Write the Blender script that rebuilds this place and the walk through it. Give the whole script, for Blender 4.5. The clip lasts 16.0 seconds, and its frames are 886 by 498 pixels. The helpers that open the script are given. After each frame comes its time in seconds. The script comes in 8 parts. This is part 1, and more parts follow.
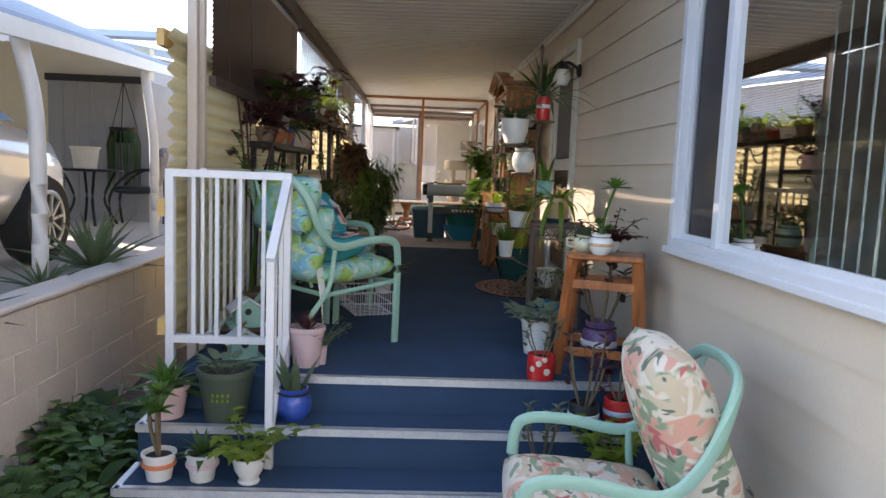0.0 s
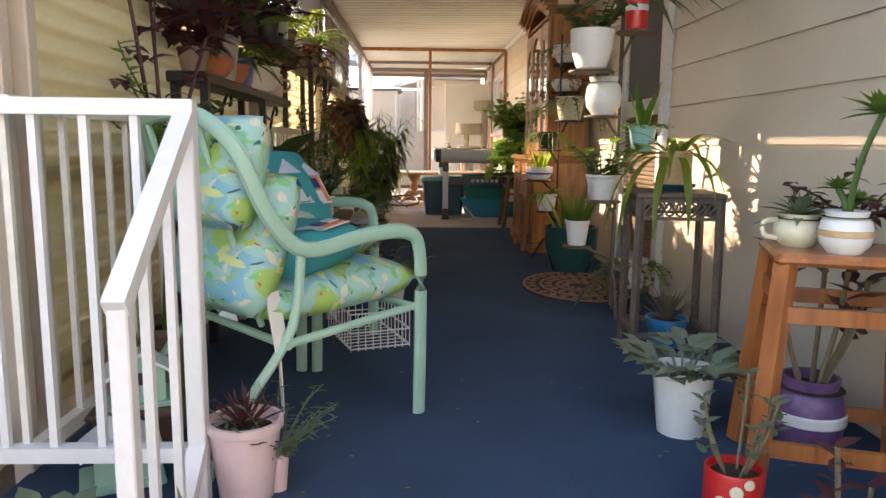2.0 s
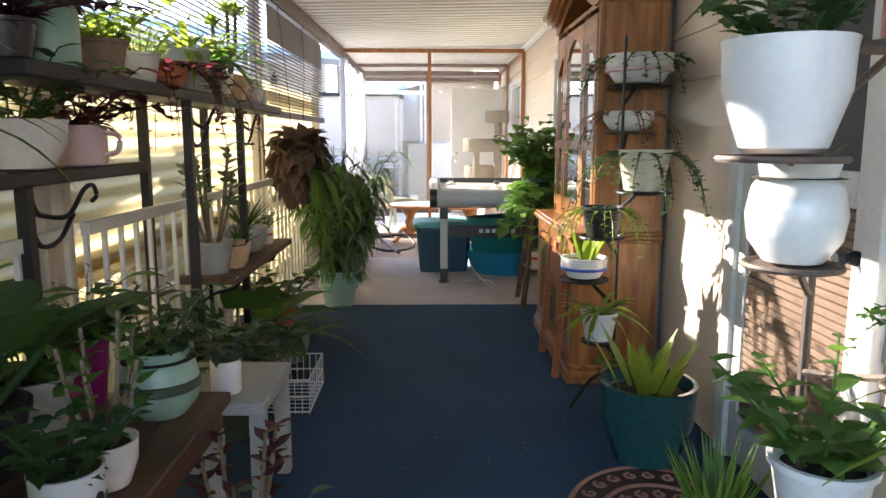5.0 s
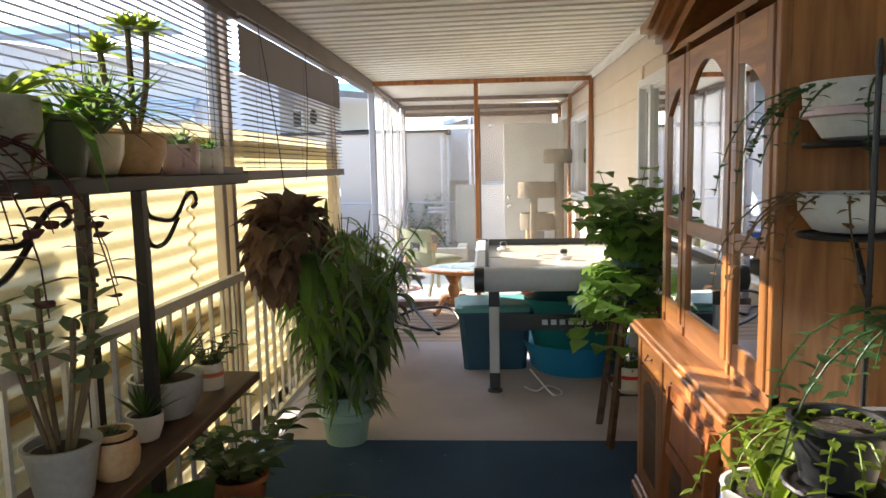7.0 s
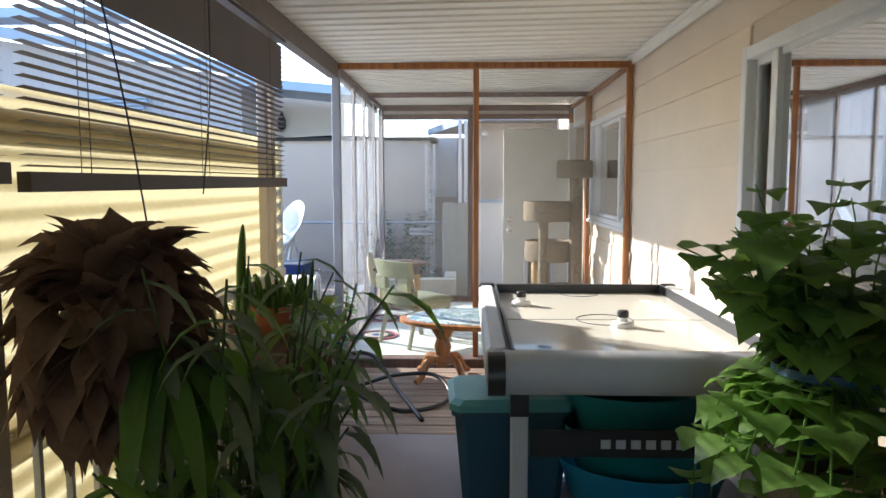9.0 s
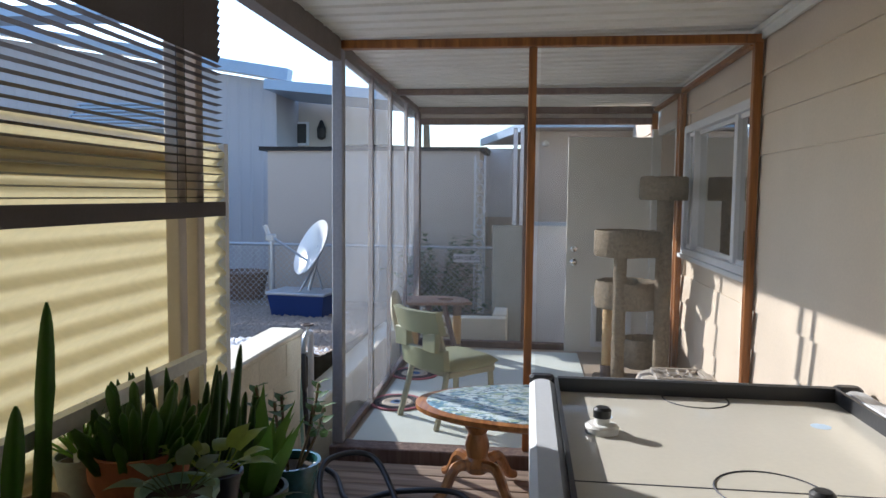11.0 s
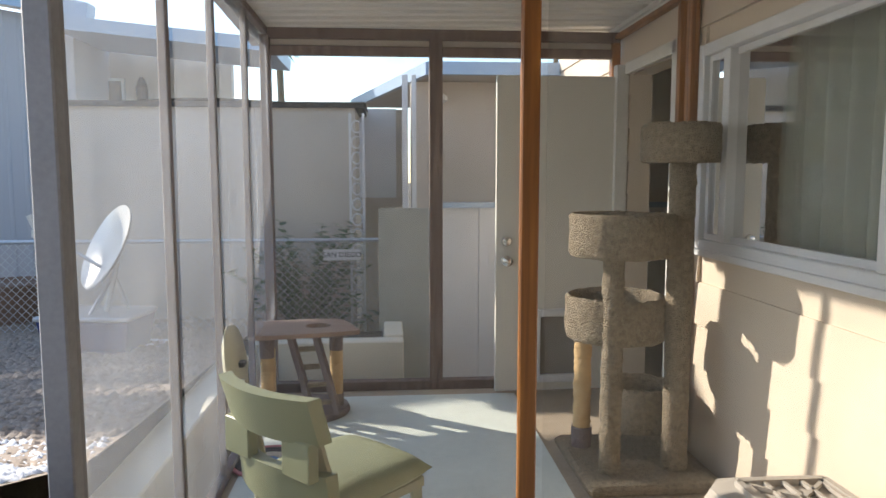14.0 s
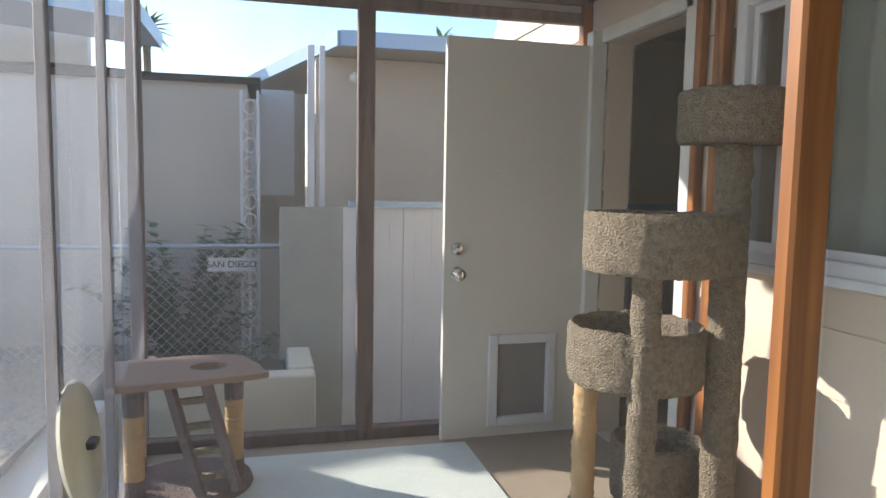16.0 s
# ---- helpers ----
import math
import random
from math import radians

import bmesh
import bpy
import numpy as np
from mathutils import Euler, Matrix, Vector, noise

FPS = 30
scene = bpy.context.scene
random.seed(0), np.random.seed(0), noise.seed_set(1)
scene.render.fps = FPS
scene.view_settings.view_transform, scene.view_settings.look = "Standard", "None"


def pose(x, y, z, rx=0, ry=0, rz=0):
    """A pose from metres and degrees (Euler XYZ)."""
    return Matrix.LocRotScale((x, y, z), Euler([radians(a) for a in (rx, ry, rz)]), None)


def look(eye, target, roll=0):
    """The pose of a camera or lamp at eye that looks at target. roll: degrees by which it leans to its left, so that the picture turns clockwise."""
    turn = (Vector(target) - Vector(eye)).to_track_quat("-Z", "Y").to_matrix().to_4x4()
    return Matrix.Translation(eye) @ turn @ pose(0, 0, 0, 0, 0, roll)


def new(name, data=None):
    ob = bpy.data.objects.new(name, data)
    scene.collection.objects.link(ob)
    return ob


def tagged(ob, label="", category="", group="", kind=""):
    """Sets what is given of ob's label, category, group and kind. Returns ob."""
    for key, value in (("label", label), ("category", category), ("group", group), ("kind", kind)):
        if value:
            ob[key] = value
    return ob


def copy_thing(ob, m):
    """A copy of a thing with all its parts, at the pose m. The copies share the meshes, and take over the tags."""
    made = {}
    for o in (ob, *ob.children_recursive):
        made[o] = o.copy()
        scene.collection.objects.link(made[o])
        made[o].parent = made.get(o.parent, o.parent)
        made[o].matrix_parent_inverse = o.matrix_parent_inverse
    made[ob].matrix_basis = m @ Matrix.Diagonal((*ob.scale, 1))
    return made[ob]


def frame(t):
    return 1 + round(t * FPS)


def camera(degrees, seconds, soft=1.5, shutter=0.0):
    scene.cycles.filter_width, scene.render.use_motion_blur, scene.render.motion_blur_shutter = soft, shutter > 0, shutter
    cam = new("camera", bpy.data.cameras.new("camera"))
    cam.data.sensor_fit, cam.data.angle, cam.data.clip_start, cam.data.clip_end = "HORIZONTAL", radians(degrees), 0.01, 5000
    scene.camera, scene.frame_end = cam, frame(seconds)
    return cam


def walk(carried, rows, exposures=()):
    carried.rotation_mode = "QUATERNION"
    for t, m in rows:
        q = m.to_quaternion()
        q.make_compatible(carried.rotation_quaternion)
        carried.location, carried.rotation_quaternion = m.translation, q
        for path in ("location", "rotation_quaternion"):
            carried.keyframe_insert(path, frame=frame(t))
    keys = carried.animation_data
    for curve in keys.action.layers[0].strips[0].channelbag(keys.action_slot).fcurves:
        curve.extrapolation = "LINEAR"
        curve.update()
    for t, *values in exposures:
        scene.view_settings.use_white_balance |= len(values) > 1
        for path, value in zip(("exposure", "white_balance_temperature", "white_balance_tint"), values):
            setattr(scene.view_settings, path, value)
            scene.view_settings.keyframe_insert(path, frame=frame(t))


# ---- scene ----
cam = camera(64.0, 16.0)
PATH = [
    (0, (0.108, 1.957, 1.524), (0.197, 3.943, 1.308), 2.3),
    (0.5, (0.104, 2.414, 1.438), (0.065, 4.399, 1.191), 2.5),
    (1, (0.071, 2.884, 1.408), (0.034, 4.864, 1.125), 1.7),
    (1.5, (0.046, 3.351, 1.383), (0.136, 5.327, 1.087), 0.9),
    (2, (0.014, 3.801, 1.395), (0.092, 5.778, 1.103), 0.6),
    (2.5, (-0.019, 4.232, 1.41), (0.076, 6.212, 1.146), 0.3),
    (3, (-0.036, 4.606, 1.387), (0.047, 6.586, 1.117), 1.6),
    (3.5, (0.012, 4.987, 1.45), (0.086, 6.967, 1.174), -0.1),
    (4, (0.084, 5.324, 1.607), (0.425, 7.273, 1.32), 2.3),
    (4.5, (0.188, 5.594, 1.774), (0.289, 7.57, 1.477), 0.2),
    (4.7, (0.22, 5.753, 1.766), (0.278, 7.728, 1.453), 0.0),
    (6.8, (0.322, 7.451, 1.945), (0.230, 9.434, 1.710), -0.9),
    (7, (0.318, 7.610, 1.968), (0.195, 9.592, 1.738), -1.2),
    (7.5, (0.268, 8.060, 1.955), (0.126, 10.043, 1.732), -0.8),
    (8, (0.238, 8.540, 1.945), (0.225, 10.530, 1.753), 0.5),
    (8.5, (0.192, 9.039, 1.942), (0.159, 11.031, 1.765), 0.9),
    (8.7, (0.165, 9.225, 1.940), (0.116, 11.215, 1.753), 0.5),
    (10.8, (0.226, 10.853, 1.995), (0.056, 12.840, 1.840), 0.3),
    (11, (0.218, 11.050, 2.000), (-0.018, 13.030, 1.850), 0.6),
    (11.5, (0.130, 11.420, 1.984), (-0.165, 13.393, 1.847), 1.4),
    (12, (0.076, 11.803, 1.990), (-0.099, 13.794, 1.904), 2.9),
    (12.5, (-0.014, 12.210, 2.008), (-0.047, 14.209, 1.963), 2.0),
    (13, (-0.132, 12.563, 1.978), (-0.096, 14.561, 1.901), 0.4),
    (13.5, (-0.126, 12.955, 1.922), (-0.070, 14.948, 1.767), 0.1),
    (14, (-0.098, 13.311, 1.914), (0.055, 15.295, 1.716), 0.0),
    (14.5, (-0.100, 13.654, 1.916), (0.127, 15.633, 1.732), 0.8),
    (15, (-0.125, 13.985, 1.902), (0.135, 15.961, 1.741), 1.4),
    (15.5, (-0.239, 14.217, 1.870), (0.177, 16.168, 1.715), 1.6),
    (16, (-0.283, 14.362, 1.837), (0.207, 16.293, 1.655), 1.0),
]
walk(cam, [(t, look(eye, target, roll)) for t, eye, target, roll in PATH], [(0.0, 2.2, 7000, 19), (0.5, 2.3, 7300, 20), (1.5, 2.75, 8200, 20), (2.5, 2.8, 7900, 20), (3.5, 3.1, 6700, 22), (4.5, 3.25, 6100, 15), (7.0, 2.75, 6400, 12), (8.5, 2.35, 6000, 10), (11.0, 1.15, 5600, 11), (12.5, 1.2, 6300, 10), (13.5, 1.25, 6450, 10), (14.5, 1.4, 6200, 9), (16.0, 1.45, 6000, 10)])

# ---- light ----
SUN_EL, SUN_AZ = radians(24.0), math.atan2(-0.83, 0.56)   # azimuth from +y, negative towards -x
world = bpy.data.worlds.new("sky")
scene.world = world
world.use_nodes = True
wn, wl = world.node_tree.nodes, world.node_tree.links
sky = wn.new("ShaderNodeTexSky")
sky.sky_type = 'NISHITA'
sky.sun_disc = False
sky.sun_elevation = SUN_EL
sky.sun_rotation = SUN_AZ
sky.air_density, sky.dust_density, sky.ozone_density = 1.0, 0.5, 1.5
wl.new(sky.outputs[0], wn["Background"].inputs["Color"])
wn["Background"].inputs["Strength"].default_value = 0.15
sun = new("sun", bpy.data.lights.new("sun", 'SUN'))
sun.data.energy, sun.data.angle, sun.data.color = 3.9, radians(0.6), (1.0, 0.90, 0.76)
sun_from = Vector((math.sin(SUN_AZ) * math.cos(SUN_EL), math.cos(SUN_AZ) * math.cos(SUN_EL), math.sin(SUN_EL)))
sun.matrix_world = look(sun_from * 30, (0, 0, 0))


# ---- materials ----
def mat(name, color, rough=0.6, metal=0.0, var=0.12, scale=6.0, fine=60.0, bump=0.15, dist=0.004, spec=0.5, spread=0.0, coat=0.0, trans=None):
    """A painted or natural surface: two scales of variation in tone, fine relief; spread: tone from object to object;
    trans: colour of light let through."""
    m = bpy.data.materials.new(name)
    m.use_nodes = True
    n, l = m.node_tree.nodes, m.node_tree.links
    b = n["Principled BSDF"]
    b.inputs["Roughness"].default_value, b.inputs["Metallic"].default_value = rough, metal
    b.inputs["Specular IOR Level"].default_value = spec
    b.inputs["Coat Weight"].default_value = coat
    co = n.new("ShaderNodeTexCoord")
    big, small = n.new("ShaderNodeTexNoise"), n.new("ShaderNodeTexNoise")
    big.inputs["Scale"].default_value, small.inputs["Scale"].default_value = scale, fine
    big.inputs["Detail"].default_value, small.inputs["Detail"].default_value = 4, 3
    l.new(co.outputs["Object"], big.inputs["Vector"])
    l.new(co.outputs["Object"], small.inputs["Vector"])
    add = n.new("ShaderNodeMath")
    add.operation = 'ADD'
    l.new(big.outputs["Fac"], add.inputs[0])
    l.new(small.outputs["Fac"], add.inputs[1])
    ramp = n.new("ShaderNodeMapRange")
    ramp.inputs["From Min"].default_value, ramp.inputs["From Max"].default_value = 0.6, 1.4
    ramp.inputs["To Min"].default_value, ramp.inputs["To Max"].default_value = 1 - var, 1 + var
    l.new(add.outputs[0], ramp.inputs["Value"])
    last = ramp.outputs[0]
    if spread:
        info, sp, mul = n.new("ShaderNodeObjectInfo"), n.new("ShaderNodeMapRange"), n.new("ShaderNodeMath")
        sp.inputs["To Min"].default_value, sp.inputs["To Max"].default_value = 1 - spread, 1 + spread
        l.new(info.outputs["Random"], sp.inputs["Value"])
        mul.operation = 'MULTIPLY'
        l.new(last, mul.inputs[0])
        l.new(sp.outputs[0], mul.inputs[1])
        last = mul.outputs[0]
    col = n.new("ShaderNodeVectorMath")
    col.operation = 'SCALE'
    col.inputs[0].default_value = color
    l.new(last, col.inputs["Scale"])
    l.new(col.outputs[0], b.inputs["Base Color"])
    if bump:
        bp = n.new("ShaderNodeBump")
        bp.inputs["Strength"].default_value, bp.inputs["Distance"].default_value = bump, dist
        l.new(small.outputs["Fac"], bp.inputs["Height"])
        l.new(bp.outputs[0], b.inputs["Normal"])
    if trans:
        t, mix = n.new("ShaderNodeBsdfTranslucent"), n.new("ShaderNodeMixShader")
        t.inputs["Color"].default_value = (*trans, 1)
        mix.inputs[0].default_value = 0.30 if name.startswith("yellow") else 0.45
        l.new(b.outputs[0], mix.inputs[1])
        l.new(t.outputs[0], mix.inputs[2])
        l.new(mix.outputs[0], n["Material Output"].inputs["Surface"])
    return m


def wood(name, dark, light, rough=0.4, grain=(3, 3, 40), coat=0.0, spread=0.08):
    """Grained timber; grain: scale of the streaks along x, y, z (small along the grain)."""
    m = mat(name, light, rough, coat=coat, spread=spread, bump=0.0)
    n, l = m.node_tree.nodes, m.node_tree.links
    b = n["Principled BSDF"]
    co, mp, no, rp = n.new("ShaderNodeTexCoord"), n.new("ShaderNodeMapping"), n.new("ShaderNodeTexNoise"), n.new("ShaderNodeValToRGB")
    mp.inputs["Scale"].default_value = grain
    no.inputs["Scale"].default_value, no.inputs["Detail"].default_value, no.inputs["Distortion"].default_value = 1.0, 6, 0.6
    rp.color_ramp.elements[0].position, rp.color_ramp.elements[1].position = 0.32, 0.68
    rp.color_ramp.elements[0].color, rp.color_ramp.elements[1].color = (*dark, 1), (*light, 1)
    l.new(co.outputs["Object"], mp.inputs["Vector"])
    l.new(mp.outputs[0], no.inputs["Vector"])
    l.new(no.outputs["Fac"], rp.inputs[0])
    info, sp, sc = n.new("ShaderNodeObjectInfo"), n.new("ShaderNodeMapRange"), n.new("ShaderNodeVectorMath")
    sp.inputs["To Min"].default_value, sp.inputs["To Max"].default_value = 1 - spread, 1 + spread
    sc.operation = 'SCALE'
    l.new(info.outputs["Random"], sp.inputs["Value"])
    l.new(rp.outputs[0], sc.inputs[0])
    l.new(sp.outputs[0], sc.inputs["Scale"])
    l.new(sc.outputs[0], b.inputs["Base Color"])
    bp = n.new("ShaderNodeBump")
    bp.inputs["Strength"].default_value, bp.inputs["Distance"].default_value = 0.2, 0.002
    l.new(no.outputs["Fac"], bp.inputs["Height"])
    l.new(bp.outputs[0], b.inputs["Normal"])
    return m


def print_cloth(name, ground, blotches, scale=7.0, rough=0.85, blur=0.025):
    """Printed fabric: rounded blotches of several inks over a ground colour."""
    m = mat(name, ground, rough, bump=0.0)
    n, l = m.node_tree.nodes, m.node_tree.links
    b = n["Principled BSDF"]
    co = n.new("ShaderNodeTexCoord")
    last = None
    for k, (ink, size, level) in enumerate(blotches):
        mp, no, rp, mx = n.new("ShaderNodeMapping"), n.new("ShaderNodeTexNoise"), n.new("ShaderNodeValToRGB"), n.new("ShaderNodeMixRGB")
        mp.inputs["Location"].default_value = (3.7 * k, 1.3 * k, 2.1 * k)
        mp.inputs["Rotation"].default_value = (0.4 * k, 0.7 * k, 1.1 * k)
        mp.inputs["Scale"].default_value = (1.0, 1.9, 1.3)
        no.inputs["Scale"].default_value, no.inputs["Detail"].default_value, no.inputs["Distortion"].default_value = scale * size, 1.2, 1.1
        rp.color_ramp.elements[0].position, rp.color_ramp.elements[1].position = level, level + blur
        l.new(co.outputs["Object"], mp.inputs["Vector"])
        l.new(mp.outputs[0], no.inputs["Vector"])
        l.new(no.outputs["Fac"], rp.inputs[0])
        l.new(rp.outputs[0], mx.inputs[0])
        if last is None:
            mx.inputs[1].default_value = (*ground, 1)
        else:
            l.new(last, mx.inputs[1])
        mx.inputs[2].default_value = (*ink, 1)
        last = mx.outputs[0]
    l.new(last, b.inputs["Base Color"])
    no, bp = n.new("ShaderNodeTexNoise"), n.new("ShaderNodeBump")
    no.inputs["Scale"].default_value = 14
    bp.inputs["Strength"].default_value, bp.inputs["Distance"].default_value = 0.5, 0.012
    l.new(co.outputs["Object"], no.inputs["Vector"])
    l.new(no.outputs["Fac"], bp.inputs["Height"])
    l.new(bp.outputs[0], b.inputs["Normal"])
    return m


def sheer(name, color, clear, gloss=0.0, rough=0.1, let=0.0):
    """A thin sheet that lets most light straight through: clear is that share; the rest is diffuse or glossy; let: share scattered through."""
    m = bpy.data.materials.new(name)
    m.use_nodes = True
    n, l = m.node_tree.nodes, m.node_tree.links
    n.remove(n["Principled BSDF"])
    t, d, mix = n.new("ShaderNodeBsdfTransparent"), n.new("ShaderNodeBsdfDiffuse"), n.new("ShaderNodeMixShader")
    d.inputs["Color"].default_value = (*color, 1)
    body = d.outputs[0]
    if let:
        tr, m3 = n.new("ShaderNodeBsdfTranslucent"), n.new("ShaderNodeMixShader")
        tr.inputs["Color"].default_value = (*color, 1)
        m3.inputs[0].default_value = let
        l.new(body, m3.inputs[1])
        l.new(tr.outputs[0], m3.inputs[2])
        body = m3.outputs[0]
    co, no, rg = n.new("ShaderNodeTexCoord"), n.new("ShaderNodeTexNoise"), n.new("ShaderNodeMapRange")
    no.inputs["Scale"].default_value, no.inputs["Detail"].default_value = 2.2, 5
    rg.inputs["From Min"].default_value, rg.inputs["From Max"].default_value = 0.3, 0.7
    rg.inputs["To Min"].default_value, rg.inputs["To Max"].default_value = min(1, clear + 0.07), clear - 0.07
    l.new(co.outputs["Object"], no.inputs["Vector"])
    l.new(no.outputs["Fac"], rg.inputs["Value"])
    inv = n.new("ShaderNodeMath")
    inv.operation = 'SUBTRACT'
    inv.inputs[0].default_value = 1.0
    l.new(rg.outputs[0], inv.inputs[1])
    l.new(inv.outputs[0], mix.inputs[0])
    l.new(t.outputs[0], mix.inputs[1])
    l.new(body, mix.inputs[2])
    last = mix.outputs[0]
    if gloss:
        g, fr, m2 = n.new("ShaderNodeBsdfGlossy"), n.new("ShaderNodeFresnel"), n.new("ShaderNodeMixShader")
        g.inputs["Roughness"].default_value = rough
        fr.inputs["IOR"].default_value = gloss
        l.new(fr.outputs[0], m2.inputs[0])
        l.new(last, m2.inputs[1])
        l.new(g.outputs[0], m2.inputs[2])
        last = m2.outputs[0]
    l.new(last, n["Material Output"].inputs["Surface"])
    return m


WHITE = mat("white_paint", (0.64, 0.65, 0.67), 0.4, var=0.06, bump=0.06)
OFFWHITE = mat("old_white_paint", (0.62, 0.61, 0.57), 0.5, var=0.12)
ALU = mat("white_aluminium", (0.70, 0.69, 0.64), 0.42, var=0.05, scale=2, bump=0.03)
NOSING = mat("aluminium_nosing", (0.62, 0.63, 0.64), 0.38, 0.6, var=0.15, scale=12)
SIDING = mat("beige_siding", (0.60, 0.51, 0.405), 0.50, var=0.06, scale=3, fine=90, bump=0.10, dist=0.002, spread=0.02)
NAVY = mat("navy_carpet", (0.034, 0.069, 0.125), 0.95, var=0.30, scale=2.2, fine=260, bump=0.7, dist=0.006, spec=0.2)
GREYC = mat("grey_carpet", (0.43, 0.39, 0.41), 0.95, var=0.18, scale=2.5, fine=260, bump=0.6, dist=0.005, spec=0.2)
PALEMAT = mat("pale_green_mat", (0.62, 0.66, 0.60), 0.75, var=0.10, scale=2.5, fine=40, bump=0.2)
TANFLOOR = mat("tan_floor", (0.36, 0.29, 0.21), 0.8, var=0.2, scale=3, fine=80)
CONC = mat("concrete", (0.42, 0.40, 0.37), 0.85, var=0.2, scale=2.0, fine=50, bump=0.4)
BLOCK = mat("painted_block", (0.62, 0.555, 0.50), 0.85, var=0.14, scale=3, fine=70, bump=0.5, spread=0.04)
CREAMBLOCK = mat("cream_block", (0.66, 0.62, 0.50), 0.85, var=0.14, scale=3, fine=70, bump=0.5)
SOIL = mat("potting_soil", (0.035, 0.024, 0.016), 0.95, var=0.4, scale=20, fine=150, bump=0.8)
EARTH = mat("garden_earth", (0.11, 0.085, 0.06), 0.95, var=0.35, scale=3, fine=60, bump=0.8, dist=0.02)
PEBBLE = mat("brown_pebbles", (0.33, 0.26, 0.20), 0.8, var=0.35, scale=30, fine=90, bump=0.6)
WPEBBLE = mat("white_pebbles", (0.72, 0.73, 0.76), 0.8, var=0.15, scale=30, fine=90, bump=0.5)
YELLOW = mat("yellow_fibreglass", (0.62, 0.53, 0.29), 0.35, var=0.14, scale=1.6, fine=30, bump=0.1, trans=(0.56, 0.50, 0.30))
YWOOD = mat("yellowed_batten", (0.55, 0.36, 0.13), 0.7, var=0.2)
BLINDM = mat("brown_blind", (0.048, 0.035, 0.031), 0.45, var=0.15)
DARKBEAM = mat("grey_brown_beam", (0.125, 0.105, 0.095), 0.6, var=0.2)
REDWOOD = wood("redwood_stain", (0.15, 0.052, 0.014), (0.36, 0.14, 0.03), 0.45, (30, 30, 2.2))
DARKWOOD = wood("weathered_timber", (0.09, 0.055, 0.045), (0.19, 0.13, 0.105), 0.7, (30, 30, 2.2))
DECKWOOD = wood("weathered_deck", (0.20, 0.14, 0.10), (0.42, 0.32, 0.24), 0.8, (2.0, 26, 20), spread=0.16)
OAK = wood("golden_oak", (0.20, 0.075, 0.022), (0.44, 0.19, 0.058), 0.32, (26, 26, 2.6), coat=0.25)
OAKH = wood("golden_oak_along", (0.20, 0.075, 0.022), (0.44, 0.19, 0.058), 0.32, (26, 2.6, 26), coat=0.25)
STOOLW = wood("stool_wood", (0.22, 0.062, 0.018), (0.42, 0.14, 0.040), 0.33, (30, 30, 2.6), coat=0.3)
BROWNW = wood("dark_brown_wood", (0.045, 0.022, 0.012), (0.12, 0.062, 0.032), 0.5, (22, 2.0, 22))
MINT = mat("mint_metal", (0.29, 0.49, 0.385), 0.4, var=0.05, bump=0.05)
MINTC = print_cloth("tropical_print", (0.27, 0.50, 0.46), [((0.15, 0.40, 0.52), 0.55, 0.51), ((0.28, 0.47, 0.12), 0.7, 0.55), ((0.52, 0.60, 0.26), 0.85, 0.62), ((0.16, 0.45, 0.22), 1.5, 0.62), ((0.55, 0.05, 0.06), 1.5, 0.70), ((0.56, 0.54, 0.42), 1.3, 0.66), ((0.04, 0.10, 0.12), 2.6, 0.69)], blur=0.04)
PALMC = print_cloth("faded_leaf_print", (0.66, 0.60, 0.49), [((0.62, 0.33, 0.24), 0.8, 0.53), ((0.24, 0.32, 0.20), 1.2, 0.54), ((0.55, 0.46, 0.32), 1.0, 0.57), ((0.12, 0.15, 0.11), 1.8, 0.62), ((0.50, 0.14, 0.13), 1.3, 0.66)], 5.5, blur=0.05)
TEAL = mat("teal_cloth", (0.012, 0.30, 0.34), 0.85, var=0.12, scale=8, fine=200, bump=0.3)
BLACKM = mat("black_iron", (0.018, 0.017, 0.018), 0.5, 0.3, var=0.2)
RUSTM = mat("weathered_iron", (0.14, 0.105, 0.085), 0.65, 0.3, var=0.3, scale=15)
CHROME = mat("chrome", (0.75, 0.75, 0.75), 0.18, 1.0, var=0.05, bump=0.0)
STEEL = mat("galvanised_steel", (0.50, 0.52, 0.54), 0.45, 0.7, var=0.12)
CARPETW = mat("cat_carpet", (0.33, 0.27, 0.195), 0.95, var=0.42, scale=45, fine=140, bump=1.0, dist=0.03, spec=0.1)
SISAL = mat("sisal_rope", (0.55, 0.37, 0.18), 0.9, var=0.2, scale=10, fine=120, bump=0.6)
BROWNCARPET = mat("brown_carpet", (0.23, 0.18, 0.165), 0.95, var=0.25, scale=10, fine=90, bump=0.9, dist=0.015, spec=0.1)
TANBOARD = mat("tan_board", (0.30, 0.20, 0.145), 0.8, var=0.12)
SAGE = mat("sage_vinyl", (0.25, 0.26, 0.145), 0.45, var=0.08, bump=0.1)
SAGEW = mat("sage_painted_wood", (0.30, 0.29, 0.20), 0.5, var=0.1)
TABLEW = mat("table_white", (0.58, 0.55, 0.47), 0.22, var=0.03, bump=0.0, coat=0.3)
TABLEG = mat("table_grey", (0.50, 0.52, 0.55), 0.4, var=0.04)
BLACKP = mat("black_plastic", (0.02, 0.021, 0.024), 0.4, var=0.1)
BLUEP = mat("blue_plastic", (0.015, 0.21, 0.40), 0.4, var=0.08)
TEALP = mat("teal_plastic", (0.010, 0.17, 0.18), 0.45, var=0.08)
TOTE = mat("tote_blue", (0.018, 0.07, 0.115), 0.4, var=0.1)
TOTELID = mat("tote_lid", (0.10, 0.32, 0.33), 0.4, var=0.1)
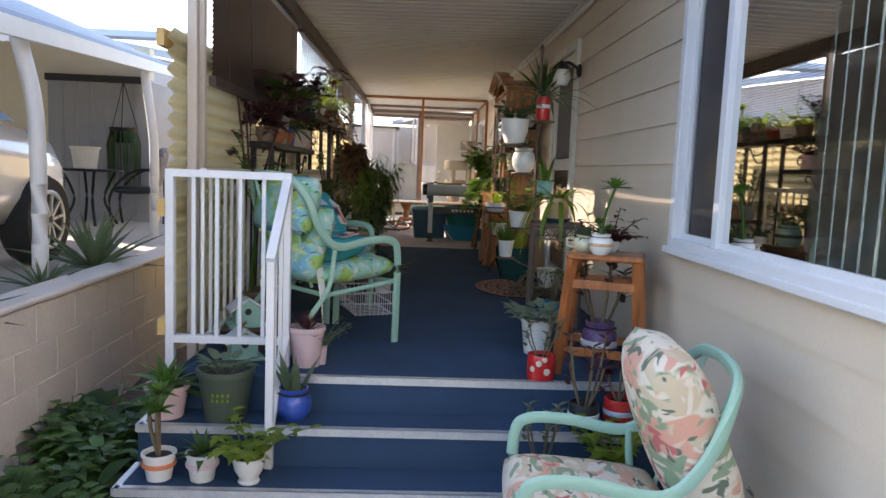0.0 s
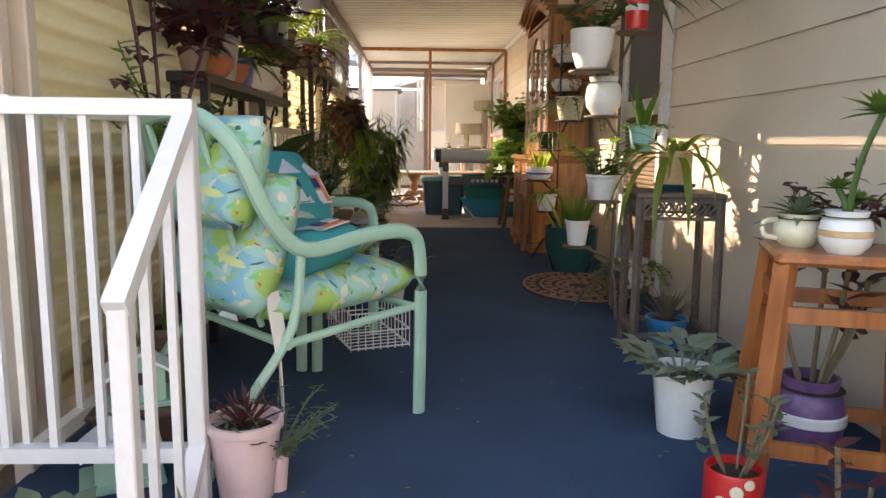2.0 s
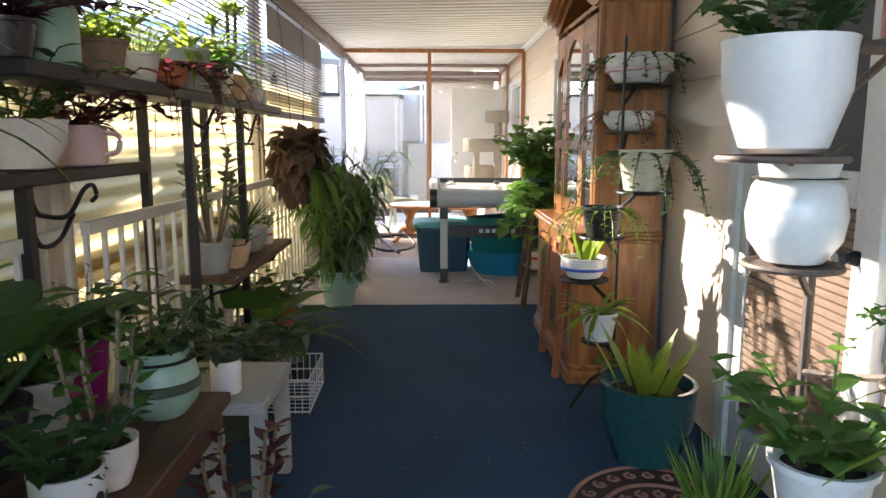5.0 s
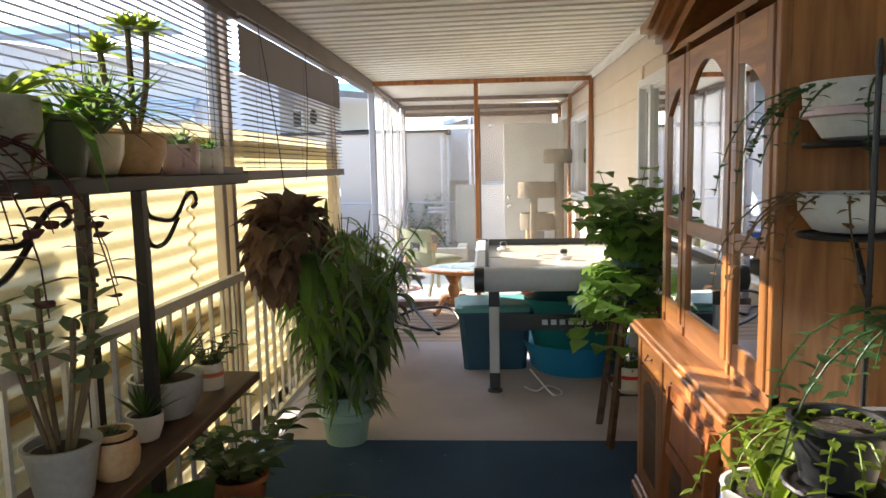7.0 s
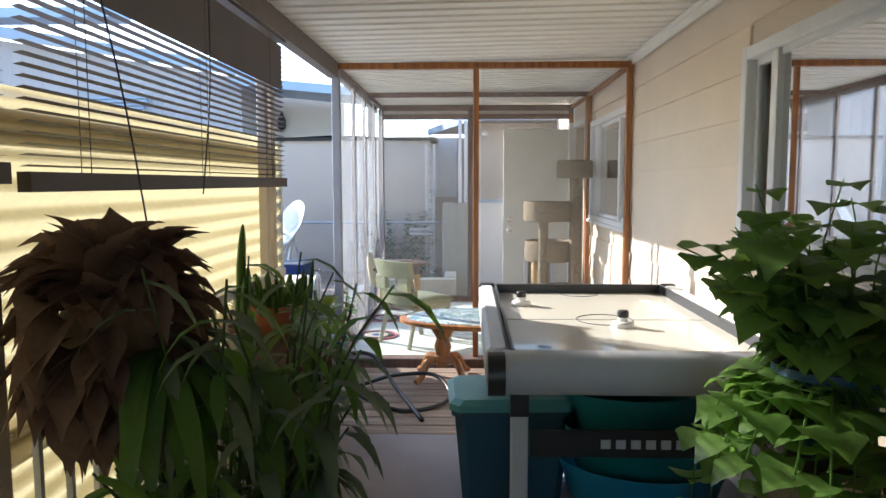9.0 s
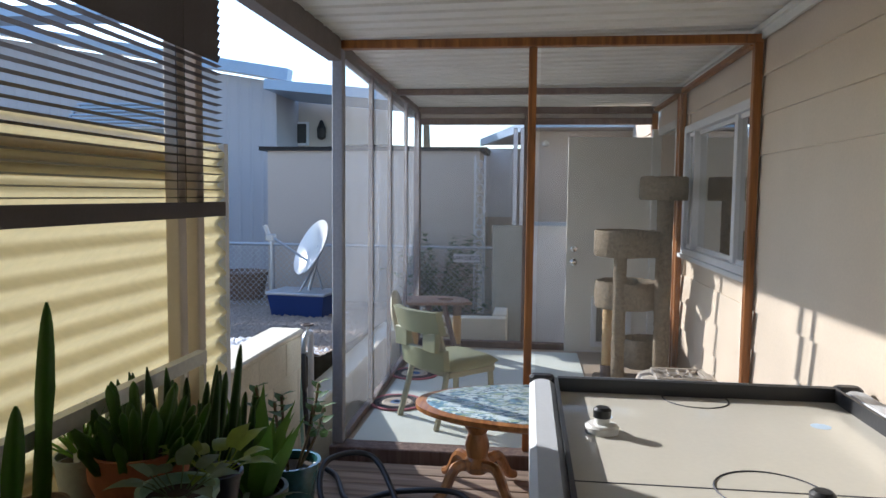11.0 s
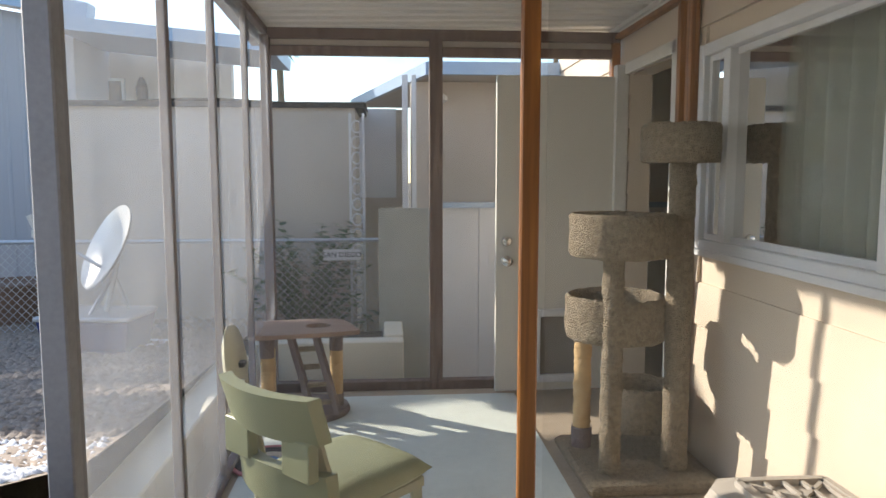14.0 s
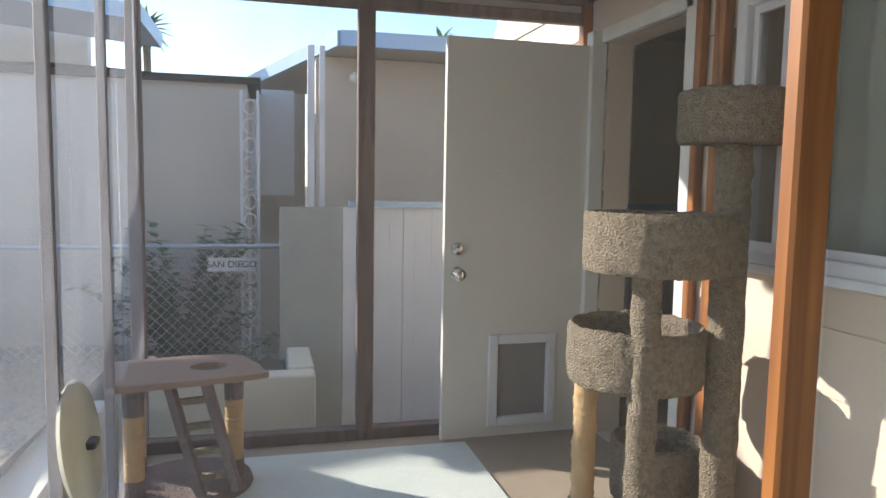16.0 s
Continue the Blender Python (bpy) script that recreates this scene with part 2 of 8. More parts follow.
NAVYP = mat("navy_plastic", (0.012, 0.035, 0.15), 0.4, var=0.1)
TERRA = mat("terracotta", (0.42, 0.15, 0.07), 0.8, var=0.18, scale=10)
CERAW = mat("white_ceramic", (0.70, 0.69, 0.66), 0.3, var=0.07, coat=0.3)
CREAMC = mat("cream_ceramic", (0.62, 0.58, 0.42), 0.3, var=0.12, coat=0.3)
PINKP = mat("pink_plastic", (0.62, 0.46, 0.47), 0.45, var=0.06)
GREENP = mat("olive_plastic", (0.055, 0.075, 0.050), 0.5, var=0.12)
PALEGREENP = mat("pale_green_ceramic", (0.27, 0.42, 0.33), 0.35, var=0.1, coat=0.2)
BLUEC = mat("blue_glaze", (0.025, 0.075, 0.36), 0.3, var=0.25, scale=15, coat=0.4)
TEALC = mat("teal_glaze", (0.020, 0.085, 0.085), 0.25, var=0.4, scale=4, coat=0.4)
AQUAC = mat("aqua_glaze", (0.25, 0.50, 0.47), 0.35, var=0.1, coat=0.2)
REDC = mat("red_enamel", (0.55, 0.018, 0.016), 0.35, var=0.12, coat=0.2)
TANC = mat("tan_glaze", (0.55, 0.36, 0.18), 0.4, var=0.2, scale=10)
GREYPOT = mat("grey_pot", (0.33, 0.34, 0.32), 0.6, var=0.15)
BROWNPOT = mat("brown_pot", (0.20, 0.13, 0.09), 0.6, var=0.2)
LEAF = mat("leaf_green", (0.075, 0.155, 0.035), 0.45, var=0.35, scale=8, bump=0.05, spread=0.25, trans=(0.17, 0.34, 0.04))
LEAFD = mat("leaf_dark", (0.058, 0.12, 0.045), 0.45, var=0.35, scale=8, bump=0.05, spread=0.2, trans=(0.09, 0.19, 0.03))
LEAFY = mat("leaf_lime", (0.19, 0.27, 0.035), 0.45, var=0.35, scale=8, bump=0.05, spread=0.2, trans=(0.32, 0.42, 0.05))
LEAFG = mat("leaf_grey_green", (0.14, 0.19, 0.12), 0.55, var=0.25, scale=8, bump=0.05, spread=0.15, trans=(0.15, 0.22, 0.10))
LEAFPALE = mat("leaf_pale_sage", (0.27, 0.33, 0.24), 0.6, var=0.2, scale=8, bump=0.05, spread=0.1, trans=(0.22, 0.30, 0.16))
LEAFP = mat("leaf_plum", (0.085, 0.035, 0.042), 0.4, var=0.3, scale=8, bump=0.05, spread=0.2, trans=(0.16, 0.03, 0.04))
LEAFR = mat("leaf_tan", (0.24, 0.155, 0.085), 0.7, var=0.35, scale=8, bump=0.1, spread=0.2, trans=(0.30, 0.18, 0.08))
STEM = mat("stem_brown", (0.16, 0.12, 0.07), 0.8, var=0.25)
GREYPOST = mat("blue_grey_post", (0.27, 0.27, 0.30), 0.6, var=0.15)
GREYHOUSE = mat("grey_house", (0.40, 0.395, 0.42), 0.6, var=0.05, scale=1.0)
SHEDM = mat("beige_shed", (0.50, 0.44, 0.38), 0.6, var=0.06, scale=1.0)
CREAMH = mat("cream_house", (0.66, 0.60, 0.47), 0.6, var=0.05)
ROOFB = mat("pale_blue_metal_roof", (0.322, 0.420, 0.558), 0.35, 0.2, var=0.06)
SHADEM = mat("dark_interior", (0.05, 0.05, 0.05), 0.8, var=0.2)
SHINGLE = mat("roof_edge_dark", (0.03, 0.03, 0.032), 0.8, var=0.2)
CARW = mat("car_white", (0.78, 0.78, 0.78), 0.18, var=0.02, bump=0.0, coat=1.0)
RUBBER = mat("tyre_rubber", (0.015, 0.015, 0.016), 0.8, var=0.2)
DOORW = mat("door_paint", (0.62, 0.60, 0.54), 0.42, var=0.05, scale=2, bump=0.04)
CURTAIN = mat("curtain", (0.60, 0.66, 0.58), 0.8, var=0.1, trans=(0.4, 0.45, 0.4))
BAMBOO = mat("bamboo_blind", (0.34, 0.24, 0.17), 0.7, var=0.25, scale=5, trans=(0.42, 0.30, 0.20))
INK = mat("dark_print", (0.02, 0.02, 0.03), 0.6, var=0.1, bump=0.0)
ORANGE = mat("orange_print", (0.62, 0.20, 0.09), 0.8, var=0.1, bump=0.0)
PALEBLUE = mat("pale_blue_print", (0.45, 0.56, 0.68), 0.8, var=0.1, bump=0.0)
RUGM = mat("rug_coir", (0.30, 0.17, 0.125), 0.9, var=0.25, scale=12, fine=120, bump=0.6)
RUGD = mat("rug_dark", (0.05, 0.03, 0.028), 0.9, var=0.25, scale=12, fine=120, bump=0.6)
SCREEN = sheer("insect_screen", (0.46, 0.45, 0.43), 0.84)
VINYL = sheer("clear_vinyl", (0.60, 0.62, 0.66), 0.76, let=0.5)
GLASS = sheer("window_glass", (0.10, 0.11, 0.11), 0.92, gloss=1.15, rough=0.02)
CABGLASS = sheer("cabinet_glass", (0.10, 0.10, 0.10), 0.88, gloss=1.5, rough=0.02)
CABDARK = mat("cabinet_inside", (0.16, 0.14, 0.13), 0.5, var=0.1)


# ---- mesh helpers ----
def bm_new():
    return bmesh.new()


def box(bm, x0, x1, y0, y1, z0, z1, bev=0.0):
    """A box; bev: chamfer of its upright and level edges."""
    if bev <= 0:
        v = [bm.verts.new((x, y, z)) for z in (z0, z1) for y in (y0, y1) for x in (x0, x1)]
        for f in ((0, 2, 3, 1), (4, 5, 7, 6), (0, 1, 5, 4), (2, 6, 7, 3), (0, 4, 6, 2), (1, 3, 7, 5)):
            bm.faces.new([v[i] for i in f])
        return bm
    rings = []
    for z, i in ((z0, bev), (z0 + bev, 0), (z1 - bev, 0), (z1, bev)):
        c = bev
        pts = [(x0 + i + c, y0 + i), (x1 - i - c, y0 + i), (x1 - i, y0 + i + c), (x1 - i, y1 - i - c), (x1 - i - c, y1 - i), (x0 + i + c, y1 - i), (x0 + i, y1 - i - c), (x0 + i, y0 + i + c)]
        rings.append([bm.verts.new((x, y, z)) for x, y in pts])
    for a, b in zip(rings, rings[1:]):
        for k in range(8):
            bm.faces.new((a[k], a[(k + 1) % 8], b[(k + 1) % 8], b[k]))
    bm.faces.new(rings[0][::-1])
    bm.faces.new(rings[-1])
    return bm


def ring_loft(bm, rings, close=True, caps=True):
    for a, b in zip(rings, rings[1:]):
        n = len(a)
        for k in range(n if close else n - 1):
            bm.faces.new((a[k], a[(k + 1) % n], b[(k + 1) % n], b[k]))
    if caps:
        bm.faces.new(rings[0][::-1])
        bm.faces.new(rings[-1])
    return bm


def tube(bm, pts, r, seg=8, r1=None, caps=True, flat=1.0):
    """A bar along pts; r to r1; flat squashes it across."""
    pts = [Vector(p) for p in pts]
    n = len(pts)
    rings = []
    up = Vector((0, 0, 1))
    for i, p in enumerate(pts):
        d = (pts[min(i + 1, n - 1)] - pts[max(i - 1, 0)]).normalized()
        a = d.cross(up)
        if a.length < 1e-3:
            a = d.cross(Vector((0, 1, 0)))
        a.normalize()
        b = a.cross(d)
        rr = r if r1 is None else r + (r1 - r) * i / max(1, n - 1)
        rings.append([bm.verts.new(p + a * (math.cos(2 * math.pi * k / seg) * rr) + b * (math.sin(2 * math.pi * k / seg) * rr * flat)) for k in range(seg)])
    return ring_loft(bm, rings, True, caps)


def bar(bm, p, q, w, h=None):
    """A square bar from p to q."""
    h = h or w
    p, q = Vector(p), Vector(q)
    d = (q - p).normalized()
    a = d.cross(Vector((0, 0, 1)))
    if a.length < 1e-3:
        a = Vector((1, 0, 0))
    a.normalize()
    b = a.cross(d)
    rings = []
    for c in (p, q):
        rings.append([bm.verts.new(c + a * (sx * w / 2) + b * (sy * h / 2)) for sx, sy in ((-1, -1), (1, -1), (1, 1), (-1, 1))])
    return ring_loft(bm, rings)


def lathe(bm, prof, seg=20, c=(0, 0, 0), wob=0.0, sq=None):
    """A turned shape from (radius, height) pairs. sq: (sx, sy) stretch."""
    sx, sy = sq or (1, 1)
    rings = []
    for r, z in prof:
        rings.append([bm.verts.new((c[0] + max(r, 1e-4) * sx * math.cos(2 * math.pi * k / seg) * (1 + wob * math.sin(5 * k)), c[1] + max(r, 1e-4) * sy * math.sin(2 * math.pi * k / seg), c[2] + z)) for k in range(seg)])
    return ring_loft(bm, rings)


def smooth_pts(pts, n=5):
    """A smooth curve through pts."""
    P = [Vector(p) for p in pts]
    out = []
    for i in range(len(P) - 1):
        a, b, c, d = P[max(i - 1, 0)], P[i], P[i + 1], P[min(i + 2, len(P) - 1)]
        for k in range(n):
            t = k / n
            out.append(0.5 * ((2 * b) + (c - a) * t + (2 * a - 5 * b + 4 * c - d) * t * t + (3 * b - a - 3 * c + d) * t ** 3))
    out.append(P[-1])
    return out


def grid_sheet(bm, f, nu, nv):
    """A sheet from f(u, v), u and v from 0 to 1."""
    v = [[bm.verts.new(f(i / nu, j / nv)) for j in range(nv + 1)] for i in range(nu + 1)]
    for i in range(nu):
        for j in range(nv):
            bm.faces.new((v[i][j], v[i + 1][j], v[i + 1][j + 1], v[i][j + 1]))
    return bm


def cushion(bm, w, d, h, puff=0.35, nu=12, nv=12, tuft=()):
    """A stuffed cushion, w by d by h, round its middle; tuft: points (u, v, depth) that are pulled in."""
    def top(s):
        def f(u, v):
            a, b = 2 * u - 1, 2 * v - 1
            e = (max(0, 1 - abs(a) ** 4) * max(0, 1 - abs(b) ** 4)) ** 0.42
            pull = sum(dp * math.exp(-((u - tu) ** 2 + (v - tv) ** 2) / 0.012) for tu, tv, dp in tuft)
            k = 1 - 0.05 * (abs(a) * abs(b)) ** 2
            return (a * w / 2 * k, b * d / 2 * k, s * (h / 2 * e * (1 + puff * 0.3 * (1 - a * a) * (1 - b * b)) - (pull if s > 0 else 0)))
        return f
    grid_sheet(bm, top(1), nu, nv)
    grid_sheet(bm, lambda u, v: top(-1)(1 - u, v), nu, nv)
    bmesh.ops.remove_doubles(bm, verts=bm.verts, dist=0.0006)
    return bm


def finish(name, bm, material, smooth=False):
    bmesh.ops.recalc_face_normals(bm, faces=bm.faces)
    me = bpy.data.meshes.new(name)
    bm.to_mesh(me)
    bm.free()
    for m in (material if isinstance(material, (list, tuple)) else [material]):
        me.materials.append(m)
    if smooth:
        me.polygons.foreach_set("use_smooth", [True] * len(me.polygons))
        if smooth != "all":
            me.set_sharp_from_angle(angle=radians(smooth if isinstance(smooth, (int, float)) and smooth is not True else 40))
    return me


def part(name, bm, material, parent, label="", smooth=False):
    """One mesh under a thing or under one of its parts."""
    ob = new(name, finish(name, bm, material, smooth))
    ob.parent = parent
    return tagged(ob, label)


def thing(name, label, category, m=None, group="", kind=""):
    ob = new(name)
    ob.empty_display_size = 0.1
    if m is not None:
        ob.matrix_basis = m
    return tagged(ob, label, category, group, kind)


def solid(name, bm, material, label, category, m=None, group="", kind="", smooth=False):
    """A thing that is one mesh."""
    ob = new(name, finish(name, bm, material, smooth))
    if m is not None:
        ob.matrix_basis = m
    return tagged(ob, label, category, group, kind)


def piece(name, mesh, parent, m=None):
    ob = new(name, mesh)
    ob.parent = parent
    if m is not None:
        ob.matrix_basis = m
    return ob

# ---- large structure ----
D = 0.53                     # height of the porch floor
WX = 1.42                    # face of the house wall
Y0, Y1, Y2, Y3, Y4 = 5.27, 11.22, 13.35, 14.95, 17.90   # porch edge, end of blue carpet, end of grey carpet, near screen, far screen
CZ = 2.86                    # roof underside


def lx(y):
    """The porch's outer line, which runs very slightly askew."""
    return -1.00 + 0.012 * (y - 5.5)


def setting(name, bm, material, label, category="", smooth=False):
    return solid(name, bm, material, label, category or name.split("_")[0], kind="structure", smooth=smooth)


# ground: one sheet to the horizon
bm = bm_new()
grid_sheet(bm, lambda u, v: ((u - 0.5) * 600, (v - 0.5) * 600 + 10, -0.02), 24, 24)
setting("ground", bm, EARTH, "dry bare earth around the houses", "ground")

# porch floor on its platform
floor = thing("floor", "porch floor of carpet and boards", "floor", kind="structure")
bm = bm_new(); box(bm, lx(5.4), WX + 0.02, Y0, Y1, 0.0, D, 0.006)
part("blue_carpet", bm, NAVY, floor, "worn navy blue outdoor carpet")
bm = bm_new(); box(bm, lx(11), WX + 0.02, Y1 + 0.002, Y2, 0.0, D + 0.002, 0.004)
part("grey_carpet", bm, GREYC, floor, "flat grey outdoor carpet")
bm = bm_new(); box(bm, lx(14), WX + 0.02, Y2 + 0.002, Y3 - 0.09, 0.0, D - 0.035)
part("joists", bm, DARKWOOD, floor)
bm = bm_new(); box(bm, lx(16), WX + 0.02, Y3 - 0.02, 18.05, 0.0, D, 0.004)
part("room_floor", bm, TANFLOOR, floor, "plain tan concrete floor")
bm = bm_new()
box(bm, -0.80, 0.70, Y3 + 0.09, 17.72, D + 0.003, D + 0.009)
part("floor_mat", bm, PALEMAT, floor, "pale green faded floor mat")
bm = bm_new(); box(bm, lx(15) + 0.01, 1.40, Y3 - 0.085, Y3 + 0.05, D - 0.1, D + 0.05, 0.006)
part("sill", bm, DARKWOOD, floor, "weathered timber sill")
plank = bm_new(); box(plank, lx(14) + 0.0, WX + 0.02, -0.068, 0.068, -0.035, 0.0, 0.004)
plank_mesh = finish("plank", plank, DECKWOOD)
yy = Y2 + 0.075
while yy < Y3 - 0.15:
    piece("plank", plank_mesh, floor, pose(0, yy, D))
    yy += 0.144

# entrance steps
steps = thing("steps", "wide porch steps in navy carpet with aluminium edges", "steps", kind="structure")
for k, (ye, z) in enumerate(((5.03, 0.362), (4.77, 0.188))):
    bm = bm_new(); box(bm, -1.07, WX + 0.02, ye, Y0 if k == 0 else 5.03, 0.0, z, 0.006)
    part("tread", bm, NAVY, steps)
for ye, z, x0 in ((Y0, D, -0.52), (5.03, 0.362, -1.07), (4.77, 0.188, -1.07)):
    bm = bm_new()
    box(bm, x0, WX, ye - 0.006, ye + 0.028, z - 0.001, z + 0.005)
    box(bm, x0, WX, ye - 0.008, ye + 0.001, z - 0.03, z + 0.005)
    xs = x0 + 0.12
    while xs < WX - 0.1:
        lathe(bm, [(0.007, 0), (0.005, 0.003)], 8, (xs, ye + 0.012, z + 0.004))
        xs += 0.6
    part("nosing", bm, NOSING, steps, "scuffed aluminium stair nosing")
for ye, z, yb in ((5.03, 0.362, Y0), (4.77, 0.188, 5.03)):
    bm = bm_new(); box(bm, -1.078, -1.05, ye - 0.006, yb, z - 0.028, z + 0.005)
    part("nosing", bm, NOSING, steps, "scuffed aluminium stair nosing")

# house wall with its openings (y0, y1, z0, z1)
OPEN = [(3.25, 5.44, 1.19, 2.62), (7.80, 8.62, D + 0.01, 2.60), (11.40, 12.74, 1.67, 2.53), (15.00, 16.66, 1.57, 2.54), (16.98, 17.72, D + 0.01, 2.56)]
HY0, HY1, HZ = -6.0, 19.6, 3.0


def free_spans(lo, hi, cuts):
    out, a = [], lo
    for c0, c1 in sorted(cuts):
        if c0 > a:
            out.append((a, min(c0, hi)))
        a = max(a, c1)
    if a < hi:
        out.append((a, hi))
    return out


wall = thing("wall_house", "beige lap siding wall of the house", "wall", kind="structure")
bm = bm_new()
ys = sorted({HY0, HY1, *[o[0] for o in OPEN], *[o[1] for o in OPEN]})
for a, b in zip(ys, ys[1:]):
    mid = (a + b) / 2
    for z0, z1 in free_spans(0.0, HZ, [(o[2], o[3]) for o in OPEN if o[0] < mid < o[1]]):
        box(bm, WX + 0.012, WX + 0.14, a, b, z0, z1)
part("backing", bm, SIDING, wall)
EXPO = 0.205
z = 1.405 - 6 * EXPO
while z < HZ - 0.02:
    top = min(z + EXPO, HZ)
    for a, b in free_spans(HY0, HY1, [(o[0] - 0.0, o[1] + 0.0) for o in OPEN if o[2] < top - 0.02 and o[3] > z + 0.02]):
        bm = bm_new()
        # a lapped board: thick at its lower edge, tapering upwards, with a joint now and then
        for s0, s1 in ((a, b),):
            v = [bm.verts.new(p) for p in ((WX - 0.010, s0, z + 0.002), (WX + 0.013, s0, z + 0.002), (WX + 0.013, s0, top + 0.004), (WX + 0.002, s0, top + 0.004),
                                           (WX - 0.010, s1, z + 0.002), (WX + 0.013, s1, z + 0.002), (WX + 0.013, s1, top + 0.004), (WX + 0.002, s1, top + 0.004))]
            for f in ((0, 1, 2, 3), (7, 6, 5, 4), (0, 4, 5, 1), (1, 5, 6, 2), (2, 6, 7, 3), (3, 7, 4, 0)):
                bm.faces.new([v[i] for i in f])
        part("siding_board", bm, SIDING, wall)
    z += EXPO

# the inside of the house, closed and dim
bm = bm_new()
box(bm, 4.6, 4.7, HY0, HY1, 0, HZ)
box(bm, WX + 0.14, 4.6, HY0, HY0 + 0.1, 0, HZ)
box(bm, WX + 0.14, 4.6, HY1 - 0.1, HY1, 0, HZ)
for yw in (7.0, 9.3, 13.6, 16.82):
    box(bm, WX + 0.142, 4.6, yw - 0.05, yw + 0.05, 0.5, HZ - 0.1)
setting("wall_inner", bm, CREAMH, "plain inner walls of the house", "wall")
bm = bm_new(); box(bm, WX + 0.142, 4.6, HY0 + 0.1, HY1 - 0.1, 0.42, 0.52)
setting("floor_inner", bm, TANFLOOR, "plain carpet inside the house", "floor")
bm = bm_new(); box(bm, WX + 0.02, 4.75, HY0, HY1, HZ, HZ + 0.3)
setting("roof_house", bm, OFFWHITE, "flat roof over the house", "roof")

XLB = -0.945
# porch roof: white ribbed metal pans across the porch
bm = bm_new()
prof = []
y = 5.15
while y < 18.15:
    prof += [(y, 0.0), (y + 0.118, 0.0), (y + 0.124, -0.012), (y + 0.144, -0.012), (y + 0.150, 0.0)]
    y += 0.150
xa, xb = -1.0, WX - 0.006


def roof_z(x):
    return 2.855 + 0.018 * (x + 0.9)


rows = []
for x in (xa, xb):
    rows.append([bm.verts.new((x, yy, roof_z(x) + dz)) for yy, dz in prof])
for k in range(len(prof) - 1):
    bm.faces.new((rows[0][k], rows[1][k], rows[1][k + 1], rows[0][k + 1]))
top = [[bm.verts.new((x, yy, roof_z(x) + 0.06)) for yy in (prof[0][0], prof[-1][0])] for x in (xa, xb)]
bm.faces.new((top[0][0], top[0][1], top[1][1], top[1][0]))
bm.faces.new((rows[0][0], top[0][0], top[1][0], rows[1][0]))
bm.faces.new((rows[0][-1], rows[1][-1], top[1][1], top[0][1]))
setting("ceiling", bm, ALU, "white ribbed aluminium porch roof", "ceiling")
bm = bm_new()
box(bm, WX - 0.05, WX - 0.012, 5.15, 18.1, 2.86, 2.885)
box(bm, WX - 0.03, WX - 0.012, 5.15, 18.1, 2.82, 2.86)
setting("trim", bm, ALU, "white metal channel along the wall", "trim")
bm = bm_new()
bar(bm, (lx(5.2) + 0.04, 5.2, 2.79), (lx(14.9) + 0.04, 14.9, 2.79), 0.07, 0.12)
bar(bm, (lx(14.9) + 0.04, 14.9, 2.81), (XLB, 18.1, 2.81), 0.05, 0.08)
setting("beam", bm, DARKBEAM, "dark painted beam along the porch edge", "beam")

# posts of the porch edge: pairs of slim painted posts
posts = thing("porch_posts", "pairs of slim beige posts along the porch", "posts", kind="structure")
for yp in (5.62, 8.25, 10.93, 13.24):
    for dy in (0.0, 0.13):
        bm = bm_new(); box(bm, lx(yp) - 0.036, lx(yp) + 0.012, yp + dy - 0.025, yp + dy + 0.025, 0.45, 2.75, 0.004)
        part("post", bm, SHEDM, posts)

# porch rail of thin white balusters along the outer edge
rail = thing("porch_rail", "cream metal railing along the porch edge", "railing", kind="structure")
for a, b in ((5.45, 8.2), (8.32, 10.88), (11.06, 13.2)):
    for zz in (0.645, 1.475):
        bm = bm_new(); bar(bm, (lx(a) + 0.09, a, zz), (lx(b) + 0.09, b, zz), 0.032, 0.04)
        part("rail", bm, OFFWHITE, rail)
    n = int((b - a) / 0.125)
    bm = bm_new(); box(bm, -0.008, 0.008, -0.008, 0.008, 0.0, 0.80)
    me = finish("baluster", bm, OFFWHITE)
    for k in range(n + 1):
        yk = a + (b - a) * k / n
        piece("baluster", me, rail, pose(lx(yk) + 0.09, yk, 0.66))

# yellow corrugated fibreglass panels outside the rail
fence = thing("fibreglass_screen", "sun-bleached yellow corrugated fibreglass panels", "screen", kind="structure")


def corrugated(y0, y1, z0, z1, x, wave=0.076, amp=0.016, step=10):
    """Ridges run level; the profile goes up the sheet."""
    bm = bm_new()
    n = int((z1 - z0) / wave * step)
    last = None
    for i in range(n + 1):
        zz = z0 + (z1 - z0) * i / n
        dx = amp * math.sin(2 * math.pi * zz / wave)
        ring = [bm.verts.new((x + dx + 0.012 * (yq - y0), yq, zz)) for yq in (y0, (y0 + y1) / 2, y1)]
        if last:
            for k in range(2):
                bm.faces.new((last[k], last[k + 1], ring[k + 1], ring[k]))
        last = ring
    return bm


for k, (a, b) in enumerate(((5.42, 8.05), (8.01, 10.71), (10.67, 13.67))):
    bm = corrugated(a, b, 0.62, 2.15 + 0.02 * k, lx(a) - 0.055 - 0.012 * (k % 2))
    part("panel", bm, YELLOW, fence, smooth="all")
for zz in (0.72, 1.30, 2.10):
    bm = bm_new(); bar(bm, (lx(5.4) - 0.095, 5.4, zz), (lx(13.4) - 0.095, 13.4, zz), 0.035, 0.08)
    part("batten", bm, YWOOD, fence, "yellowed timber batten")
bm = bm_new(); box(bm, lx(13.4) - 0.12, lx(13.4) - 0.04, 13.672, 13.71, 0.5, 2.19)
part("end_strip", bm, WHITE, fence, "white end strip")


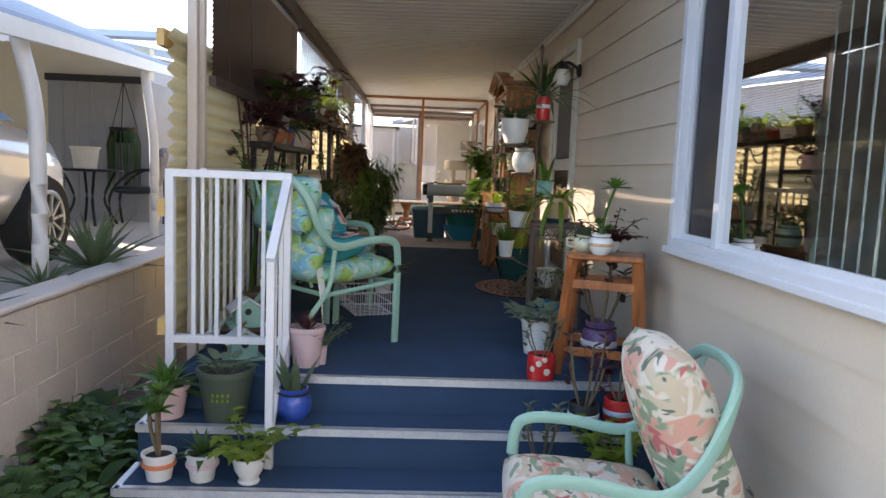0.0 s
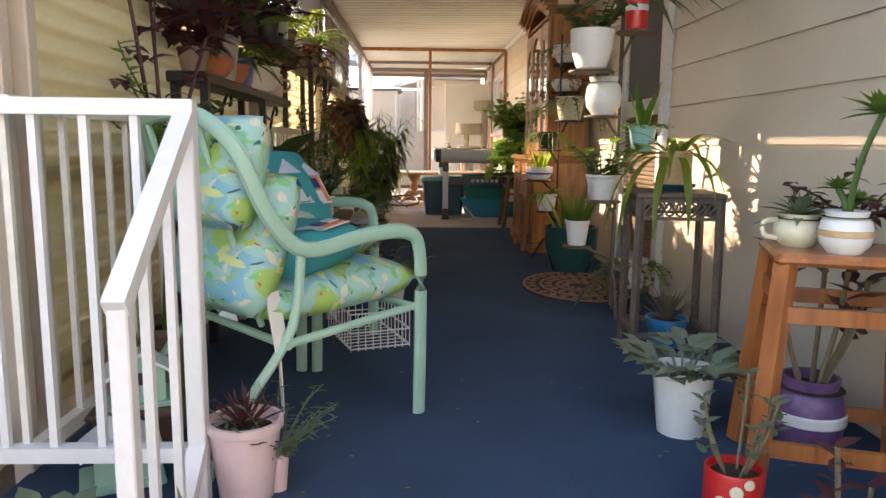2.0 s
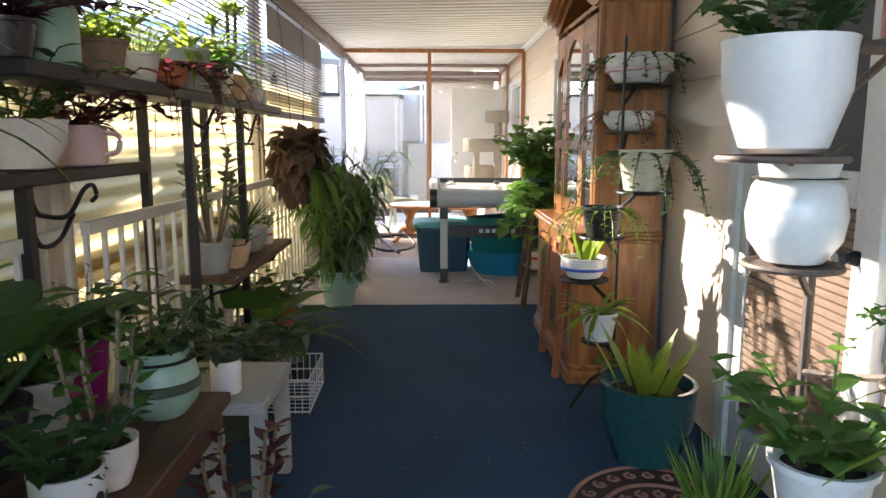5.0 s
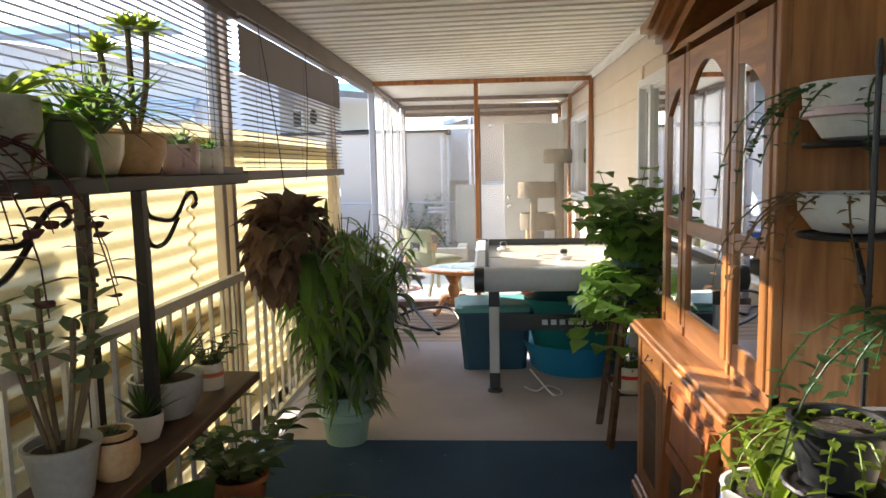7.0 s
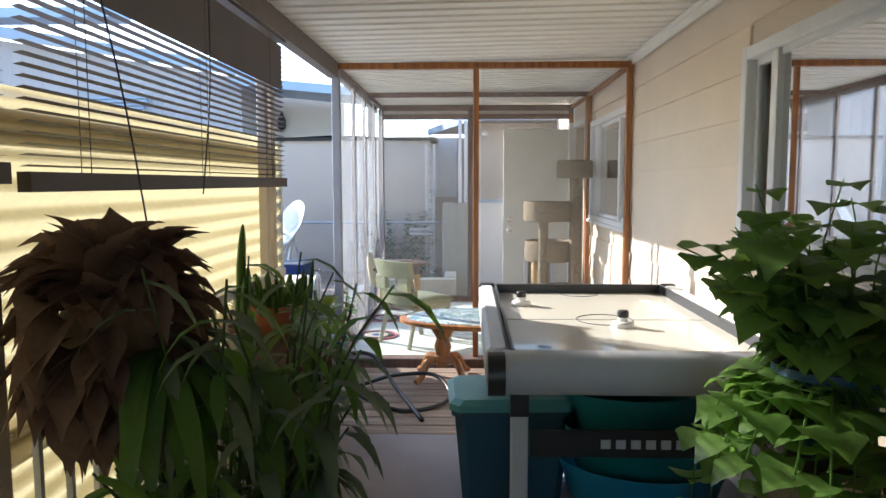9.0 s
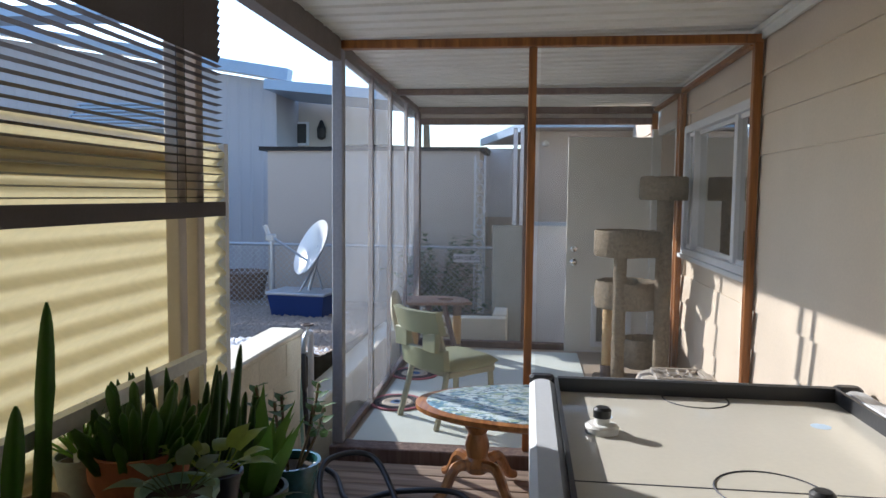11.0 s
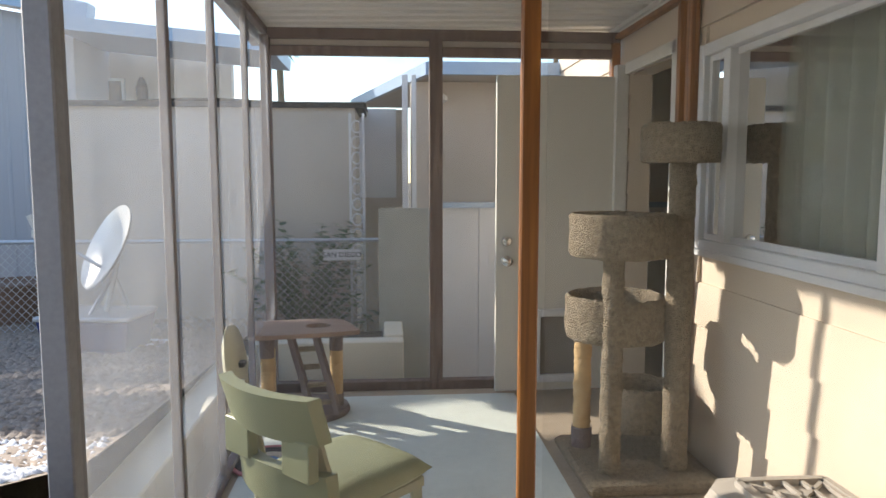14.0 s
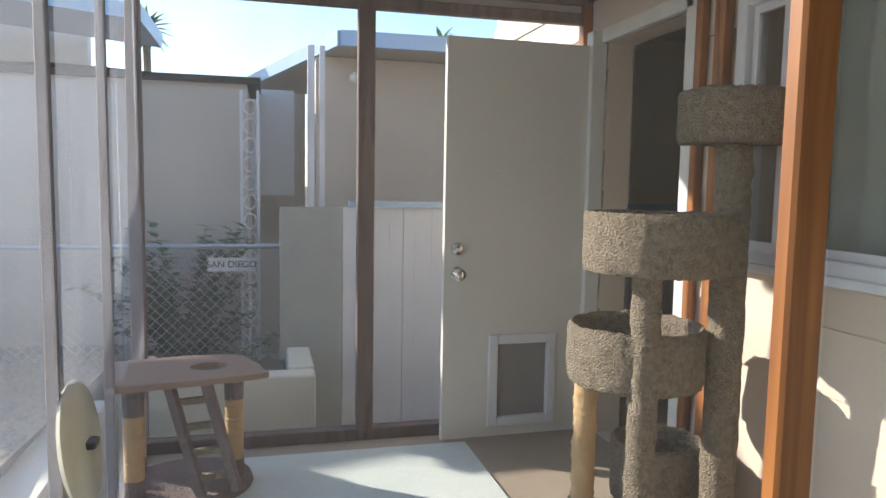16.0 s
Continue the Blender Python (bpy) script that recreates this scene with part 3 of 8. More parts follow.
# roll-up slat blinds under the beam
def slat_blind(y0, y1, z0, z1, material, label, tilt=28, pitch=0.027, drop=0.0, shut=9.0):
    """shut: the height above which its slats are turned closed."""
    b = thing("slat_blind", label, "blind", kind="")
    xa, xb = lx(y0) + 0.035, lx(y1) + 0.035
    bm = bm_new(); bar(bm, (xa, y0, z0), (xb, y1, z0 + drop), 0.035, 0.05)
    part("bottom_rail", bm, BLINDM, b)
    bm = bm_new(); bar(bm, (xa, y0, z1), (xb, y1, z1), 0.05, 0.05)
    part("head_rail", bm, BLINDM, b)
    slats = []
    for angle in (tilt, 66):
        bm = bm_new()
        c, s = math.cos(radians(angle)) * 0.0125, math.sin(radians(angle)) * 0.0125
        q = [bm.verts.new((x + dx, y, dz)) for x, y in ((xa, y0), (xb, y1)) for dx, dz in ((-c, -s), (c, s))]
        bm.faces.new((q[0], q[1], q[3], q[2]))
        slats.append(finish("slat", bm, material))
    n = int((z1 - z0 - 0.06) / pitch)
    for k in range(n):
        z = z0 + 0.04 + (z1 - z0 - 0.07) * k / n
        piece("slat", slats[z > shut], b, pose(0, 0, z))
    for f in (0.12, 0.5, 0.88):
        bm = bm_new()
        x, y = xa + (xb - xa) * f, y0 + (y1 - y0) * f
        for dx in (-0.014, 0.014):
            bar(bm, (x + dx, y, z0), (x + dx, y, z1), 0.002)
        part("ladder_cord", bm, BLINDM, b)
    return b


slat_blind(5.78, 8.22, 1.95, 2.72, BLINDM, "dark brown slat blind, closed, under the beam", 62)
slat_blind(8.40, 11.08, 1.965, 2.72, BLINDM, "dark brown slat blind, half open, under the beam", 0)
slat_blind(11.15, 13.47, 1.945, 2.74, BLINDM, "brown slat blind, upper slats shut, lower ones open", 10, shut=2.46)

# screened room
room = thing("screen_room_frame", "stained timber frame of the screened room", "frame", kind="structure")


def stick(x0, x1, y0, y1, z0, z1, material=REDWOOD, name="stud", bev=0.004):
    bm = bm_new(); box(bm, x0, x1, y0, y1, z0, z1, bev)
    return part(name, bm, material, room)


XL = -0.835
stick(XL - 0.035, XL + 0.025, Y3 - 0.035, Y3 + 0.035, D + 0.05, 2.80, GREYPOST, "corner_post")
stick(0.208, 0.252, Y3 - 0.012, Y3 + 0.012, D + 0.05, 2.80, REDWOOD, "post")
stick(1.362, 1.405, Y3 - 0.025, Y3 + 0.025, D + 0.05, 2.815, REDWOOD, "post")
stick(XL - 0.06, 1.40, Y3 - 0.03, Y3 + 0.03, 2.80, 2.846, REDWOOD, "header")
stick(XL - 0.04, 1.40, 16.70, 16.76, 2.80, 2.846, DARKWOOD, "rafter")
stick(1.36, 1.405, 16.70, 16.76, D + 0.01, 2.80, REDWOOD, "post")
stick(XL - 0.04, 1.40, Y4 - 0.03, Y4 + 0.03, 2.78, 2.846, DARKWOOD, "header")
stick(XL - 0.04, 1.40, Y4 - 0.02, Y4 + 0.02, 2.68, 2.74, DARKWOOD, "rail")
stick(XL - 0.05, XL + 0.01, Y4 - 0.04, Y4 + 0.04, D, 2.80, DARKWOOD, "corner_post")
stick(0.168, 0.252, Y4 - 0.03, Y4 + 0.03, D, 2.80, DARKWOOD, "mullion")
stick(1.345, 1.40, Y4 - 0.03, Y4 + 0.03, D, 2.78, REDWOOD, "post")
stick(XL, 1.40, Y4 - 0.04, Y4 + 0.04, D - 0.01, D + 0.06, DARKWOOD, "sill")
stick(XL - 0.04, XL + 0.0, Y3 + 0.05, Y4 - 0.04, 2.80, 2.846, DARKWOOD, "side_plate")
stick(XL - 0.04, XL + 0.0, Y3 + 0.05, Y4 - 0.04, D, D + 0.05, DARKWOOD, "side_sill")
stick(1.36, 1.405, Y3 + 0.05, Y4 - 0.03, 2.80, 2.83, REDWOOD, "wall_plate")
stick(1.372, 1.41, 16.86, 16.90, D + 0.01, 2.80, REDWOOD, "stud")
stick(1.33, 1.41, 17.72, 17.79, D + 0.01, 2.62, OFFWHITE, "door_jamb")
stick(1.38, 1.412, 16.93, 17.72, 2.56, 2.63, OFFWHITE, "door_head")
stick(1.38, 1.412, 16.91, 16.98, D + 0.01, 2.63, OFFWHITE, "door_jamb")
for ys in (15.82, 16.48, 17.20):
    stick(XL - 0.03, XL, ys - 0.022, ys + 0.022, D + 0.05, 2.80, DARKWOOD)


def sheet(name, corners, material, label, wav=0.0, n=24, shadow=True):
    """A hanging sheet between two lower and two upper corners, lightly waved."""
    a, b, c, d = [Vector(p) for p in corners]
    nrm = (b - a).cross(d - a).normalized()
    bm = bm_new()
    grid_sheet(bm, lambda u, v: a.lerp(b, u).lerp(d.lerp(c, u), v) + nrm * wav * (math.sin(9 * u + 2.3 * v) + 0.6 * math.sin(23 * u - 3 * v)), n if wav else 1, 10 if wav else 1)
    ob = part(name, bm, material, room, label, smooth="all")
    return ob


sheet("screen", ((XL, Y3 + 0.01, D + 0.05), (0.225, Y3 + 0.01, D + 0.05), (0.225, Y3 + 0.01, 2.80), (XL, Y3 + 0.01, 2.80)), SCREEN, "fine grey insect mesh")
sheet("screen", ((0.272, Y3 + 0.01, D + 0.05), (1.355, Y3 + 0.01, D + 0.05), (1.355, Y3 + 0.01, 2.80), (0.272, Y3 + 0.01, 2.80)), SCREEN, "fine grey insect mesh")
sheet("screen", ((XL, Y4, D + 0.05), (0.168, Y4, D + 0.05), (0.168, Y4, 2.68), (XL, Y4, 2.68)), SCREEN, "fine grey insect mesh")
sheet("screen", ((0.252, Y4, D + 0.05), (1.345, Y4, D + 0.05), (1.345, Y4, 2.68), (0.252, Y4, 2.68)), SCREEN, "fine grey insect mesh")
bm = bm_new(); box(bm, XL, 1.345, Y4 + 0.004, Y4 + 0.012, 2.70, 2.80)
part("infill", bm, SHEDM, room, "plain infill strip under the roof")
for a, b in ((Y3 + 0.05, 15.80), (15.84, 16.46), (16.50, 17.18), (17.22, Y4 - 0.03)):
    sheet("vinyl_curtain", ((XL + 0.006, a, D + 0.05), (XL + 0.006, b, D + 0.05), (XL + 0.006, b, 2.80), (XL + 0.006, a, 2.80)), VINYL, "clear vinyl sheet, creased and hazy", 0.009)


# windows and doors of the house
def window(name, y0, y1, z0, z1, mulls, label, trim=0.06):
    w = thing(name, label, "window", kind="structure")
    bm = bm_new()
    f = 0.055
    xo, xi = WX - 0.035, WX + 0.06
    box(bm, xo, xi, y0, y0 + f, z0, z1, 0.004)
    box(bm, xo, xi, y1 - f, y1, z0, z1, 0.004)
    box(bm, xo, xi, y0 + f, y1 - f, z0, z0 + f, 0.004)
    box(bm, xo, xi, y0 + f, y1 - f, z1 - f, z1, 0.004)
    part("window_frame", bm, WHITE, w, "white vinyl window frame")
    bm = bm_new(); box(bm, WX - 0.055, WX - 0.0352, y0 - 0.02, y1 + 0.02, z0 - 0.02, z0 + 0.012, 0.004)
    part("window_sill", bm, WHITE, w)
    edges = [y0 + f, *mulls, y1 - f]
    for m_ in mulls:
        bm = bm_new(); box(bm, xo + 0.012, xi - 0.01, m_ - 0.03, m_ + 0.03, z0 + f, z1 - f, 0.003)
        part("mullion", bm, WHITE, w)
    for k, (a, b) in enumerate(zip(edges, edges[1:])):
        x = WX + 0.005 + 0.018 * (k % 2)
        bm = bm_new()
        s = 0.028
        box(bm, x - 0.01, x + 0.012, a + 0.001, a + s, z0 + f, z1 - f)
        box(bm, x - 0.01, x + 0.012, b - s, b - 0.001, z0 + f, z1 - f)
        box(bm, x - 0.01, x + 0.012, a + s, b - s, z0 + f, z0 + f + s)
        box(bm, x - 0.01, x + 0.012, a + s, b - s, z1 - f - s, z1 - f)
        part("sash", bm, WHITE, w)
        bm = bm_new(); v = [bm.verts.new((x, p, q)) for p, q in ((a + s, z0 + f + s), (b - s, z0 + f + s), (b - s, z1 - f - s), (a + s, z1 - f - s))]
        bm.faces.new(v)
        pane = part("pane", bm, GLASS, w)
        pane.visible_shadow = False
    return w


w1 = window("window_1", *OPEN[0], [4.93], "large white sliding window with vertical blinds behind")
bm = bm_new(); v = [bm.verts.new((WX + 0.045, p, q)) for p, q in ((4.97, 1.27), (5.37, 1.27), (5.37, 2.55), (4.97, 2.55))]; bm.faces.new(v)
part("fly_screen", bm, sheer("dark_fly_screen", (0.10, 0.10, 0.11), 0.35), w1, "dark fly screen")
window("window_2", *OPEN[2], [12.42], "white sliding window over the porch")
window("window_3", *OPEN[3], [15.34, 15.40 + 1.0], "white sliding window inside the screened room")
bm = bm_new()
k = 0
yk = 3.34
while yk < 4.90:
    bar(bm, (WX + 0.10, yk - 0.038, 1.91), (WX + 0.145, yk + 0.038, 1.91), 0.005, 1.38)
    yk += 0.082
vb = solid("vertical_blind", bm, CURTAIN, "pale vertical blinds turned open behind the glass", "blind")
bm = bm_new()
grid_sheet(bm, lambda u, v: (WX + 0.22 + 0.03 * math.sin(u * 70), 15.05 + 1.55 * u, 1.5 + 1.05 * v), 90, 1)
solid("curtain", bm, CURTAIN, "pale green pleated curtain behind the glass", "curtain", smooth="all")
bm = bm_new()
grid_sheet(bm, lambda u, v: (WX + 0.22 + 0.02 * math.sin(u * 60), 11.45 + 1.25 * u, 1.6 + 0.95 * v), 70, 1)
solid("curtain", bm, CURTAIN, "pale pleated curtain behind the glass", "curtain", smooth="all")

# security screen door, shut
sd = thing("door_1", "white-framed screen door with dark mesh above and a brown louvred panel below", "door", kind="structure")
y0, y1 = OPEN[1][0], OPEN[1][1]
bm = bm_new()
box(bm, WX - 0.04, WX + 0.05, y0 - 0.06, y0 + 0.02, D + 0.01, 2.64, 0.004)
box(bm, WX - 0.04, WX + 0.05, y1 - 0.02, y1 + 0.06, D + 0.01, 2.64, 0.004)
box(bm, WX - 0.04, WX + 0.05, y0 + 0.02, y1 - 0.02, 2.56, 2.64, 0.004)
part("door_frame", bm, OFFWHITE, sd)
bm = bm_new()
for a, b, c, d in ((y0 + 0.022, y0 + 0.09, D + 0.03, 2.55), (y1 - 0.09, y1 - 0.022, D + 0.03, 2.55), (y0 + 0.09, y1 - 0.09, D + 0.03, 0.72), (y0 + 0.09, y1 - 0.09, 1.58, 1.68), (y0 + 0.09, y1 - 0.09, 2.45, 2.55)):
    box(bm, WX - 0.02, WX + 0.02, a, b, c, d, 0.003)
part("door_stiles", bm, OFFWHITE, sd)
bm = bm_new(); box(bm, WX - 0.004, WX + 0.002, y0 + 0.09, y1 - 0.09, 1.68, 2.45)
part("dark_mesh", bm, mat("dark_mesh", (0.022, 0.022, 0.026), 0.6, var=0.2), sd, "near-black security mesh")
bm = bm_new()
z = 0.74
while z < 1.57:
    box(bm, WX - 0.012, WX + 0.004, y0 + 0.091, y1 - 0.091, z, z + 0.02)
    z += 0.027
part("louvre_panel", bm, BAMBOO, sd, "brown louvred lower panel")
bm = bm_new(); box(bm, WX + 0.01, WX + 0.016, y0 + 0.09, y1 - 0.09, 0.72, 1.58)
part("backing", bm, BROWNPOT, sd)
bm = bm_new(); lathe(bm, [(0.02, 0), (0.022, 0.01), (0.012, 0.03), (0.026, 0.05), (0.02, 0.065)], 14)
bmesh.ops.rotate(bm, verts=bm.verts, cent=(0, 0, 0), matrix=Matrix.Rotation(radians(-90), 3, 'Y'))
bmesh.ops.translate(bm, verts=bm.verts, vec=(WX - 0.02, y0 + 0.06, 1.45))
part("door_handle", bm, BLACKM, sd, smooth=True)

# open back door standing across the end of the room
dr = thing("door_2", "cream back door standing open, with a cat flap", "door", pose(1.385, 17.755, D + 0.02, 0, 0, 1.5), kind="structure")
bm = bm_new()
DW, DH = 0.805, 2.0
fx0, fx1, fz0, fz1 = -0.535, -0.225, 0.08, 0.50


def door_cells(bm, th0, th1):
    for a, b, c, d in ((-DW, fx0, 0, DH), (fx1, 0, 0, DH), (fx0, fx1, 0, fz0), (fx0, fx1, fz1, DH)):
        box(bm, a, b, th0, th1, c, d)


door_cells(bm, 0.0, 0.04)
bmesh.ops.remove_doubles(bm, verts=bm.verts, dist=0.0005)
part("door_leaf", bm, DOORW, dr)
bm = bm_new()
for a, b, c, d in ((fx0 - 0.03, fx0 + 0.02, fz0 - 0.03, fz1 + 0.03), (fx1 - 0.02, fx1 + 0.03, fz0 - 0.03, fz1 + 0.03), (fx0 + 0.02, fx1 - 0.02, fz1 - 0.02, fz1 + 0.03), (fx0 + 0.02, fx1 - 0.02, fz0 - 0.03, fz0 + 0.02)):
    box(bm, a, b, -0.016, 0.05, c, d, 0.004)
flap = part("cat_flap", bm, WHITE, dr, "white plastic cat flap frame")
bm = bm_new(); box(bm, fx0 + 0.02, fx1 - 0.02, 0.012, 0.017, fz0 + 0.02, fz1 - 0.02)
part("flap_panel", bm, mat("smoked_flap", (0.22, 0.21, 0.20), 0.35, var=0.1), flap)
for zz, r in ((0.97, 0.028), (0.845, 0.031)):
    bm = bm_new()
    lathe(bm, [(0.034, 0), (0.034, 0.006), (0.014, 0.012), (0.014, 0.03), (r, 0.042), (r, 0.058), (0.016, 0.068)] if zz < 0.9 else [(0.034, 0), (0.034, 0.008), (0.028, 0.02), (0.012, 0.026)], 18)
    bmesh.ops.rotate(bm, verts=bm.verts, cent=(0, 0, 0), matrix=Matrix.Rotation(radians(90), 3, 'X'))
    bmesh.ops.translate(bm, verts=bm.verts, vec=(-DW + 0.065, 0, zz))
    part("door_knob" if zz < 0.9 else "deadbolt", bm, CHROME, dr, "chrome", smooth=True)
for zz in (0.25, 1.0, 1.75):
    bm = bm_new(); box(bm, -0.004, 0.012, -0.006, 0.0, zz - 0.05, zz + 0.05)
    part("hinge", bm, STEEL, dr)


# ---- plants ----
def blade(bm, base, d, L, w, droop, n=5, fold=0.18, tip=1.0):
    """A leaf from base along d, w wide, that bends down by droop."""
    d = Vector(d).normalized()
    side = d.cross(Vector((0, 0, 1)))
    if side.length < 1e-3:
        side = Vector((1, 0, 0))
    side.normalize()
    p, step, prev = Vector(base), L / n, None
    for i in range(n + 1):
        t = i / n
        ww = w * 0.5 * (0.35 + 0.65 * math.sin(math.pi * min(1, 0.12 + t * 0.93)) ** 0.8) * (1 - 0.95 * max(0, t - 0.55) / 0.45 * tip)
        nrm = side.cross(d)
        a, b, c = bm.verts.new(p - side * ww + nrm * ww * fold), bm.verts.new(p), bm.verts.new(p + side * ww + nrm * ww * fold)
        if prev:
            bm.faces.new((prev[0], prev[1], b, a))
            bm.faces.new((prev[1], prev[2], c, b))
        prev = (a, b, c)
        d = (d + Vector((0, 0, -droop / n))).normalized()
        p = p + d * step


def rosette(bm, c, n, L, w, lo, hi, droop, rn, fold=0.25):
    """Leaves round a centre, from lo to hi degrees above level."""
    for k in range(n):
        a = k * 2.39996 + rn.uniform(-.2, .2)
        e = radians(lo + (hi - lo) * (k / max(1, n - 1)) + rn.uniform(-6, 6))
        q = rn.uniform(0.8, 1.1) * (1 - 0.35 * k / n)
        blade(bm, c, (math.cos(a) * math.cos(e), math.sin(a) * math.cos(e), math.sin(e)), L * q, w * q, droop, 5, fold)


def shoot(bl, bs, c, d, L, leaf, w, n, rn, droop=0.5, r=0.004, leaf_droop=0.6):
    """A stem with leaves all along."""
    p, d = Vector(c), Vector(d).normalized()
    pts = [p.copy()]
    m = 6
    for i in range(m):
        d = (d + Vector((rn.uniform(-.12, .12), rn.uniform(-.12, .12), -droop / m))).normalized()
        p = p + d * (L / m)
        pts.append(p.copy())
    tube(bs, pts, r, 5, r * 0.5)
    for k in range(n):
        t = (k + 0.6) / n * m
        i = min(int(t), m - 1)
        q = pts[i].lerp(pts[i + 1], t - i)
        a = k * 2.4 + rn.uniform(-.4, .4)
        blade(bl, q, (math.cos(a), math.sin(a), rn.uniform(0.0, 0.8)), leaf * rn.uniform(0.75, 1.15), w * rn.uniform(0.8, 1.15), leaf_droop, 4)


def foliage(kind, bl, bs, z, r, s, rn):
    """kind of growth from a pot's rim at height z, radius r; s: size."""
    if kind == "rosette":
        rosette(bl, (0, 0, z), 26, 0.20 * s, 0.045 * s, 5, 75, 0.5, rn)
    elif kind == "spikes":
        rosette(bl, (0, 0, z - 0.01), 34, 0.20 * s, 0.018 * s, 35, 85, 0.15, rn, 0.5)
    elif kind == "tongues":
        for k in range(16):
            a = rn.uniform(0, 6.28)
            rr = r * rn.uniform(0, 0.6)
            blade(bl, (rr * math.cos(a), rr * math.sin(a), z - 0.01), (math.cos(a) * 0.45, math.sin(a) * 0.45, 1), 0.26 * s * rn.uniform(0.7, 1.2), 0.06 * s, 0.35, 6)
    elif kind == "straps":
        for k in range(30):
            a = rn.uniform(0, 6.28)
            e = rn.uniform(0.25, 1.3)
            blade(bl, (r * 0.3 * math.cos(a), r * 0.3 * math.sin(a), z), (math.cos(a), math.sin(a), e), 0.45 * s * rn.uniform(0.6, 1.2), 0.035 * s, 1.5, 8)
    elif kind == "bush":
        for k in range(12):
            a = k * 2.4
            shoot(bl, bs, (r * 0.4 * math.cos(a), r * 0.4 * math.sin(a), z), (math.cos(a) * 0.7, math.sin(a) * 0.7, 1), 0.26 * s * rn.uniform(0.6, 1.1), 0.075 * s, 0.045 * s, 9, rn)
    elif kind == "fine":
        for k in range(34):
            a = k * 2.4
            shoot(bl, bs, (r * 0.6 * math.cos(a), r * 0.6 * math.sin(a), z), (math.cos(a) * 0.7, math.sin(a) * 0.7, 1), 0.22 * s * rn.uniform(0.6, 1.1), 0.035 * s, 0.010 * s, 10, rn, 0.6, 0.002)
    elif kind == "broad":
        for k in range(13):
            a = k * 2.4
            e = rn.uniform(0.4, 1.4)
            q = Vector((r * 0.3 * math.cos(a), r * 0.3 * math.sin(a), z))
            d = Vector((math.cos(a), math.sin(a), e)).normalized()
            tube(bs, [q, q + d * 0.12 * s], 0.004 * s, 5)
            blade(bl, q + d * 0.12 * s, d, 0.16 * s * rn.uniform(0.8, 1.2), 0.10 * s, 0.9, 6, 0.12)
    elif kind == "aeonium":
        for k in range(3):
            a = k * 2.1 + rn.uniform(0, 1)
            h = 0.26 * s * rn.uniform(0.5, 1.0)
            top = (r * 0.9 * math.cos(a) * (k > 0), r * 0.9 * math.sin(a) * (k > 0), z + h)
            tube(bs, smooth_pts([(0, 0, z - 0.02), (top[0] * 0.8, top[1] * 0.8, z + h * 0.5), top], 3), 0.008 * s, 6)
            rosette(bl, top, 22, 0.085 * s, 0.032 * s, 0, 70, 0.2, rn)
    elif kind == "trailing":
        for k in range(18):
            a = k * 2.4
            d = (math.cos(a), math.sin(a), 0.7)
            shoot(bl, bs, (r * 0.7 * math.cos(a), r * 0.7 * math.sin(a), z), d, 0.45 * s * rn.uniform(0.5, 1.2), 0.05 * s, 0.028 * s, 13, rn, 3.0, 0.003)
    elif kind == "pothos":
        for k in range(54):
            a = k * 2.4
            q = rn.uniform(0.15, 0.55)
            d = (math.cos(a) * q, math.sin(a) * q, 1)
            shoot(bl, bs, (r * 0.5 * math.cos(a), r * 0.5 * math.sin(a), z), d, 0.52 * s * rn.uniform(0.25, 1.0), 0.115 * s, 0.115 * s, 9, rn, rn.uniform(0.2, 1.0), 0.004, 1.3)
        for k in range(20):
            a = 1.9 + 0.16 * k
            d = (math.cos(a), math.sin(a), 0.5)
            shoot(bl, bs, (r * 0.8 * math.cos(a), r * 0.8 * math.sin(a), z), d, 0.44 * s * rn.uniform(0.4, 1.2), 0.11 * s, 0.11 * s, 8, rn, 4.0, 0.004, 1.3)
    elif kind == "cactus":
        for k in range(11):
            a, rr = k * 2.4, r * 0.72 * (k / 10) ** 0.5
            h = 0.26 * s * rn.uniform(0.35, 1.1)
            c0 = (rr * math.cos(a), rr * math.sin(a))
            rings = []
            for i in range(9):
                t = (0, 0.25, 0.5, 0.7, 0.85, 0.91, 0.95, 0.98, 1.0)[i]
                rad = min(0.020, 0.014 * s) * (1 - 0.9 * (max(0, t - 0.85) / 0.15) ** 2) * (0.9 + 0.15 * math.sin(9 * t + a))
                rings.append([bl.verts.new((c0[0] + math.cos(b * 0.5236) * rad * (1 if b % 2 else 0.72) + 0.02 * t * math.cos(a), c0[1] + math.sin(b * 0.5236) * rad * (1 if b % 2 else 0.72), z - 0.01 + h * t)) for b in range(12)])
            ring_loft(bl, rings)
    elif kind in ("fingers", "column"):
        many = kind == "fingers"
        for k in range(30 if many else 1):
            a, rr = k * 2.4, r * 0.95 * (k / 29) ** 0.5 if many else 0.0
            h = (0.30 if many else 0.46) * s * (rn.uniform(0.5, 1.1) if many else 1)
            rad0, lean = (0.015, 0.05) if many else (0.021, 0.03)
            rings = []
            for t in (0, 0.2, 0.4, 0.6, 0.78, 0.9, 0.96, 1.0):
                rad = rad0 * (1 - 0.85 * (max(0, t - 0.78) / 0.22) ** 2) * (0.92 + 0.1 * math.sin(13 * t + a))
                rings.append([bl.verts.new((rr * math.cos(a) + math.cos(b * 0.6283) * rad * (1 if b % 2 else 0.66) + lean * t * math.cos(a), rr * math.sin(a) + math.sin(b * 0.6283) * rad * (1 if b % 2 else 0.66) + lean * t * math.sin(a), z - 0.02 + h * t)) for b in range(10)])
            ring_loft(bl, rings)
    elif kind == "shrub":
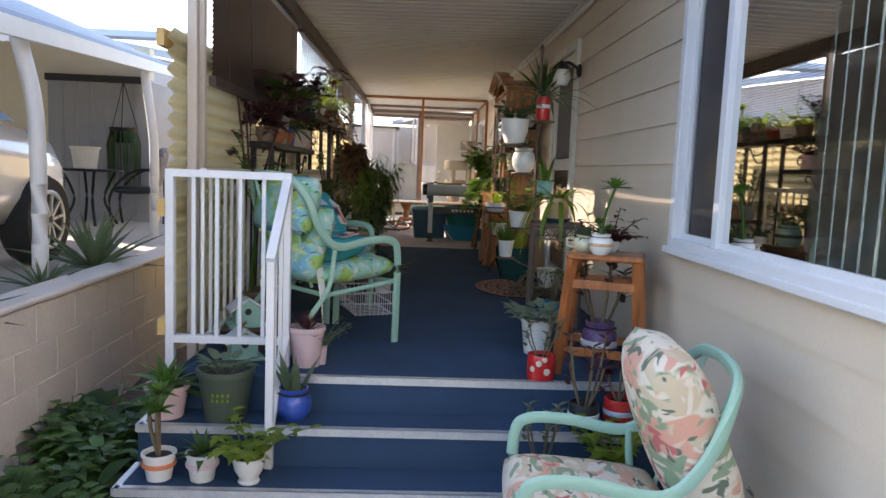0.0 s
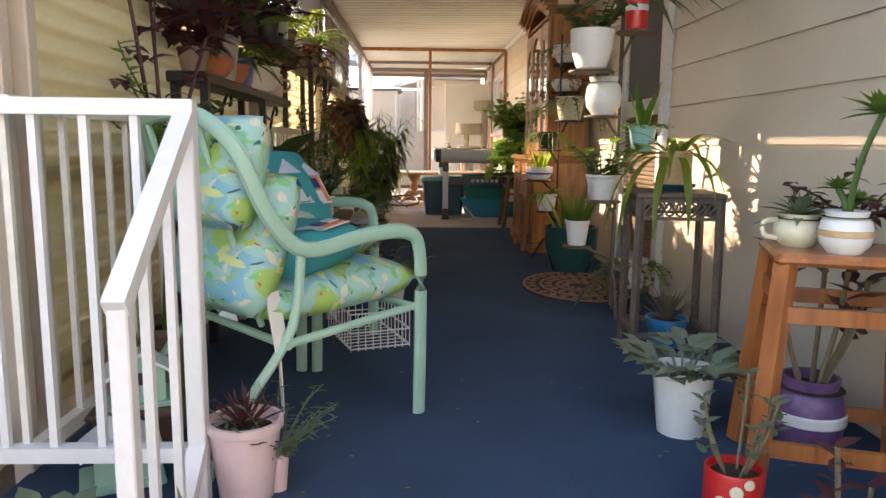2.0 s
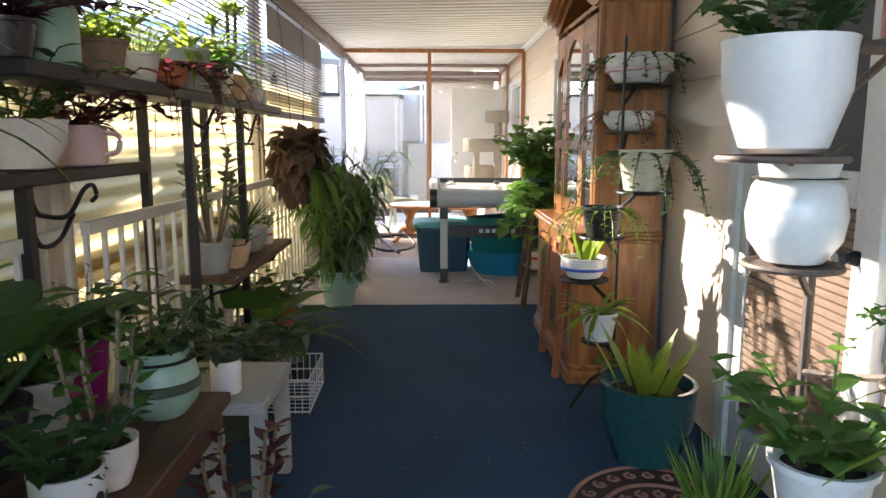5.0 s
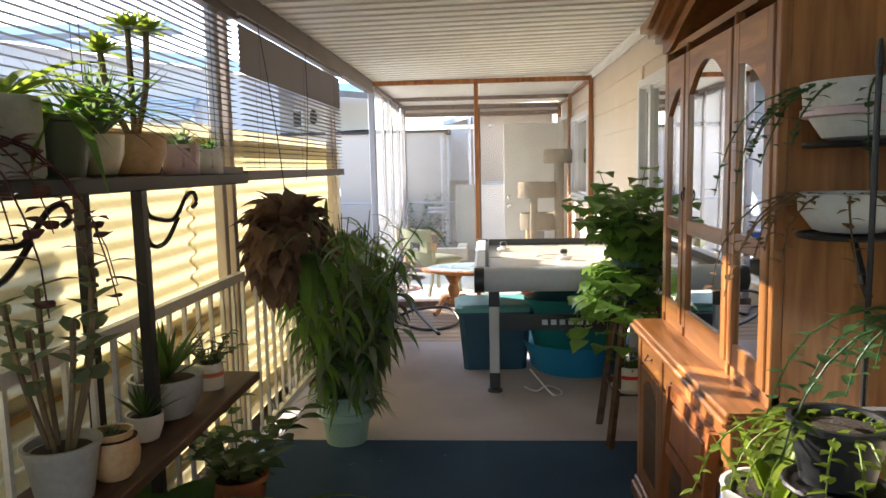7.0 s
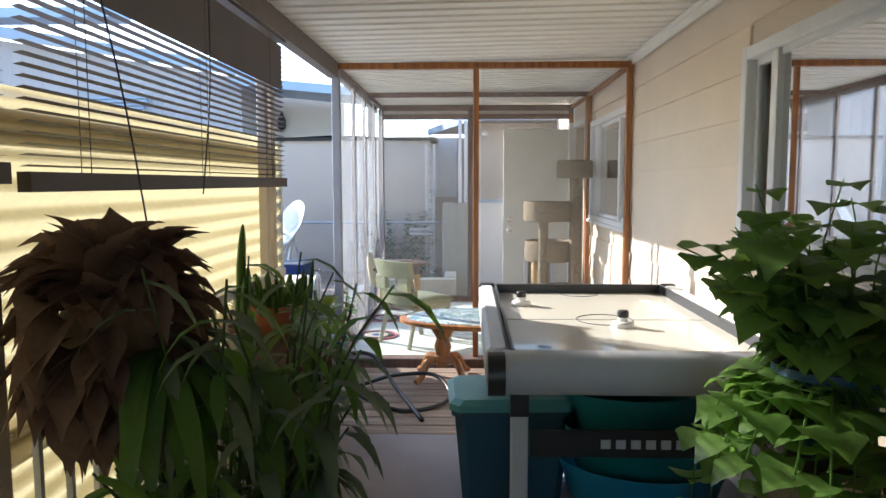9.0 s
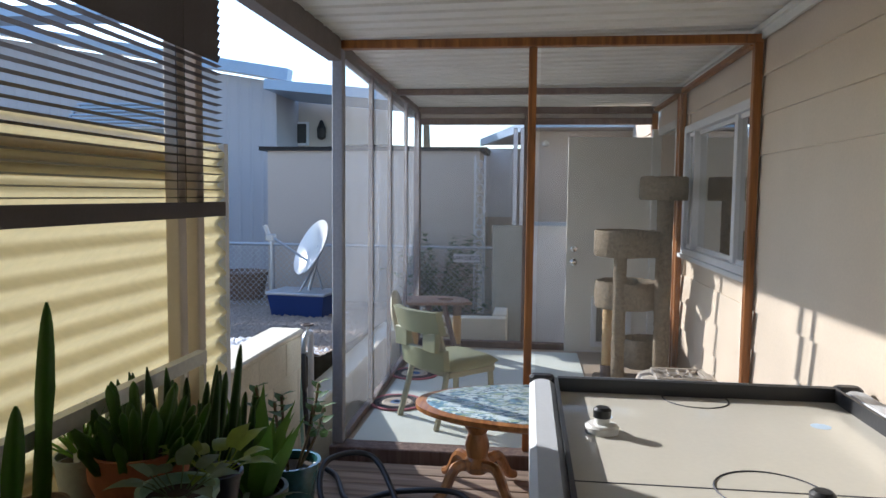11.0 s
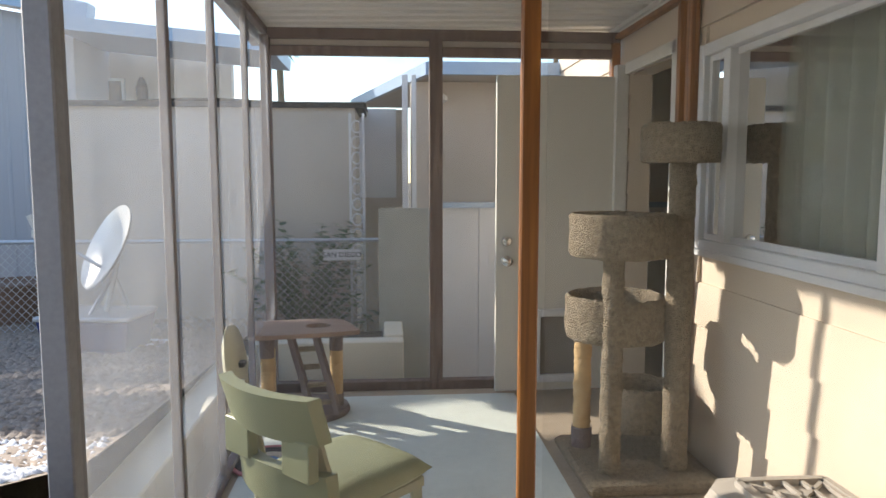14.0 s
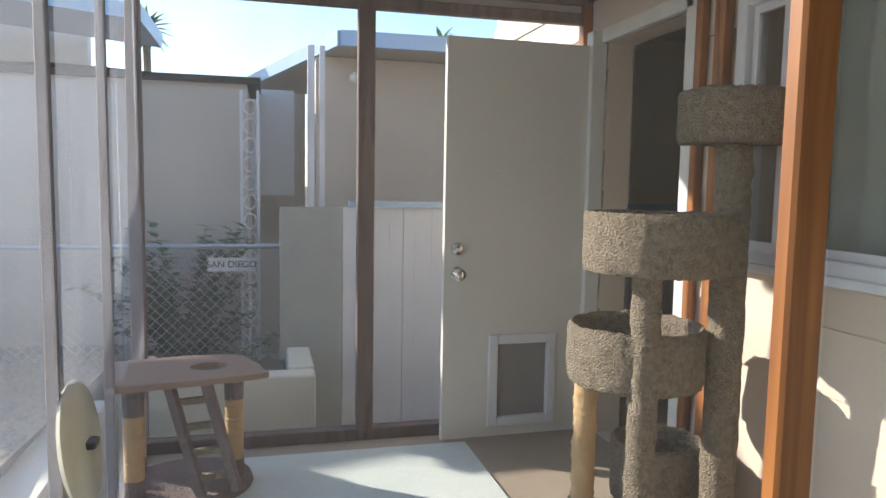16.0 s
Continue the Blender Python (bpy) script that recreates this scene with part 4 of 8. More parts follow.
        for k in range(13):
            a = k * 2.4
            q = rn.uniform(0.35, 1.1)
            shoot(bl, bs, (r * 0.4 * math.cos(a), r * 0.4 * math.sin(a), z), (math.cos(a) * q, math.sin(a) * q, 1), 0.42 * s * rn.uniform(0.5, 1.1), 0.105 * s, 0.062 * s, 9, rn, 0.9, 0.004, 0.9)
    elif kind == "jade":
        trunk = smooth_pts([(0, 0, z - 0.02), (0.03, -0.02, z + 0.4 * s), (0.0, 0.02, z + 0.75 * s)], 4)
        tube(bs, trunk, 0.016, 7, 0.010)
        for k in range(11):
            a = k * 2.4
            shoot(bl, bs, (0, 0.02, z + s * rn.uniform(0.5, 0.75)), (math.cos(a), math.sin(a), 1), 0.30 * rn.uniform(0.6, 1.1), 0.06, 0.035, 9, rn, 0.2, 0.005, 0.2)
    elif kind == "plum_tree":
        for k in range(3):
            a = 2.1 * k
            pts = smooth_pts([(0.02 * math.cos(a), 0.02 * math.sin(a), z - 0.02), (0.05 * math.cos(a), 0.05 * math.sin(a), z + 0.45 * s), (0.16 * math.cos(a), 0.16 * math.sin(a), z + (0.72 + 0.1 * k) * s)], 4)
            tube(bs, pts, 0.010, 6, 0.006)
            for i in range(len(pts) // 2, len(pts)):
                b = i * 2.4 + a
                shoot(bl, bs, pts[i], (math.cos(b), math.sin(b), 0.7), 0.15, 0.10, 0.052, 4, rn, 0.5, 0.003, 0.9)
    elif kind == "fleshy":
        for k in range(26):
            a, e = k * 2.4, rn.uniform(0.15, 1.1)
            q = Vector((r * 0.6 * math.cos(a), r * 0.6 * math.sin(a), z))
            d = Vector((math.cos(a), math.sin(a), e)).normalized()
            tube(bs, [q, q + d * 0.05 * s], 0.004, 5)
            for j in range(4):
                b = a + rn.uniform(-0.9, 0.9)
                blade(bl, q + d * (0.03 + 0.02 * j) * s, (math.cos(b), math.sin(b), rn.uniform(0.1, 0.9)), 0.062 * s * rn.uniform(0.8, 1.2), 0.045 * s, 0.4, 6, 0.22, 0.75)
    elif kind == "grass":
        for k in range(90):
            a, rr = rn.uniform(0, 6.28), r * 0.85 * rn.random() ** 0.5
            blade(bl, (rr * math.cos(a), rr * math.sin(a), z - 0.01), (math.cos(a) * 0.35, math.sin(a) * 0.35, 1), 0.17 * s * rn.uniform(0.6, 1.1), 0.009 * s, 0.3, 4, 0.5)
    elif kind == "tall_aeonium":
        for (tx, ty, h, w) in ((0.05, -0.02, 0.24, 1.25), (-0.01, 0.03, 0.06, 0.7), (0.05, 0.04, 0.03, 0.6)):
            tube(bs, smooth_pts([(0, 0, z - 0.02), (tx * 0.3, ty * 0.3, z + h * 0.5), (tx, ty, z + h)], 3), 0.008, 6)
            rosette(bl, (tx, ty, z + h), 26, 0.085 * s * w, 0.032 * s * w, 5, 65, 0.25, rn)
    elif kind == "orchid_cactus":
        for k in range(5):
            a = k * 2.4 + 0.6
            blade(bl, (r * 0.3 * math.cos(a), r * 0.3 * math.sin(a), z - 0.01), (math.cos(a) * 0.28, math.sin(a) * 0.28, 1), 0.22 * s * rn.uniform(0.6, 1.1), 0.042 * s, 0.15, 7, 0.35, 0.7)
        for k in range(26):
            a = k * 2.4
            shoot(bl, bs, (r * 0.7 * math.cos(a), r * 0.7 * math.sin(a), z), (math.cos(a), math.sin(a), 0.9), 0.10 * s * rn.uniform(0.5, 1.1), 0.022, 0.010, 9, rn, 1.4, 0.002)
    elif kind == "orchid_straps":
        for k in range(26):
            a, e = rn.uniform(0, 6.28), rn.uniform(0.5, 1.9)
            blade(bl, (r * 0.4 * math.cos(a), r * 0.4 * math.sin(a), z), (math.cos(a), math.sin(a), e), 0.34 * s * rn.uniform(0.5, 1.2), 0.032 * s, rn.uniform(1.2, 2.6), 9, 0.2, 0.7)
        for k in range(5):
            a = 2.6 + 0.5 * k
            blade(bl, (r * 0.8 * math.cos(a), r * 0.8 * math.sin(a), z), (math.cos(a), math.sin(a), 0.4), 0.62 * s * rn.uniform(0.7, 1.1), 0.038 * s, 3.6, 12, 0.2, 0.6)
    elif kind == "stems":
        for k in range(6):
            a = k * 2.4
            h = 0.34 * s * rn.uniform(0.6, 1.1)
            top = Vector((r * 1.2 * math.cos(a), r * 1.2 * math.sin(a), z + h))
            tube(bs, smooth_pts([(r * 0.3 * math.cos(a), r * 0.3 * math.sin(a), z - 0.01), (r * 0.9 * math.cos(a), r * 0.9 * math.sin(a), z + h * 0.5), top], 3), 0.006 * s, 5)
            for j in range(7):
                b = j * 2.4
                blade(bl, top - Vector((0, 0, 0.02 * j * s)), (math.cos(b), math.sin(b), 0.6), 0.06 * s, 0.035 * s, 0.3, 4)


POTS = {
    "taper": [(0.74, 0.0), (0.98, 0.88), (1.06, 0.90), (1.06, 1.0), (0.94, 1.0), (0.90, 0.86)],
    "bowl": [(0.55, 0.0), (0.70, 0.05), (0.98, 0.55), (1.0, 0.9), (1.03, 1.0), (0.93, 1.0), (0.90, 0.86)],
    "round": [(0.60, 0.0), (0.92, 0.22), (1.0, 0.48), (0.90, 0.76), (0.74, 0.86), (0.80, 1.0), (0.70, 1.0), (0.66, 0.86)],
    "straight": [(0.95, 0.0), (1.0, 0.05), (1.0, 0.97), (0.98, 1.0), (0.90, 1.0), (0.88, 0.86)],
    "foot": [(0.62, 0.0), (0.66, 0.06), (0.5, 0.12), (0.86, 0.5), (1.0, 0.92), (1.04, 1.0), (0.92, 1.0), (0.86, 0.86)],
}
seed_count = [0]


def potted(x, y, z, shape, material, r, h, kind, leaf, s, label, turn=0, saucer=None, handle=False, band=None, tilt=0):
    """A pot with soil and a plant."""
    seed_count[0] += 1
    rn = random.Random(seed_count[0])
    t = thing("potted_plant", label, "potted plant", pose(x, y, z, 0, tilt, turn))
    bm = bm_new()
    prof = [(a * r, b * h) for a, b in POTS[shape]]
    lathe(bm, prof + [(0.01, 0.84 * h)], 22)
    pot = part("pot", bm, material, t, smooth=True)
    if band:
        bm = bm_new()
        lathe(bm, [(r * 1.0, h * 0.50), (r * 1.035, h * 0.52), (r * 1.045, h * 0.64), (r * 1.0, h * 0.66)] if shape in ("taper", "straight") else [(r * 0.97, h * 0.4), (r * 1.02, h * 0.42), (r * 1.02, h * 0.54), (r * 0.97, h * 0.56)], 22)
        part("painted_band", bm, band, pot, smooth=True)
    if handle:
        bm = bm_new(); tube(bm, smooth_pts([(r * 0.92, 0, h * 0.82), (r * 1.5, 0, h * 0.74), (r * 1.45, 0, h * 0.36), (r * 0.9, 0, h * 0.25)]), r * 0.11, 6)
        part("handle", bm, material, pot, smooth=True)
    if saucer:
        bm = bm_new(); lathe(bm, [(r * 0.95, -0.022), (r * 1.3, 0.004), (r * 1.27, 0.006), (r * 0.9, -0.012)], 22)
        for v in bm.verts:
            v.co.z += 0.022
        part("saucer", bm, saucer, t, smooth=True)
        pot.location.z = 0.014
    bm = bm_new(); lathe(bm, [(r * 0.93, h * 0.85), (r * 0.5, h * 0.88), (0.01, h * 0.89)], 16, wob=0.02)
    part("soil", bm, SOIL, t)
    bl, bs = bm_new(), bm_new()
    foliage(kind, bl, bs, h * 0.9, r, s, rn)
    part("foliage", bl, leaf, t, smooth="all")
    if len(bs.verts):
        part("stem", bs, STEM if kind in ("aeonium", "stems") else leaf, t)
    else:
        bs.free()
    return t

# ---- outdoors ----
# drive of the neighbour's plot, held up by a painted block wall
bm = bm_new(); box(bm, -30, -1.80, -6.0, 12.6, -0.3, 0.75)
setting("pavement", bm, CONC, "grey concrete drive beside the porch", "pavement")


def block_wall(name, x0, x1, y0, y1, z0, z1, material, label, cap=True):
    w = thing(name, label, "wall", kind="structure")
    rows, bh, bl = int(round((z1 - z0) / 0.2)), (z1 - z0) / int(round((z1 - z0) / 0.2)), 0.405
    bm = bm_new(); box(bm, x0 + 0.004, x1 - 0.003, y0 + 0.004, y1 - 0.004, z0, z1 - 0.004)
    part("mortar", bm, material, w)
    bm = bm_new(); box(bm, x0, x1, 0.004, bl - 0.004, 0.003, bh - 0.003, 0.006)
    me = finish("block", bm, material)
    for r in range(rows):
        y = y0 - (bl / 2 if r % 2 else 0)
        while y < y1 - 0.02:
            a, b = max(y, y0), min(y + bl, y1)
            if b - a > bl - 0.01:
                piece("block", me, w, pose(0, y, z0 + r * bh))
            elif b - a > 0.05:
                bm = bm_new(); box(bm, x0, x1, a + 0.004, b - 0.004, z0 + r * bh + 0.003, z0 + (r + 1) * bh - 0.003, 0.006)
                part("block", bm, material, w)
            y += bl
    if cap:
        bm = bm_new(); box(bm, x0 - 0.02, x1 + 0.015, y0, y1, z1 + 0.001, z1 + 0.035, 0.01)
        part("coping", bm, material, w)
    return w


block_wall("wall_block", -1.90, -1.72, 1.2, 12.6, 0.0, 0.80, BLOCK, "low pinkish painted block wall beside the steps")
block_wall("wall_retaining_low", -1.28, -1.11, 15.12, 18.4, 0.0, 0.62, CREAMBLOCK, "lower stretch of cream block wall")
block_wall("wall_retaining", -1.28, -1.11, 12.6, 15.1, 0.0, 1.17, CREAMBLOCK, "cream painted block wall holding back gravel")


# gravel slope behind it
def gravel_z(x, y):
    return 1.16 - 0.36 * min(1.0, max(0.0, (y - 14.9) / 1.2)) - 0.2 * min(1.0, max(0.0, (y - 16.1) / 3.4))


bm = bm_new()
grid_sheet(bm, lambda u, v: (-1.27 - 12 * u, 12.62 + 17.0 * v, gravel_z(0, 12.62 + 17.0 * v)), 10, 30)
setting("gravel_bed", bm, PEBBLE, "bed of small brown stones", "gravel")
rnd = random.Random(4)


def stones(name, n, area, material, label, size):
    bm = bm_new()
    for _ in range(n):
        x, y = area(rnd)
        r = rnd.uniform(*size)
        z = gravel_z(x, y)
        a = rnd.uniform(0, 3)
        ca, sa = math.cos(a), math.sin(a)
        h = r * rnd.uniform(0.5, 0.8)
        e = rnd.uniform(0.6, 1.0)
        ring = [bm.verts.new((x + ca * r * math.cos(k * 1.257) - sa * r * e * math.sin(k * 1.257), y + sa * r * math.cos(k * 1.257) + ca * r * e * math.sin(k * 1.257), z - 0.004 + h * 0.35)) for k in range(5)]
        top = bm.verts.new((x + rnd.uniform(-.3, .3) * r, y + rnd.uniform(-.3, .3) * r, z + h))
        for k in range(5):
            bm.faces.new((ring[k], ring[(k + 1) % 5], top))
    ob = solid(name, bm, material, label, "gravel", kind="stuff", smooth="all")
    return ob


stones("white_gravel", 9000, lambda r: (-1.30 - 2.9 * r.random() ** 1.2, 13.1 + 3.3 * r.random()), WPEBBLE, "loose white stones behind the wall", (0.018, 0.036))
stones("brown_gravel", 9000, lambda r: (-1.30 - 3.6 * r.random(), 15.9 + 4.4 * r.random() ** 1.2), PEBBLE, "loose brown pebbles", (0.020, 0.040))

bm = bm_new(); box(bm, -13.3, -1.282, 12.48, 12.615, 0.4, 1.17, 0.01)
setting("wall_gravel_end", bm, CREAMBLOCK, "cream block wall closing the gravel bed", "wall")

# garden bed between wall and steps
bm = bm_new()
grid_sheet(bm, lambda u, v: (-1.73 + 0.66 * u, 1.4 + 7.0 * v, 0.02 + 0.05 * noise.noise((u * 3, v * 20, 0))), 6, 40)
setting("garden_bed", bm, EARTH, "dark soil bed beside the steps", "bed")
bm = bm_new(); box(bm, -1.10, 4.0, -6, 4.76, -0.3, 0.0)
setting("path", bm, CONC, "grey concrete path in front of the steps", "path")
bm = bm_new(); box(bm, -1.70, -1.15, 3.9, 4.35, 0.02, 0.08, 0.015)
solid("stepping_stone", bm, CONC, "square concrete paver in the garden bed", "paver")


# neighbour's grey house
def ribbed(bm, x0, x1, y, z0, z1, pitch=0.2, depth=0.02, z1b=None):
    """A wall of upright ribs that faces -y; its top may slope from z1 to z1b."""
    n = int((x1 - x0) / pitch)
    prev = None
    pts = []
    for i in range(n):
        a = x0 + pitch * i
        pts += [(a, 0), (a + pitch * 0.7, 0), (a + pitch * 0.78, depth), (a + pitch * 0.92, depth)]
    pts.append((x1, 0))
    for x, d in pts:
        zt = z1 if z1b is None else z1 + (z1b - z1) * (x - x0) / (x1 - x0)
        cur = (bm.verts.new((x, y - d, z0)), bm.verts.new((x, y - d, zt)))
        if prev:
            bm.faces.new((prev[0], cur[0], cur[1], prev[1]))
        prev = cur


gh = thing("grey_house", "neighbour's grey ribbed metal house with a pale roof edge", "house", kind="")
bm = bm_new(); ribbed(bm, -14.0, -4.13, 23.0, 0.4, 5.50, 0.21, 0.006, 3.92)
part("wall", bm, GREYHOUSE, gh)
bm = bm_new(); box(bm, -4.15, -4.13, 23.01, 32, 0.4, 3.9)
part("side_wall", bm, GREYHOUSE, gh)
bm = bm_new(); bar(bm, (-14.0, 22.9, 5.64), (-3.85, 22.9, 4.01), 0.25, 0.20)
roof = part("roof", bm, ROOFB, gh)
bm = bm_new(); box(bm, -10, -5.87, 21.7, 22.3, 4.78, 4.95); box(bm, -9.9, -9.8, 22, 22.1, 0.5, 4.78)
part("porch_roof", bm, ROOFB, gh)
bm = bm_new()
for a, b, c, d in ((-7.1, -7.0, 2.53, 3.20), (-6.10, -6.0, 2.53, 3.20), (-7.0, -6.10, 2.53, 2.62), (-7.0, -6.10, 3.12, 3.20)):
    box(bm, a, b, 22.93, 22.99, c, d)
win = part("window", bm, WHITE, gh)
bm = bm_new(); box(bm, -7.0, -6.10, 22.955, 22.965, 2.62, 3.12)
part("pane", bm, mat("far_pane", (0.30, 0.32, 0.33), 0.15, var=0.1), win)
bm = bm_new(); box(bm, -7.7, -5.85, 22.9, 22.95, 3.50, 3.57)
awn = part("awning", bm, ROOFB, gh, "slatted pale metal window awning")
for x in (-7.69, -5.89):
    bm = bm_new(); bar(bm, (x, 22.9, 3.515), (x, 22.36, 3.085), 0.03, 0.02)
    part("bracket", bm, ROOFB, awn)
for k in range(7):
    y = 22.9 - 0.075 * k
    bm = bm_new(); box(bm, -7.7, -5.85, y - 0.085, y, 3.53 - 0.07 * k, 3.555 - 0.07 * k)
    part("slat", bm, ROOFB, awn)
# set-back wing with a small window under an eave
wing = thing("set_back_wing", "shaded beige wing with a small window and a wall lamp", "house")
bm = bm_new(); box(bm, -5.0, -2.4, 24.2, 24.4, 0.4, 3.75)
part("wall", bm, SHEDM, wing)
bm = bm_new(); bar(bm, (-4.12, 23.2, 3.80), (-1.5, 23.2, 3.55), 1.6, 0.16)
part("roof", bm, ROOFB, wing)
bm = bm_new(); box(bm, -4.56, -3.92, 24.14, 24.19, 2.92, 3.36)
w_ = part("window", bm, WHITE, wing)
bm = bm_new(); box(bm, -4.52, -4.26, 24.12, 24.138, 2.96, 3.32); box(bm, -4.22, -3.96, 24.12, 24.138, 2.96, 3.32)
part("pane", bm, SHADEM, w_)
bm = bm_new(); lathe(bm, [(0.03, 0), (0.08, 0.04), (0.09, 0.2), (0.05, 0.3), (0.02, 0.36)], 10, (-3.65, 24.08, 3.02))
part("wall_lamp", bm, BLACKM, wing, "black lantern")

# beige shed
shed = thing("garden_shed", "beige flat-sided shed with a dark roof edge", "shed")
bm = bm_new(); box(bm, -3.16, -0.40, 20.0, 22.0, 0.4, 2.56)
part("wall", bm, SHEDM, shed)
bm = bm_new(); grid_sheet(bm, lambda u, v: (-3.28 + 2.98 * u, 19.92 + 2.2 * v, 2.615 - 0.02 * math.sin(u * 9) * (1 - v)), 24, 2); box(bm, -3.26, -0.32, 19.95, 22.1, 2.56, 2.61)
part("roof", bm, SHINGLE, shed)

# chain-link fence
fence2 = thing("chain_link_fence", "galvanised chain-link fence", "fence", kind="structure")
FY = 19.5
bm = bm_new()
tube(bm, [(-9, FY, 1.38), (-0.1, FY, 1.38)], 0.018, 8)
part("top_rail", bm, STEEL, fence2, smooth=True)
for x in (-8.2, -5.6, -2.92, -0.15):
    bm = bm_new(); tube(bm, [(x, FY, 0.45), (x, FY, 1.41)], 0.028, 10); lathe(bm, [(0.034, 0), (0.03, 0.03), (0.01, 0.045)], 10, (x, FY, 1.40))
    part("post", bm, STEEL, fence2, smooth=True)
bm = bm_new()
p = 0.072
n = int(8.9 / p)
for i in range(-12, n):
    for s in (1, -1):
        x0 = -9 + i * p
        z0, z1 = 0.58, 1.37
        dx = (z1 - z0)
        a, b = (x0, z0), (x0 + dx, z1)
        if s < 0:
            a, b = (x0 + dx, z0), (x0, z1)
        # keep within the fence's ends
        lo, hi = -9.0, -0.12
        (ax, az), (bx, bz) = a, b
        if max(ax, bx) < lo or min(ax, bx) > hi:
            continue
        k = (bz - az) / (bx - ax)
        if ax > hi:
            az, ax = az + (hi - ax) * k, hi
        if bx > hi:
            bz, bx = bz + (hi - bx) * k, hi
        if ax < lo:
            az, ax = az + (lo - ax) * k, lo
        if bx < lo:
            bz, bx = bz + (lo - bx) * k, lo
        bar(bm, (ax, FY, az), (bx, FY, bz), 0.0045)
part("wire_mesh", bm, STEEL, fence2)

# sign on the fence
sg = thing("sign", "small white metal sign reading SAN DIEGO", "sign", pose(-0.50, FY - 0.03, 1.255))
bm = bm_new(); box(bm, -0.16, 0.16, 0, 0.004, -0.048, 0.048, 0.001)
part("plate", bm, WHITE, sg)
cu = bpy.data.curves.new("lettering", 'FONT'); cu.body = "SAN DIEGO"; cu.size = 0.064; cu.align_x = 'CENTER'; cu.align_y = 'CENTER'; cu.extrude = 0.001
tmp = new("tmp_text", cu); dg = bpy.context.evaluated_depsgraph_get(); dg.update()
me = bpy.data.meshes.new_from_object(tmp.evaluated_get(dg)); bpy.data.objects.remove(tmp)
me.materials.clear(); me.materials.append(INK)
ob = new("lettering", me); ob.parent = sg; ob.matrix_basis = pose(0, -0.003, 0, 90, 0, 0)

# satellite dish on a blue tub
tub = thing("storage_tub", "navy plastic tub with a grey lid on the gravel", "tub", pose(-2.26, 18.70, gravel_z(0, 18.75) + 0.0, 0, 0, -6))
bm = bm_new()
ring_loft(bm, [[bm.verts.new((sx * w, sy * d, z)) for sx, sy in ((-1, -1), (1, -1), (1, 1), (-1, 1))] for w, d, z in ((0.29, 0.20, 0), (0.33, 0.235, 0.25))])
part("body", bm, NAVYP, tub)
bm = bm_new(); box(bm, -0.35, 0.35, -0.25, 0.25, 0.25, 0.285, 0.01)
part("lid", bm, STEEL, tub)
bm = bm_new(); box(bm, -0.42, 0.42, -0.30, 0.34, -0.03, 0.001, 0.004)
part("base_board", bm, WHITE, tub)
dish = thing("satellite_dish", "white satellite dish on a short mast", "dish", pose(-2.32, 18.70, gravel_z(0, 18.75) + 0.286))
bm = bm_new()
tilt = Matrix.Rotation(radians(22), 4, 'Z') @ Matrix.Rotation(radians(-62), 4, 'Y') @ Matrix.Rotation(radians(12), 4, 'X')
rings = []
for i in range(7):
    r = 0.36 * i / 6
    rings.append([bm.verts.new(tilt @ Vector((max(r, 0.004) * math.cos(a) * 0.92, max(r, 0.004) * math.sin(a) * 1.1, r * r * 0.55)) + Vector((0.20, 0, 0.46))) for a in [2 * math.pi * k / 28 for k in range(28)]])
ring_loft(bm, rings, caps=False)
rings2 = [[bm.verts.new(v.co + Vector((0.008, 0, -0.01))) for v in rg] for rg in rings]
ring_loft(bm, rings2[::-1], caps=False)
part("reflector", bm, CERAW, dish, smooth="all")
bm = bm_new(); tube(bm, [(0.12, 0, 0), (0.2, 0, 0.3), (0.24, 0, 0.5)], 0.022, 8)
for a in (0.6, 2.4, 4.3):
    tube(bm, [(0.12 + 0.16 * math.cos(a), 0.16 * math.sin(a), 0), (0.19, 0, 0.28)], 0.012, 6)
part("mast", bm, STEEL, dish, smooth=True)
bm = bm_new(); tube(bm, [(0.10, 0.0, 0.33), (-0.28, -0.02, 0.58)], 0.014, 6)
arm = part("arm", bm, STEEL, dish, smooth=True)
bm = bm_new(); box(bm, -0.36, -0.27, -0.06, 0.06, 0.55, 0.62, 0.01); tube(bm, [(-0.33, 0.0, 0.58), (-0.38, -0.02, 0.72)], 0.025, 8)
part("receiver", bm, OFFWHITE, arm)


